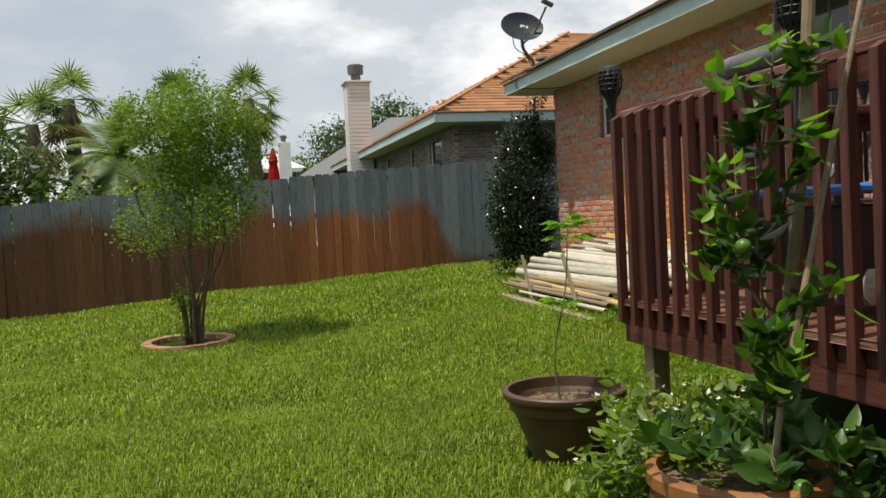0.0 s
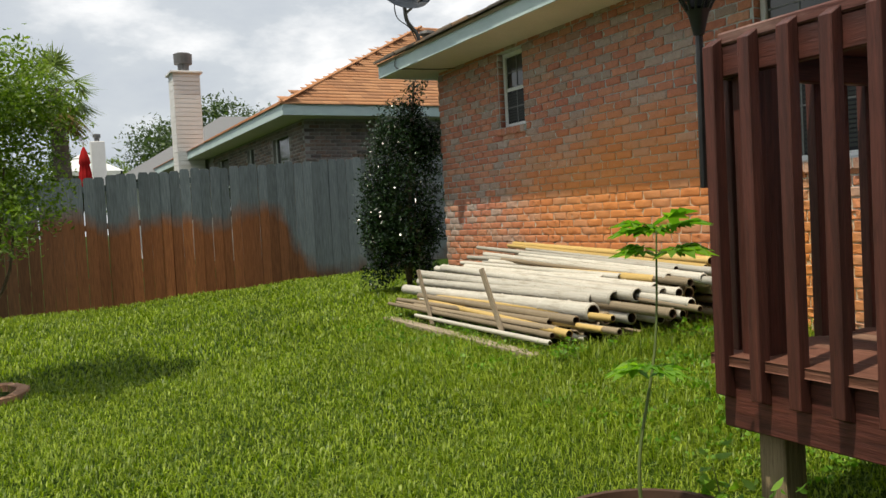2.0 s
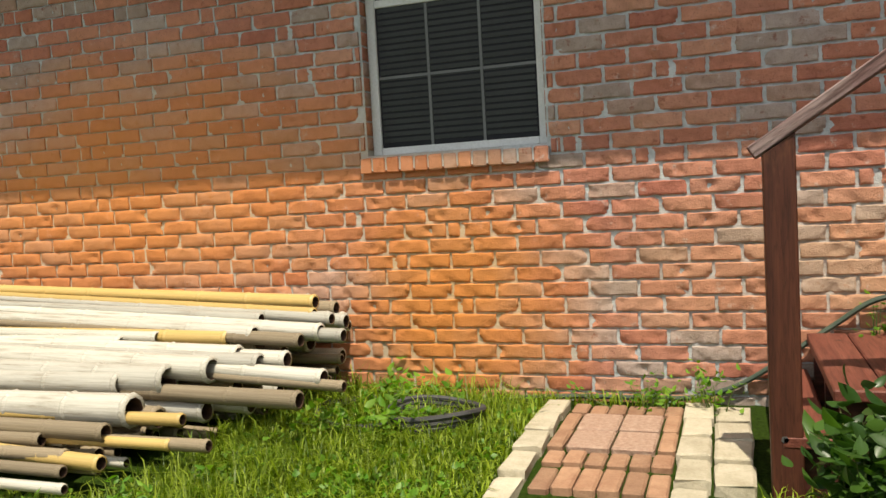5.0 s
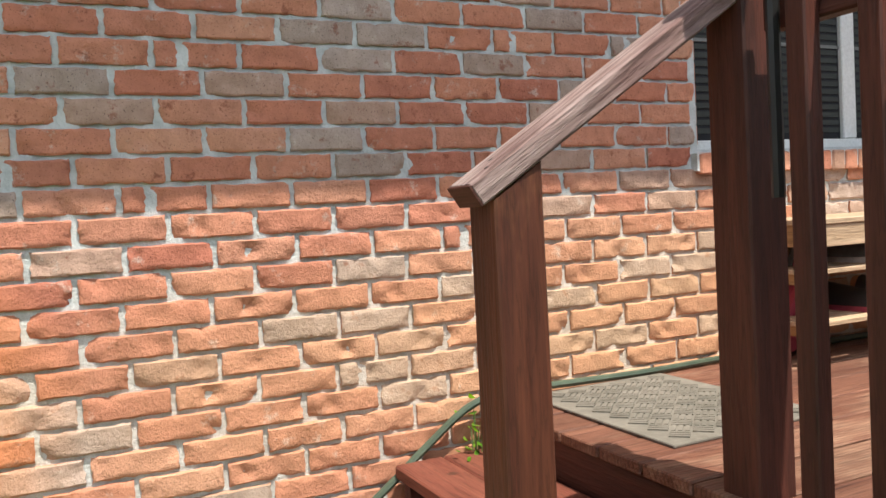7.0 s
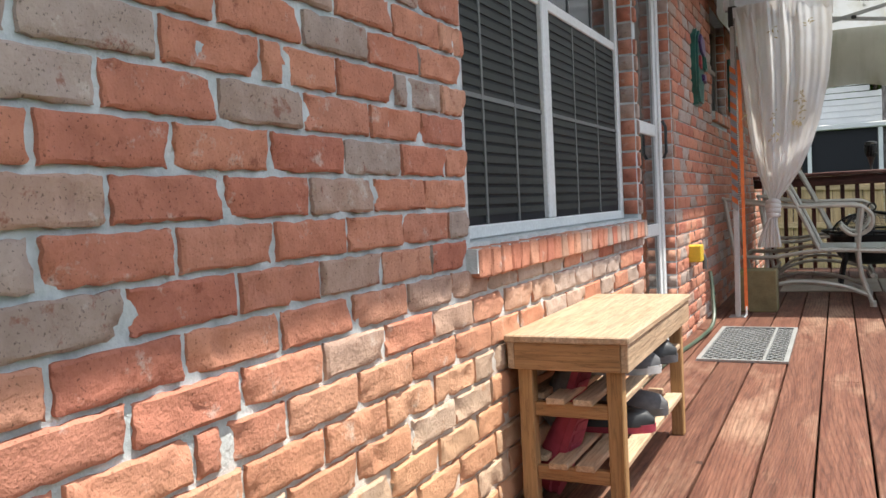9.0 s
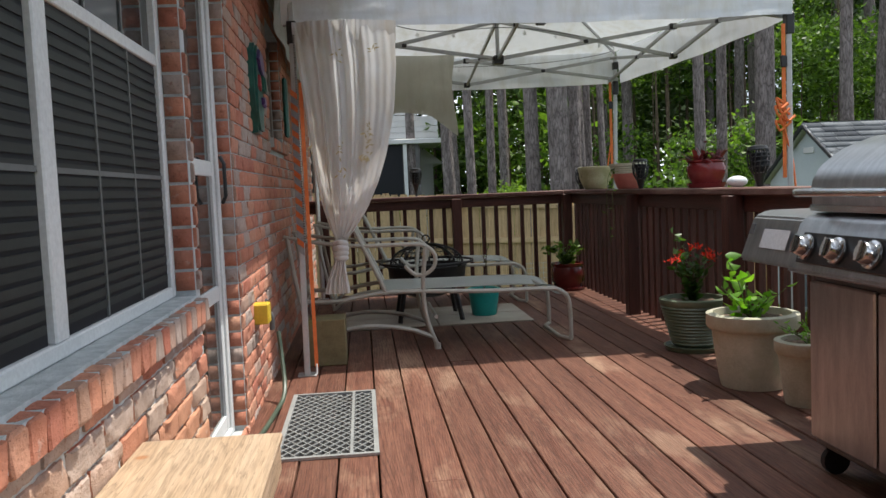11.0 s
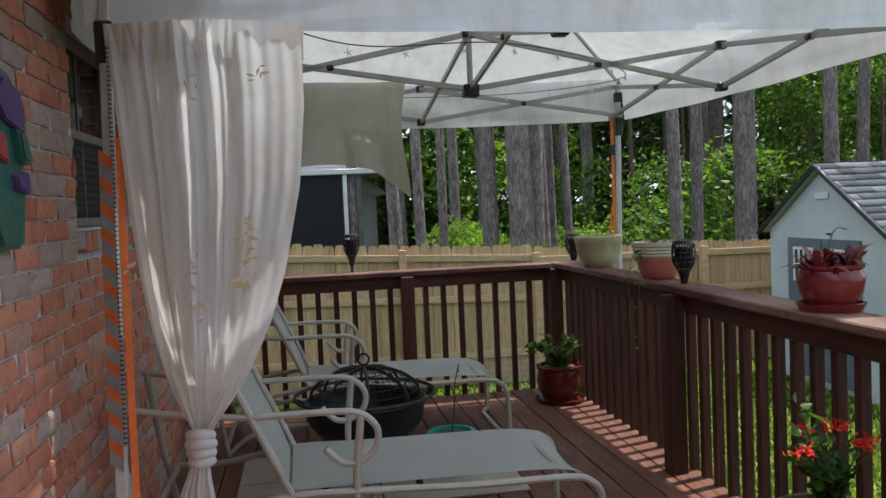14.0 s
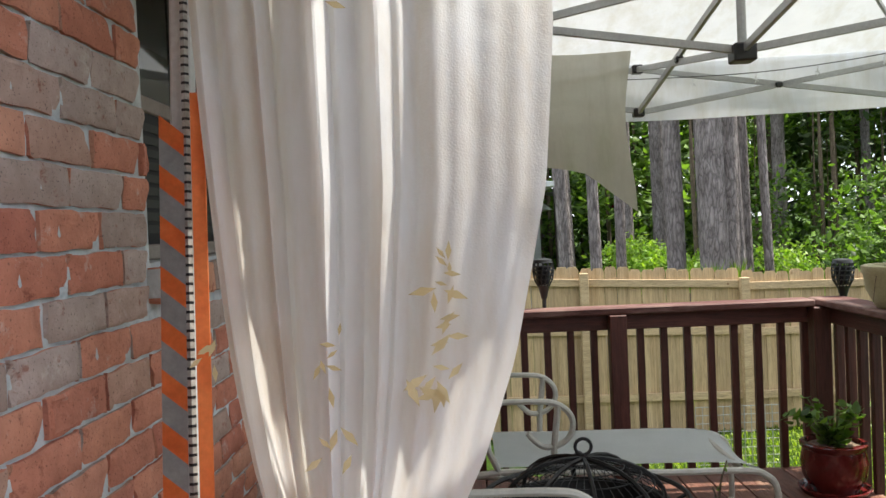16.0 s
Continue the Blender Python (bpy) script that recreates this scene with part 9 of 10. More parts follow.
    part("badge", boxed(-0.015, 0.015, -0.02, 0.02, 0.002, 0.005, 0.001, Matrix.Translation((0.0, -0.16, 0.03)) @ mk), M["grey_metal"], t, "small dark badge")
    part("hood_band", prism([(0.2405, 0.868), (0.2405, 0.888), (0.2535, 0.888), (0.2535, 0.868)], -0.279, 0.449), M["chrome"], t, "bright lower edge of the hood")
    for x in (-0.2, 0.2):
        for y in (-0.22, 0.4):
            part("wheel", tube(bmesh.new(), [(x, y - 0.012, 0.045), (x, y + 0.012, 0.045)], 0.045, 14), M["black"], t)


grill()


def deck_clutter():
    t = empty("storage_cart", (2.42, 2.72, DECK_Z), "dark cart with a bright blue lid standing behind the railing", "cart")
    part("body", boxed(-0.2, 0.2, -0.26, 0.26, 0.12, 0.42, 0.01), M["black"], t)
    part("lid", boxed(-0.22, 0.22, -0.28, 0.28, 0.46, 0.50, 0.012), M["blue"], t, "bright blue lid")
    for x in (-0.18, 0.18):
        for y in (-0.23, 0.23):
            part("post", boxed(x - 0.012, x + 0.012, y - 0.012, y + 0.012, 0, 0.458), M["grey_metal"], t)
    t = empty("black_chair", (3.0, 3.1, DECK_Z), "black metal patio chair on the deck", "chair")
    for x in (-0.22, 0.22):
        for y in (-0.22, 0.22):
            part("leg", tube(bmesh.new(), [(x, y, 0), (x * 0.9, y * 0.9, 0.42)], 0.012, 6), M["black"], t)
        part("back_post", tube(bmesh.new(), [(x * 0.9, -0.2, 0.42), (x * 0.9, -0.3, 0.92)], 0.012, 6), M["black"], t)
    part("seat", boxed(-0.22, 0.22, -0.22, 0.22, 0.42, 0.44, 0.006), M["black"], t)
    part("backrest", boxed(-0.2, 0.2, -0.29, -0.27, 0.55, 0.9, 0.006), M["screen"], t)
    r = random.Random(95)
    for i in range(11):
        bm = bmesh.new()
        bmesh.ops.create_icosphere(bm, subdivisions=2, radius=1.0)
        sx, sy, sz = r.uniform(0.05, 0.1), r.uniform(0.05, 0.09), r.uniform(0.04, 0.07)
        for v in bm.verts:
            q = 1 + 0.25 * noise.noise(v.co * 1.7 + Vector((i, 0, 0)))
            v.co = Vector((v.co.x * sx * q, v.co.y * sy * q, v.co.z * sz * q))
        o = part("stone", bm, M["beige"], None, "pale grey garden stone heaped on the deck")
        o.location = (2.28 + 0.13 * (i % 3) + r.uniform(-0.03, 0.03), 1.95 + 0.14 * (i // 3), DECK_Z + sz * 0.9 + 0.07 * (i % 2))
        o["category"], o["group"] = "stone", "heap of stones"


deck_clutter()


def wall_items():
    t = empty("wall_tap", (WALL_X, -0.22, 1.16), "brass tap with a yellow plastic box on the brick wall", "tap")
    part("box", boxed(-0.075, 0.0, 0.03, 0.13, -0.01, 0.085, 0.006), M["yellow"], t, "yellow plastic box")
    part("valve", tube(bmesh.new(), curve_pts([(0, -0.02, 0.03), (-0.05, -0.02, 0.03), (-0.07, -0.02, 0.0), (-0.07, -0.02, -0.06)], 4), 0.013, 8), M["grey_metal"], t, "", True)
    bm = bmesh.new()
    tube(bm, [(-0.05 + 0.0 * k, -0.02 + 0.025 * math.cos(6.283 * k / 12), 0.065 + 0.025 * math.sin(6.283 * k / 12)) for k in range(13)], 0.005, 5, False)
    tube(bm, [(-0.05, -0.02, 0.04), (-0.05, -0.02, 0.075)], 0.005, 5)
    part("handle", bm, M["grey_metal"], t, "round valve handle")
    t = empty("wall_plaque", (WALL_X - 0.004, -0.52, 2.06), "tall narrow glazed ceramic plaque in teal and purple on the brick", "wall plaque")

    def flat(prof, x0, th, mat_, nm, lab=""):
        prof = [(y * 1.5, z * 0.86) for y, z in prof]
        bm = bmesh.new()
        a = [bm.verts.new((x0 - th, y, z)) for y, z in prof]
        b = [bm.verts.new((x0, y, z)) for y, z in prof]
        bm.faces.new(a)
        bm.faces.new(list(reversed(b)))
        for i in range(len(a)):
            k = (i + 1) % len(a)
            bm.faces.new((a[i], b[i], b[k], a[k]))
        bmesh.ops.bevel(bm, geom=[e for e in bm.edges if abs(e.verts[0].co.x - (x0 - th)) < 1e-5 and abs(e.verts[1].co.x - (x0 - th)) < 1e-5], offset=th * 0.3, segments=2, affect="EDGES")
        part(nm, bm, mat_, t, lab, True)
    flat([(-0.055, 0.0), (0.05, 0.0), (0.062, 0.10), (0.085, 0.20), (0.09, 0.36), (0.075, 0.46), (0.03, 0.52), (-0.02, 0.515), (-0.06, 0.47), (-0.075, 0.38), (-0.062, 0.31), (-0.085, 0.26), (-0.05, 0.22), (-0.075, 0.15)], 0, 0.045, M["plaque_teal"], "body", "teal glazed body")
    flat([(-0.06, 0.33), (0.03, 0.36), (0.07, 0.42), (0.03, 0.48), (-0.04, 0.46), (-0.065, 0.40)], -0.0455, 0.014, M["plaque_purple"], "brow", "purple brow")
    flat([(0.02, 0.24), (0.065, 0.26), (0.06, 0.33), (0.03, 0.32)], -0.0455, 0.012, M["plaque_red"], "cheek", "rose cheek")
    flat([(-0.07, 0.16), (-0.01, 0.17), (0.0, 0.21), (-0.06, 0.225)], -0.0455, 0.016, M["plaque_purple"], "lips", "purple lips")
    flat([(-0.078, 0.245), (-0.03, 0.25), (-0.01, 0.34), (-0.045, 0.33)], -0.0455, 0.024, M["plaque_teal"], "nose")
    o = part("dark_plaque", boxed(-0.03, 0, -0.06, 0.06, 0.0, 0.42, 0.012), M["plaque_teal"], None, "dark green glazed plaque on the shaded brick wall")
    o.location = (WALL_X - 0.012, -2.22, 2.15)
    o["category"] = "wall plaque"


wall_items()


# ---- the canopy ----
def canopy():
    t = empty("canopy", (2.95, -2.58, DECK_Z), "white pop-up canopy with grey folding frame standing over the deck", "canopy")
    O = Vector((2.95, -2.58, DECK_Z))
    C = {"nl": Vector((4.43, -1.02, 0)), "nr": Vector((1.42, -1.06, 0)), "fr": Vector((1.53, -4.10, 0)), "fl": Vector((4.46, -4.08, 0))}
    zt, zb, zp = 2.99, 2.69, 3.75
    apex = Vector((2.95, -2.58, zp))
    order = ["nl", "nr", "fr", "fl"]

    def L(v):
        return Vector(v) - O
    # top: four sagging panels
    for i in range(4):
        a, b = C[order[i]].copy(), C[order[(i + 1) % 4]].copy()
        a.z = b.z = zt
        bm = bmesh.new()
        n = 12
        rows = []
        for u in range(n + 1):
            s = u / n
            row = []
            for v in range(n + 1):
                q = v / n
                e = a.lerp(b, q)
                p = e.lerp(apex, s)
                p.z -= 0.10 * math.sin(math.pi * s) * math.sin(math.pi * q) ** 0.5
                p.z -= 0.02 * math.sin(math.pi * q) * (1 - s)
                row.append(bm.verts.new(L(p)))
            rows.append(row)
        for r0, r1 in zip(rows, rows[1:]):
            for v in range(n):
                bm.faces.new((r0[v], r0[v + 1], r1[v + 1], r1[v]))
        bmesh.ops.remove_doubles(bm, verts=bm.verts, dist=1e-4)
        part("top_panel", bm, M["canopy"], t, "white canopy fabric", True)
        # valance with slight creases
        bm = bmesh.new()
        n = 90
        out = Vector(((b - a).y, -(b - a).x, 0)).normalized()
        rows = []
        for z_i in range(15):
            row = []
            h = z_i / 14
            for v in range(n + 1):
                q = v / n
                p = a.lerp(b, q)
                zz = zt + 0.003 + (zb - zt) * h
                sag = 0.02 * math.sin(math.pi * q)
                crease = 0.0
                for ck, (fq, sl, am) in enumerate(((9.0, 2.4, 1.0), (15.0, -3.1, 0.7), (5.0, 5.5, 0.8), (23.0, 1.2, 0.35))):
                    u = q * fq + sl * h + i * 1.7 + 0.5 * math.sin(q * 7 + ck)
                    crease += am * (1 - abs((u % 2) - 1)) ** 3 * (0.5 + 0.5 * math.sin(q * 13 + ck * 2 + h * 4))
                w = 0.010 * math.sin(q * 23 + 5 * h) * h + 0.016 * crease * math.sin(math.pi * min(1, h * 1.1 + 0.08)) * (0.3 + 0.7 * math.sin(math.pi * q))
                hem = 0.004 if 0.80 < h < 0.9 else 0.0
                row.append(bm.verts.new(L((p.x + out.x * (0.012 + w + 0.03 * h - hem), p.y + out.y * (0.012 + w + 0.03 * h - hem), zz - sag))))
            rows.append(row)
        for r0, r1 in zip(rows, rows[1:]):
            for v in range(n):
                bm.faces.new((r0[v], r0[v + 1], r1[v + 1], r1[v]))
        part("valance", bm, M["canopy"], t, "white hanging valance", True)
    # legs
    feet = {"nl": (4.375, -0.78, DECK_Z), "nr": (1.46, -0.98, gz(1.46, -0.98)), "fr": (1.60, -4.10, gz(1.6, -4.1)), "fl": (4.44, -4.05, DECK_Z)}
    for k, f in feet.items():
        a = C[k].copy()
        a.z = 2.93
        if k == "nl":
            a.x -= 0.055
        top, foot = L(a) , L(f)
        d = foot - top
        m = Matrix.Translation((top + foot) / 2) @ d.to_track_quat("Y", "Z").to_matrix().to_4x4()
        part("leg", boxed(-0.016, 0.016, -d.length / 2, d.length / 2, -0.016, 0.016, 0.004, m), M["alu_pale"], t, "pale square canopy leg")
        part("leg_bracket", boxed(-0.026, 0.026, -0.026, 0.026, -0.09, 0.04, 0.005, Matrix.Translation(top + d.normalized() * 0.26)), M["black"], t, "black plastic slider")
        part("leg_bracket", boxed(-0.026, 0.026, -0.026, 0.026, -0.05, 0.02, 0.005, Matrix.Translation(top + Vector((0, 0, -0.06)))), M["black"], t, "black plastic corner joint")
        part("foot_plate", boxed(-0.05, 0.05, -0.05, 0.05, 0.0, 0.006, 0.001, Matrix.Translation(foot)), M["alu"], t)

    def bar(a, b, r=0.011):
        a, b = L(a), L(b)
        d = b - a
        m = Matrix.Translation((a + b) / 2) @ d.to_track_quat("Y", "Z").to_matrix().to_4x4()
        part("truss_bar", boxed(-r * 0.8, r * 0.8, -d.length / 2, d.length / 2, -r * 1.3, r * 1.3, 0.002, m), M["alu"], t, "grey truss bar")

    def joint(p, s=0.028):
        part("truss_joint", boxed(-s, s, -s, s, -s * 0.8, s * 0.8, 0.006, Matrix.Translation(L(p))), M["black"], t, "black plastic joint")
    hi, lo = 2.93, 2.705
    mids = []
    for i in range(4):
        a, b = C[order[i]].copy(), C[order[(i + 1) % 4]].copy()
        ins = (apex - (a + b) / 2)
        ins.z = 0
        ins = ins.normalized() * 0.07
        a, b = a + ins, b + ins
        m = (a + b) / 2
        q1, q3 = a.lerp(b, 0.25), a.lerp(b, 0.75)
        for p0, p1 in ((a, m), (m, b)):
            bar((p0.x, p0.y, hi), (p1.x, p1.y, lo + 0.0))
            bar((p0.x, p0.y + 0.0, lo + 0.01), (p1.x, p1.y, hi))
        joint((m.x, m.y, hi))
        joint((m.x, m.y, lo))
        joint((q1.x, q1.y, (hi + lo) / 2), 0.018)
        joint((q3.x, q3.y, (hi + lo) / 2), 0.018)
        mids.append(m)
    hub = Vector((2.93, -2.62, 0))
    for m in mids:
        bar((m.x, m.y, hi), (hub.x, hub.y, lo + 0.02))
        bar((m.x, m.y, lo), (hub.x, hub.y, hi + 0.08))
        q = (m + hub) / 2
        joint((q.x, q.y, (hi + lo) / 2 + 0.02), 0.018)
    part("centre_pole", tube(bmesh.new(), [L((hub.x, hub.y, lo - 0.01)), L((hub.x, hub.y, zp - 0.02))], 0.016, 10), M["alu"], t)
    joint((hub.x, hub.y, lo + 0.01), 0.04)
    joint((hub.x, hub.y, hi + 0.09), 0.035)
    for k in order:
        a = C[k]
        bar((a.x, a.y, 2.97), (a.lerp(apex, 0.5).x, a.lerp(apex, 0.5).y, 3.33), 0.009)
    # string lights
    bm = bmesh.new()
    stars = bmesh.new()
    pl = [(4.2, -1.3, 2.9), (3.6, -1.9, 2.82), (2.9, -2.1, 2.86), (2.2, -2.7, 2.88), (1.75, -3.5, 2.9), (2.3, -3.95, 2.88), (3.2, -3.9, 2.86), (4.2, -3.9, 2.88)]
    c = curve_pts([L(p) for p in pl], 8)
    tube(bm, c, 0.003, 4)
    part("light_wire", bm, M["black"], t, "thin wire of string lights")
    for i in range(2, len(c), 3):
        p = c[i] - Vector((0, 0, 0.035))
        tube(stars, [c[i], p], 0.0012, 3)
        for k in range(5):
            a = 6.283 * k / 5
            tube(stars, [p, p + Vector((0.018 * math.cos(a), 0.01 * math.cos(a), 0.018 * math.sin(a)))], 0.003, 4)
    part("star_lights", stars, M["white_paint"], t, "small white star lights", kind="stuff")


M["alu_pale"] = simple("pale_leg_paint", (0.50, 0.52, 0.52), (0.62, 0.64, 0.63), 6, 0.45, 0.1, 0.05)
canopy()


def drape(name, left, right, zs, y0, y1f, pleats, amp, material, label, seed, nx=120, lean=0.0):
    """Hanging cloth between two edges given as (z, x) tables, with deep folds."""
    bm = bmesh.new()
    r = random.Random(seed)
    ph = [r.uniform(0, 6.28) for _ in range(6)]
    lz, lx = zip(*left)
    rz, rx = zip(*right)
    rows = []
    for z in zs:
        a = np.interp(z, lz[::-1], lx[::-1]) if lz[0] > lz[-1] else np.interp(z, lz, lx)
        b = np.interp(z, rz[::-1], rx[::-1]) if rz[0] > rz[-1] else np.interp(z, rz, rx)
        w = abs(a - b)
        row = []
        for i in range(nx + 1):
            s = i / nx
            f = math.sin(s * pleats * 6.283 + ph[0] + 0.8 * math.sin(z * 1.7 + ph[1])) * 0.6 + 0.4 * math.sin(s * pleats * 2.3 * 6.283 + ph[2] + z * 1.1) + 0.35 * math.sin(s * 2.7 * 6.283 + ph[3] - z)
            k = amp * (1 - 0.8 * max(0.0, min(1.0, (s - 0.5) * 4)) * (1 if w > 0.2 else 0)) * (0.5 + 0.8 * s * (1 - s) * 4 * 0.5) * (1.0 if w > 0.2 else 0.55)
            bulge = 0.05 * math.sin(math.pi * s) * (1 if w > 0.2 else 0.4)
            row.append(bm.verts.new((a + (b - a) * s + 0.25 * k * math.cos(s * pleats * 6.283 + ph[4]), y0 + k * f + bulge + lean * math.sin(math.pi * min(1.0, (zs[0] - z) / 1.3)), z)))
        rows.append(row)
    for r0, r1 in zip(rows, rows[1:]):
        for i in range(nx):
            bm.faces.new((r0[i], r0[i + 1], r1[i + 1], r1[i]))
    return part(name, bm, material, None, label, True)


def curtain():
    t = empty("curtain", (4.1, -1.03, 2.7), "long white embroidered curtain tied in a knot at the canopy corner", "curtain")
    left = [(2.70, 4.375), (2.45, 4.345), (2.2, 4.318), (1.95, 4.295), (1.8, 4.275), (1.65, 4.248), (1.55, 4.218), (1.48, 4.19), (1.44, 4.18)]
    right = [(2.70, 3.80), (2.45, 3.80), (2.2, 3.825), (1.95, 3.88), (1.8, 3.93), (1.65, 4.0), (1.55, 4.065), (1.48, 4.12), (1.44, 4.13)]
    zs = list(np.linspace(2.70, 1.43, 46))
    c = drape("cloth", left, right, zs, -0.98, 0, 5.5, 0.032, M["curtain"], "off-white cloth in deep folds", 3, 120, 0.11)
    tail_l = [(1.43, 4.19), (1.38, 4.195), (1.32, 4.215), (1.25, 4.245), (1.18, 4.265)]
    tail_r = [(1.43, 4.135), (1.38, 4.14), (1.32, 4.14), (1.25, 4.13), (1.18, 4.12)]
    k = drape("tail", tail_l, tail_r, list(np.linspace(1.43, 1.17, 14)), -0.965, 0, 4.0, 0.03, M["curtain"], "frilled tail below the knot", 5, 60)
    b = drape("band", [(2.72, 4.375), (2.6, 4.37)], [(2.72, 3.79), (2.6, 3.795)], list(np.linspace(2.70, 2.585, 5)), -0.965, 0, 6.5, 0.014, M["curtain"], "gathered top band", 7, 90)
    bm = bmesh.new()
    for j in range(4):
        w = 0.034 - 0.003 * abs(j - 1)
        tube(bm, curve_pts([(4.165 + w, -0.96, 1.455 - 0.026 * j), (4.165, -0.96 + w, 1.465 - 0.03 * j), (4.165 - w, -0.96, 1.452 - 0.026 * j), (4.165, -0.96 - w, 1.44 - 0.026 * j), (4.165 + w, -0.96, 1.45 - 0.026 * j)], 5), 0.017, 9)
    kn = part("knot", bm, M["curtain"], None, "knotted cloth", True)
    # embroidery
    vs, fs = [], []
    r = random.Random(66)

    def petal(cx, cz, a, L_, y):
        kx = len(vs)
        d = Vector((math.cos(a), 0, math.sin(a)))
        s = Vector((-math.sin(a), 0, math.cos(a))) * L_ * 0.16
        o = Vector((cx, y, cz))
        vs.extend([tuple(o), tuple(o + d * L_ * 0.5 + s), tuple(o + d * L_), tuple(o + d * L_ * 0.5 - s)])
        fs.append((kx, kx + 1, kx + 2, kx + 3))
    for cx, cz, n_, L_ in ((3.98, 2.02, 11, 0.034), (3.99, 1.93, 12, 0.036), (3.97, 2.09, 6, 0.026), (4.13, 1.98, 6, 0.028), (4.14, 1.86, 6, 0.03), (4.29, 2.0, 5, 0.026), (3.93, 2.52, 6, 0.03), (4.12, 2.5, 5, 0.026)):
        for i in range(n_):
            petal(cx + r.gauss(0, 0.012), cz + r.gauss(0, 0.02), r.uniform(0, 6.28), L_ * r.uniform(0.6, 1.2), -0.885 + 0.11 * math.sin(math.pi * (2.7 - cz) / 1.3) + len(vs) * 0.0001)
    e_ = from_arrays("embroidery", vs, fs, M["stitch"], None, "gold leaf embroidery", "stuff")
    for o in (c, k, b, kn, e_):
        o.parent = t
        o.location = Vector(o.location) - Vector(t.location)


curtain()


def hanging_cloth():
    bm = bmesh.new()
    rows = []
    for i in range(16):
        z = 2.86 - 0.60 * i / 15
        row = []
        for j in range(25):
            s = j / 24
            x = 4.25 - (1.04 + 0.02 * math.sin(z * 9)) * s
            zz = z + (0.13 * math.sin(s * 3.0) * (i / 15) if s < 0.8 else 0.13 * math.sin(2.4) * (i / 15) * (1 - s) * 5 - 0.08 * (s - 0.8) * 5 * (i / 15))
            row.append(bm.verts.new((x, -3.2 + 0.02 * math.sin(s * 11 + z * 3), zz)))
        rows.append(row)
    for a, b in zip(rows, rows[1:]):
        for j in range(24):
            bm.faces.new((a[j], a[j + 1], b[j + 1], b[j]))
    o = part("hanging_cloth", bm, M["curtain_sheer"], None, "thin greenish-white cloth draped from the canopy frame", True)
    o["category"] = "cloth"


hanging_cloth()


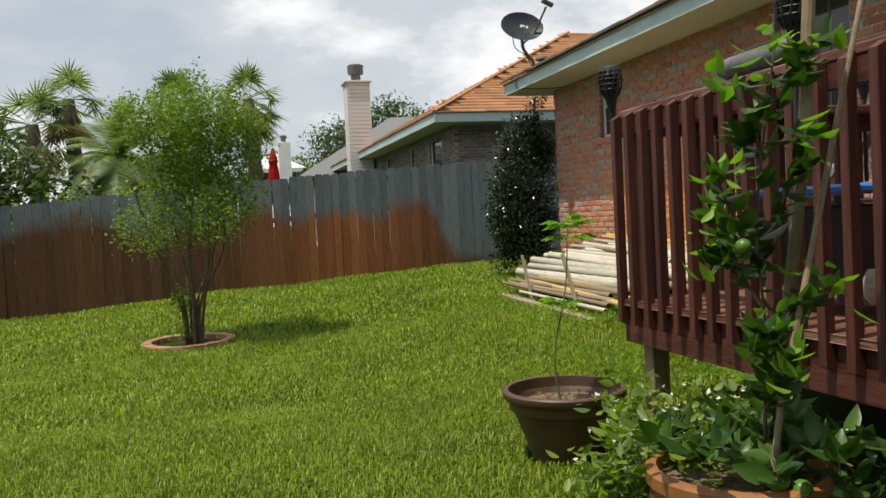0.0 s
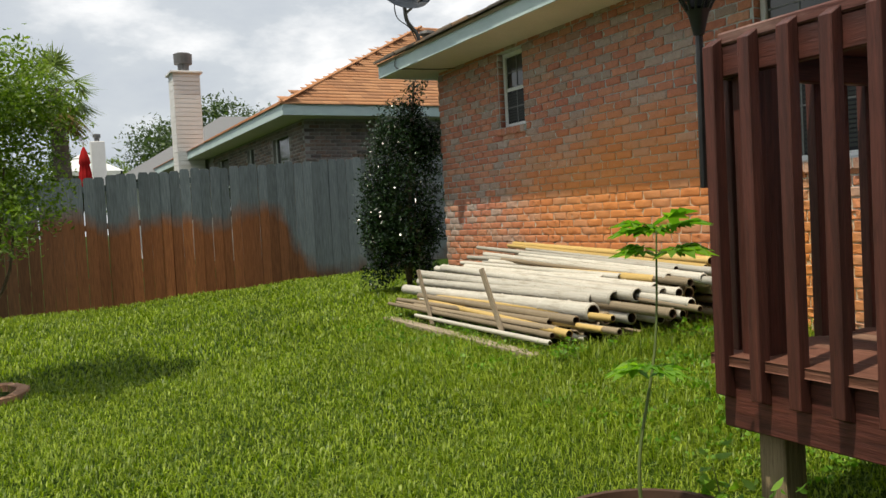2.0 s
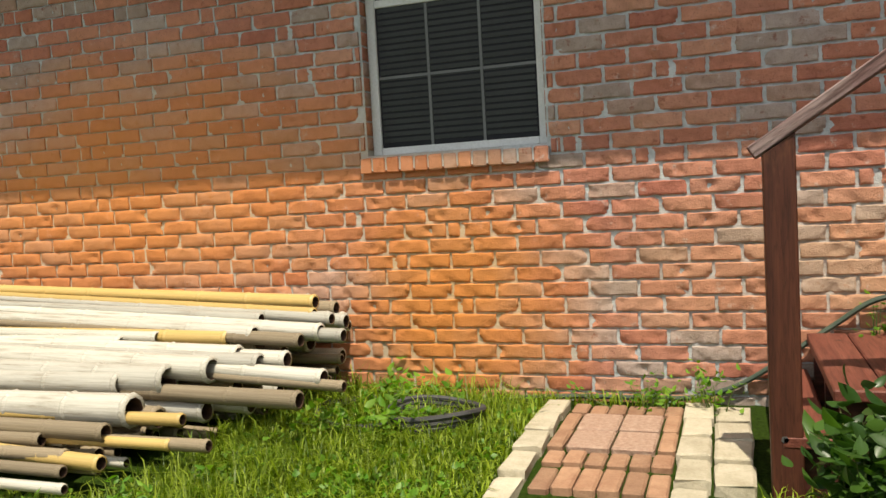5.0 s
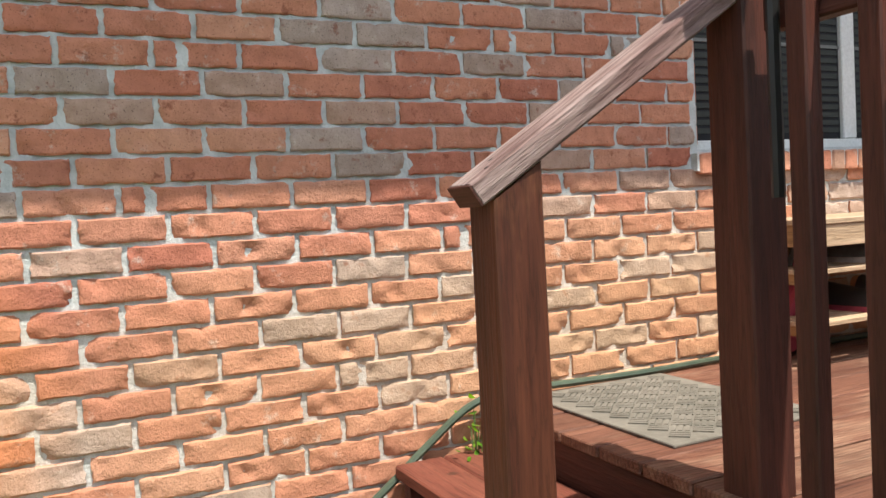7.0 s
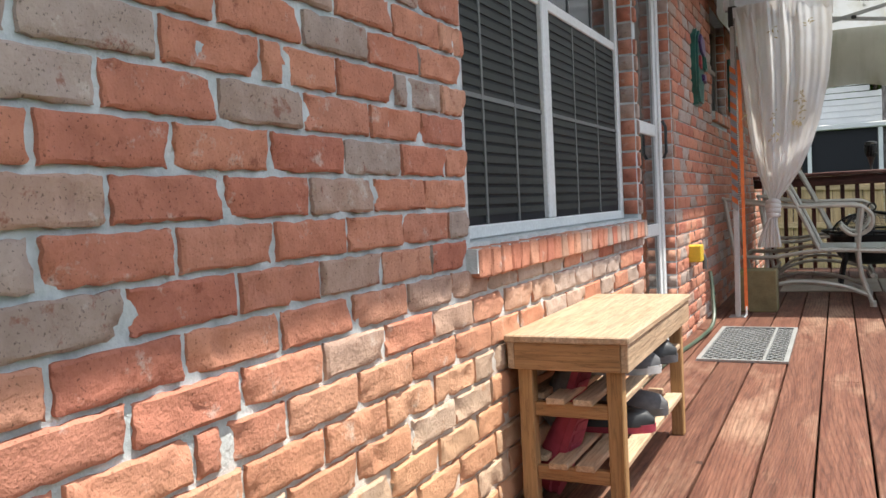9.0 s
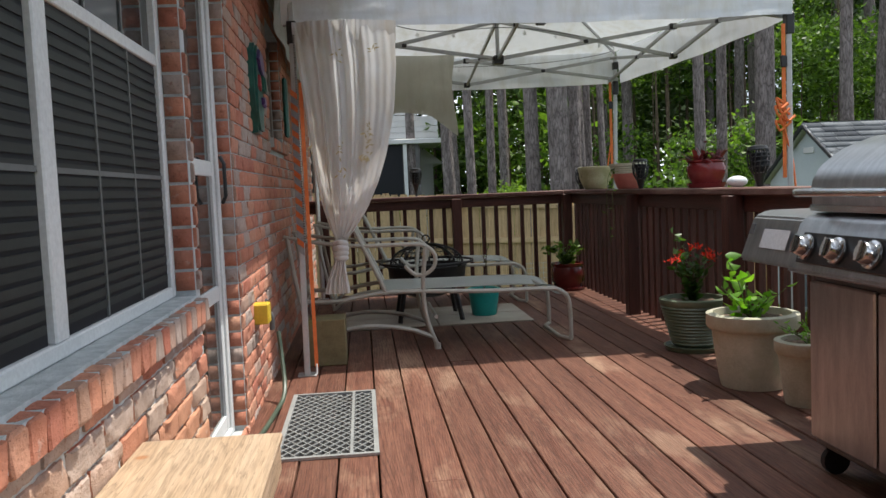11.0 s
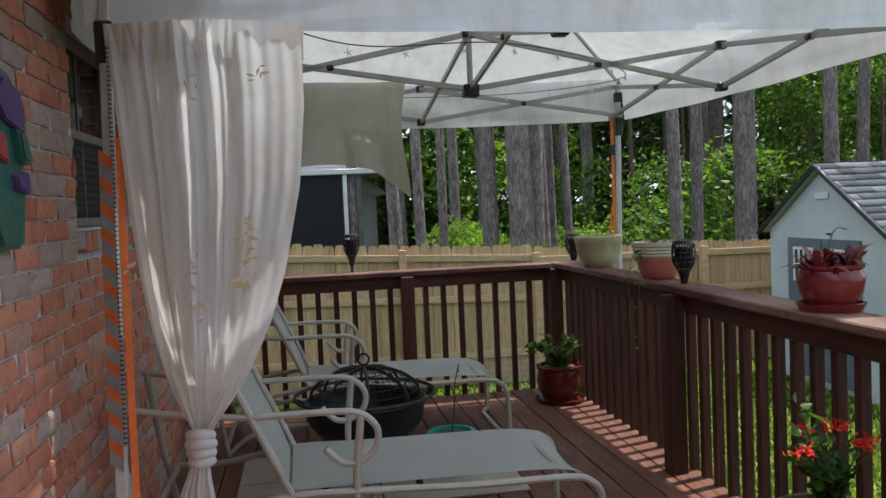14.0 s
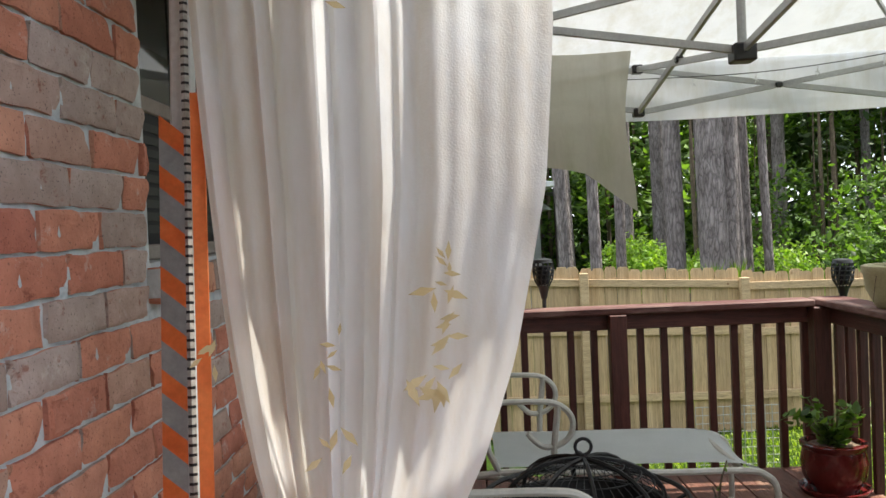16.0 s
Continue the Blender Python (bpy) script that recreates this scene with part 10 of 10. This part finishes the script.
def straps():
    # striped webbing wound beside the near canopy leg
    t = empty("canopy_strap", (4.36, -0.85, DECK_Z), "orange and grey striped webbing strap tied down beside the canopy leg", "strap")
    O = Vector(t.location)
    top, foot = Vector((4.374, -0.985, 2.63)), Vector((4.372, -0.775, DECK_Z + 0.02))
    d = foot - top
    n = 26

    def seg(a, b, w, mat_, nm, off=0.0):
        p, q = top + d * a + Vector((off, 0.028, 0)), top + d * b + Vector((off, 0.028, 0))
        dd = q - p
        m = Matrix.Translation((p + q) / 2 - O) @ dd.to_track_quat("Y", "Z").to_matrix().to_4x4()
        part(nm, boxed(-w / 2, w / 2, -dd.length / 2, dd.length / 2, -0.002, 0.002, 0.0, m), mat_, t)
    z0, z1 = 0.17, 0.65
    k = 12
    for i in range(k):
        a = z0 + (z1 - z0) * i / k
        for mat_, h0, h1, nm in ((M["orange"], 0.0, 0.45, "orange_stripe"), (M["grey_strap"], 0.45, 1.0, "grey_stripe")):
            b2 = bmesh.new()
            u0, u1 = (z1 - z0) / k * h0, (z1 - z0) / k * h1
            q0, q1 = top + d * (a + u0) - O, top + d * (a + u1) - O
            y = 0.05
            vs = [b2.verts.new(q0 + Vector((0.020, y, 0.015))), b2.verts.new(q0 + Vector((-0.016, y, -0.015))), b2.verts.new(q1 + Vector((-0.016, y, -0.015))), b2.verts.new(q1 + Vector((0.020, y, 0.015)))]
            b2.faces.new(vs)
            bmesh.ops.solidify(b2, geom=b2.faces[:], thickness=0.003)
            part(nm, b2, mat_, t)
    bm = bmesh.new()
    tube(bm, [top + Vector((-0.012, 0.032, 0)) - O, top + d * 0.62 + Vector((-0.02, 0.032, 0)) - O], 0.0065, 6)
    part("rope", bm, M["rope"], t, "speckled thin rope")
    bm = bmesh.new()
    r0_, r1_ = top + Vector((-0.012, 0.032, 0)) - O, top + d * 0.62 + Vector((-0.02, 0.032, 0)) - O
    for k in range(84):
        tube(bm, [r0_.lerp(r1_, (k + 0.2) / 84), r0_.lerp(r1_, (k + 0.5) / 84)], 0.0067, 6)
    part("rope_fleck", bm, M["black"], t, "black flecks woven in the rope", kind="stuff")
    a, b = Vector((4.337, -0.905, 2.36)), Vector((4.320, -0.735, DECK_Z + 0.05))
    dd = b - a
    m = Matrix.Translation((a + b) / 2 - O) @ dd.to_track_quat("Y", "Z").to_matrix().to_4x4()
    part("orange_webbing", boxed(-0.010, 0.010, -dd.length / 2, dd.length / 2, -0.002, 0.002, 0.0, m), M["orange"], t, "long orange webbing")
    part("hook", tube(bmesh.new(), [b - O + Vector((0, 0, 0.02)), b - O + Vector((0.0, 0.01, -0.03)), b - O + Vector((0.01, 0.02, -0.045))], 0.006, 6), M["white_paint"], t)

    def tie(x, y, z0_, z1_, sx, label, knot=True):
        t2 = empty("orange_tie", (x, y, z0_), label, "strap")
        part("webbing", boxed(-0.012, 0.012, -0.0015, 0.0015, 0, z1_ - z0_, 0.0), M["orange"], t2)
        bm2 = tube(bmesh.new(), [(0.01, 0.004, (z1_ - z0_) * 0.35), (0.05 * sx, 0.004, (z1_ - z0_) * 0.1), (0.07 * sx, 0.004, -0.12)], 0.007, 5)
        part("loose_end", bm2, M["orange"], t2)
        if knot:
            r = random.Random(5)
            bm2 = bmesh.new()
            for i in range(7):
                c = Vector((r.uniform(-0.03, 0.03), 0.01, (z1_ - z0_) * 0.42 + r.uniform(-0.08, 0.08)))
                tube(bm2, curve_pts([c, c + Vector((0.04, 0.01, 0.02)), c + Vector((0.02, 0.02, -0.04)), c + Vector((-0.03, 0.01, -0.01))], 3), 0.008, 5)
            part("knot", bm2, M["orange"], t2, "tangled orange knot")
        part("buckle", boxed(-0.02, 0.02, -0.01, 0.012, (z1_ - z0_) * 0.72, (z1_ - z0_) * 0.72 + 0.07, 0.004), M["black"], t2)
    tie(1.47, -1.03, 1.72, 2.64, -1, "orange webbing tied round the near canopy leg outside the railing")
    tie(1.60, -4.06, 1.78, 2.70, 1, "orange webbing hanging beside the far canopy leg", False)


straps()


def wire_crate():
    t = empty("wire_crate", (2.15, -5.2, gz(2.15, -5.2)), "folded galvanised wire crate standing on the grass behind the deck", "wire crate")
    bm = bmesh.new()
    for k in range(13):
        x = -0.28 + k * 0.046
        tube(bm, [(x, 0, 0.02), (x + 0.02, 0.05, 1.1)], 0.003, 4)
    for k in range(20):
        z = 0.03 + k * 0.056
        tube(bm, [(-0.28 + z * 0.02, z * 0.045, z), (0.27 + z * 0.02, z * 0.045, z)], 0.003, 4)
    part("panel", bm, M["alu"], t, "welded wire grid", kind="stuff")


wire_crate()
o = part("mulch_heap", None or (lambda b: (bmesh.ops.create_icosphere(b, subdivisions=4, radius=1.0), [setattr(v, "co", Vector((v.co.x * 1.4, v.co.y * 0.7, max(-0.05, v.co.z) * 0.28)) * (1 + 0.15 * noise.noise(v.co * 5))) for v in b.verts], b)[2])(bmesh.new()), M["soil"], None, "heap of brown mulch and stones beside the shed", False)
o.location = (-3.4, -4.4, gz(-3.4, -4.4))
o["category"] = "mulch heap"

# ---- grass ----
def grass():
    r = np.random.default_rng(5)
    lots = []
    for (x0, x1, y0, y1, n, h, w) in ((-1.8, 3.0, 1.2, 5.5, 160000, 0.036, 0.0046), (-3.5, 4.5, 5.0, 9.0, 120000, 0.038, 0.0075), (-6.5, 5.4, 8.5, 14.6, 85000, 0.05, 0.012), (2.4, 4.5, 4.0, 7.2, 30000, 0.06, 0.006), (3.55, 4.5, 5.15, 6.0, 2600, 0.085, 0.005), (3.1, 3.9, 5.75, 6.25, 1600, 0.10, 0.005), (2.9, 3.3, 5.2, 9.3, 7000, 0.06, 0.006), (-2.2, 2.4, -12, -2, 30000, 0.05, 0.014)):
        lots.append(np.stack([r.uniform(x0, x1, n), r.uniform(y0, y1, n), np.full(n, h), np.full(n, w)], 1))
    p = np.concatenate(lots)
    p[:, :2] += r.normal(0, 0.22, (len(p), 2)) * np.clip(p[:, 1:2] - 5.5, 0, 1)
    x, y = p[:, 0], p[:, 1]
    keep = ~((x > DECK_W + 0.1) & (y < DECK_N - 0.15) & (y > DECK_S)) & ~((x > 3.3) & (x < 4.44) & (y > 4.22) & (y < 5.03)) & (x < WALL_X - 0.005) | ((y > WALL_N + 0.02) & (y > 5))
    keep &= np.hypot(x - 1.56, y - 3.58) > 0.2
    keep &= ~((x > 3.25) & (x < 4.5) & (y > 6.25) & (y < 9.0))
    keep &= np.hypot(x + 0.3, y - 9.0) > 0.38
    keep &= ~((x > 3.6) & (y > 3.7) & (y < 4.35))
    p = p[keep]
    n = len(p)
    x, y = p[:, 0], p[:, 1]
    z = ground_z(x, y)
    patch = 0.75 + 0.5 * (0.5 + 0.5 * np.sin(x * 3.1 + np.sin(y * 2.3)) * np.cos(y * 2.7 + 1.3 * np.sin(x * 1.7)))
    near_wall = smooth((x - 3.6) / 0.8) * smooth((y - 4.9) / 0.5) * (y < 10)
    H = p[:, 2] * r.uniform(0.6, 1.5, n) * patch * (1 + 0.9 * near_wall * (r.random(n) < 0.3))
    a = r.uniform(0, 2 * np.pi, n)
    lean = r.uniform(0.2, 1.3, n)
    d = np.stack([np.cos(a), np.sin(a), np.zeros(n)], 1)
    s = np.stack([-np.sin(a), np.cos(a), np.zeros(n)], 1) * (p[:, 3] * r.uniform(0.7, 1.3, n))[:, None] * 0.5
    o = np.stack([x, y, z - 0.004], 1)
    up = np.array([0, 0, 1.0])
    mid = o + d * (H * lean * 0.35)[:, None] + up * (H * 0.65)[:, None]
    tip = o + d * (H * lean)[:, None] + up * (H * (1.05 - 0.35 * lean))[:, None]
    v = np.stack([o - s, o + s, mid + s * 0.8, mid - s * 0.8, tip], 1).reshape(-1, 3)
    i = np.arange(n)[:, None] * 5
    f = np.concatenate([i + [0, 1, 2], i + [0, 2, 3], i + [3, 2, 4]], 0)
    from_arrays("lawn_grass", v, f, M["grass"], None, "lush mown St Augustine grass in the sun", "stuff")


grass()


# ---- pieces: deck boards and bricks ----
deck_boards()


def brick_mesh(name, length, seed, height=0.058, fine=True):
    """A tumbled brick: its face stands off the wall in -x, its length runs along y; ragged edges, chipped ends and pressed dents."""
    r = random.Random(seed)
    if fine:
        us, ws = (0.0, 0.03, 0.10, 0.18, 0.27, 0.36, 0.45, 0.54, 0.63, 0.72, 0.81, 0.90, 0.97, 1.0), (0.0, 0.08, 0.24, 0.40, 0.56, 0.74, 0.92, 1.0)
    else:
        us, ws = (0.0, 0.04, 0.2, 0.36, 0.5, 0.64, 0.8, 0.96, 1.0), (0.0, 0.12, 0.40, 0.66, 0.90, 1.0)
    ny, nz = len(us) - 1, len(ws) - 1
    dents = []
    for _ in range(r.choice((1, 2, 2, 3))):
        at_end = r.random() < 0.6
        dents.append((r.choice((0.04, 0.96)) if at_end else r.uniform(0.15, 0.85), r.choice((0.1, 0.9, 0.5)) + r.uniform(-0.1, 0.1), r.uniform(0.011, 0.021), r.uniform(0.006, 0.013), r.uniform(-0.8, 0.8)))
    swell = [r.uniform(0, 6.28) for _ in range(4)]
    vs, fs = [], []
    for j in range(nz + 1):
        for i in range(ny + 1):
            y = (us[i] - 0.5) * length
            z = (ws[j] - 0.5) * height
            edge = i in (0, ny) or j in (0, nz)
            d = (0.0125 if edge else 0.0165) + 0.0013 * math.sin(us[i] * 9 + swell[0]) * math.sin(ws[j] * 4 + swell[1])
            d += r.uniform(-0.0006, 0.0006)
            for du, dw, rad, dep, sk in dents:
                yy, zz = y - (du - 0.5) * length, z - (dw - 0.5) * height
                q = math.hypot(yy + sk * zz, zz * 0.7) / rad
                if q < 1.3:
                    d -= dep * max(0.0, 1 - (q / 1.3) ** 2)
                    if edge:
                        z *= 1 - 0.05 * (1 - q / 1.3)
                        y *= 1 - 0.012 * (1 - q / 1.3)
            if j in (0, nz):
                z += r.uniform(-0.0024, 0.0018)
            elif i in (0, ny):
                y += r.uniform(-0.0026, 0.0016)
            else:
                y += r.uniform(-0.002, 0.002)
                z += r.uniform(-0.001, 0.001)
            vs.append((-max(0.0040, d), y, z))
    for j in range(nz):
        for i in range(ny):
            a = j * (ny + 1) + i
            fs.append((a, a + ny + 1, a + ny + 2, a + 1))
    border = [i for i in range(ny + 1)] + [j * (ny + 1) + ny for j in range(1, nz + 1)] + [nz * (ny + 1) + i for i in range(ny - 1, -1, -1)] + [j * (ny + 1) for j in range(nz - 1, 0, -1)]
    base = len(vs)
    for b in border:
        vs.append((0.003, vs[b][1], vs[b][2]))
    for k in range(len(border)):
        k2 = (k + 1) % len(border)
        fs.append((border[k], border[k2], base + k2, base + k))
    return vs, fs


def brickwork():
    r = random.Random(33)
    full = [brick_mesh("b", BRICK - 0.0135, 300 + i) for i in range(26)]
    plain = [brick_mesh("b", BRICK - 0.0135, 300 + i, height=0.0605, fine=False) for i in range(14)]
    holes = list(OPENINGS.values())
    spots = []
    rows = int((Z1 - 0.05) / COURSE)
    zoff = 1.352 - 0.0338 - round((1.352 - 0.0338) / COURSE) * COURSE
    sills = [("big", 4.99, 5.86), ("small", 8.58, 9.08), ("twin", 1.10, 2.93), ("south", -2.12, -1.25)]
    for k in range(-1, rows + 2):
        z = zoff + k * COURSE + COURSE / 2
        if z < 0.12 or z > Z1 - 0.03:
            continue
        y = WALL_S + (0.5 * BRICK if k % 2 else 0) + r.uniform(-0.012, 0.012)
        while y < WALL_N - 0.02:
            a, b = y, min(y + BRICK, WALL_N + 0.004)
            # cut round the openings and sills
            segs = [(a, b)]
            cuts = [(h[0] - 0.004, h[1] + 0.004) for h in holes if h[2] - 0.012 < z < h[3] + 0.02]
            cuts += [(s0, s1) for key, s0, s1 in sills if OPENINGS[key][2] - 0.075 < z < OPENINGS[key][2]]
            for c0, c1 in cuts:
                out = []
                for s0, s1 in segs:
                    if s1 <= c0 or s0 >= c1:
                        out.append((s0, s1))
                    else:
                        if s0 < c0:
                            out.append((s0, c0))
                        if s1 > c1:
                            out.append((c1, s1))
                segs = out
            for s0, s1 in segs:
                if s1 - s0 > 0.03:
                    spots.append(((s0 + s1) / 2, z, s1 - s0 - 0.0125))
            y += BRICK
    # the nearest as parts, the rest joined
    near = [s for s in spots if 3.05 < s[0] < 4.95 and 1.05 < s[1] < 2.05 and s[2] > 0.15][:299]
    near_set = set(near)
    shared = []
    for vs, fs in full:
        me = bpy.data.meshes.new("brick")
        me.from_pydata(vs, [], fs)
        me.materials.append(M["brick"])
        me.shade_smooth()
        me.set_sharp_from_angle(angle=radians(38))
        shared.append(me)
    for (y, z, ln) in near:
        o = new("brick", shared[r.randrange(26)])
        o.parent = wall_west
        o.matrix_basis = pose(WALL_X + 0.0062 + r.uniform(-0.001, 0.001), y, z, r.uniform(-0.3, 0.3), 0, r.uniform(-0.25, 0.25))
    V, F, base = [], [], 0
    for s in spots:
        if s in near_set:
            continue
        y, z, ln = s
        vs, fs = full[r.randrange(26)] if 0.5 < y < 6.2 else plain[r.randrange(14)]
        v = np.array(vs)
        v[:, 1] *= ln / (BRICK - 0.0135)
        if r.random() < 0.5:
            v[:, 1] *= -1
            f = np.array([q[::-1] for q in fs])
        else:
            f = np.array(fs)
        t = radians(r.uniform(-0.3, 0.3))
        v[:, 2] += v[:, 1] * t
        v += np.array([WALL_X + 0.0062 + r.uniform(-0.001, 0.001), y, z])
        V.append(v)
        F.append(f + base)
        base += len(v)
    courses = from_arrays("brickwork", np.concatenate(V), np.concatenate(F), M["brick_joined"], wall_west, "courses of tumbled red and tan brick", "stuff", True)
    courses.data.set_sharp_from_angle(angle=radians(38))
    # sills: bricks on edge, standing proud
    for key, s0, s1 in sills:
        z1 = OPENINGS[key][2]
        g = empty("sill", (WALL_X, (s0 + s1) / 2, z1), "sloping brick window sill standing proud of the wall", "window sill")
        g["kind"] = "structure"
        y = s0
        while y < s1 - 0.02:
            w = min(0.0675, s1 - y)
            bm = boxed(-0.035, 0.058, y + 0.004 - (s0 + s1) / 2, y + w - 0.004 - (s0 + s1) / 2, -0.072, -0.004, 0.005)
            for v in bm.verts:
                v.co += Vector((r.uniform(-0.002, 0.002), r.uniform(-0.0015, 0.0015), r.uniform(-0.002, 0.002) - (0.008 if v.co.x < 0 else 0)))
            part("brick", bm, M["brick"], g)
            y += 0.0675
        part("mortar", boxed(-0.028, 0.06, s0 + 0.002 - (s0 + s1) / 2, s1 - 0.002 - (s0 + s1) / 2, -0.068, -0.012), M["mortar"], g)
    # brick reveals beside the openings
    V, F, base = [], [], 0
    for key, (h0, h1, z0, z1) in OPENINGS.items():
        for yy, sgn in ((h0, 1), (h1, -1)):
            for k in range(rows + 2):
                z = zoff + k * COURSE + COURSE / 2
                if z < z0 + 0.02 or z > z1 - 0.02:
                    continue
                d = 0.004
                pts = [(WALL_X + 0.002, yy + sgn * 0.0, z - 0.029), (WALL_X + 0.059, yy, z - 0.029), (WALL_X + 0.059, yy, z + 0.029), (WALL_X + 0.002, yy, z + 0.029)]
                pts += [(p[0], p[1] + sgn * d, p[2]) for p in pts]
                V.append(np.array(pts))
                F.append(np.array([(4, 5, 6, 7), (0, 1, 5, 4), (1, 2, 6, 5), (2, 3, 7, 6), (3, 0, 4, 7), (3, 2, 1, 0)]) + base)
                base += 8
    from_arrays("reveal_bricks", np.concatenate(V), np.concatenate(F), M["brick_joined"], wall_west, "brick ends lining the openings", "stuff")


brickwork()
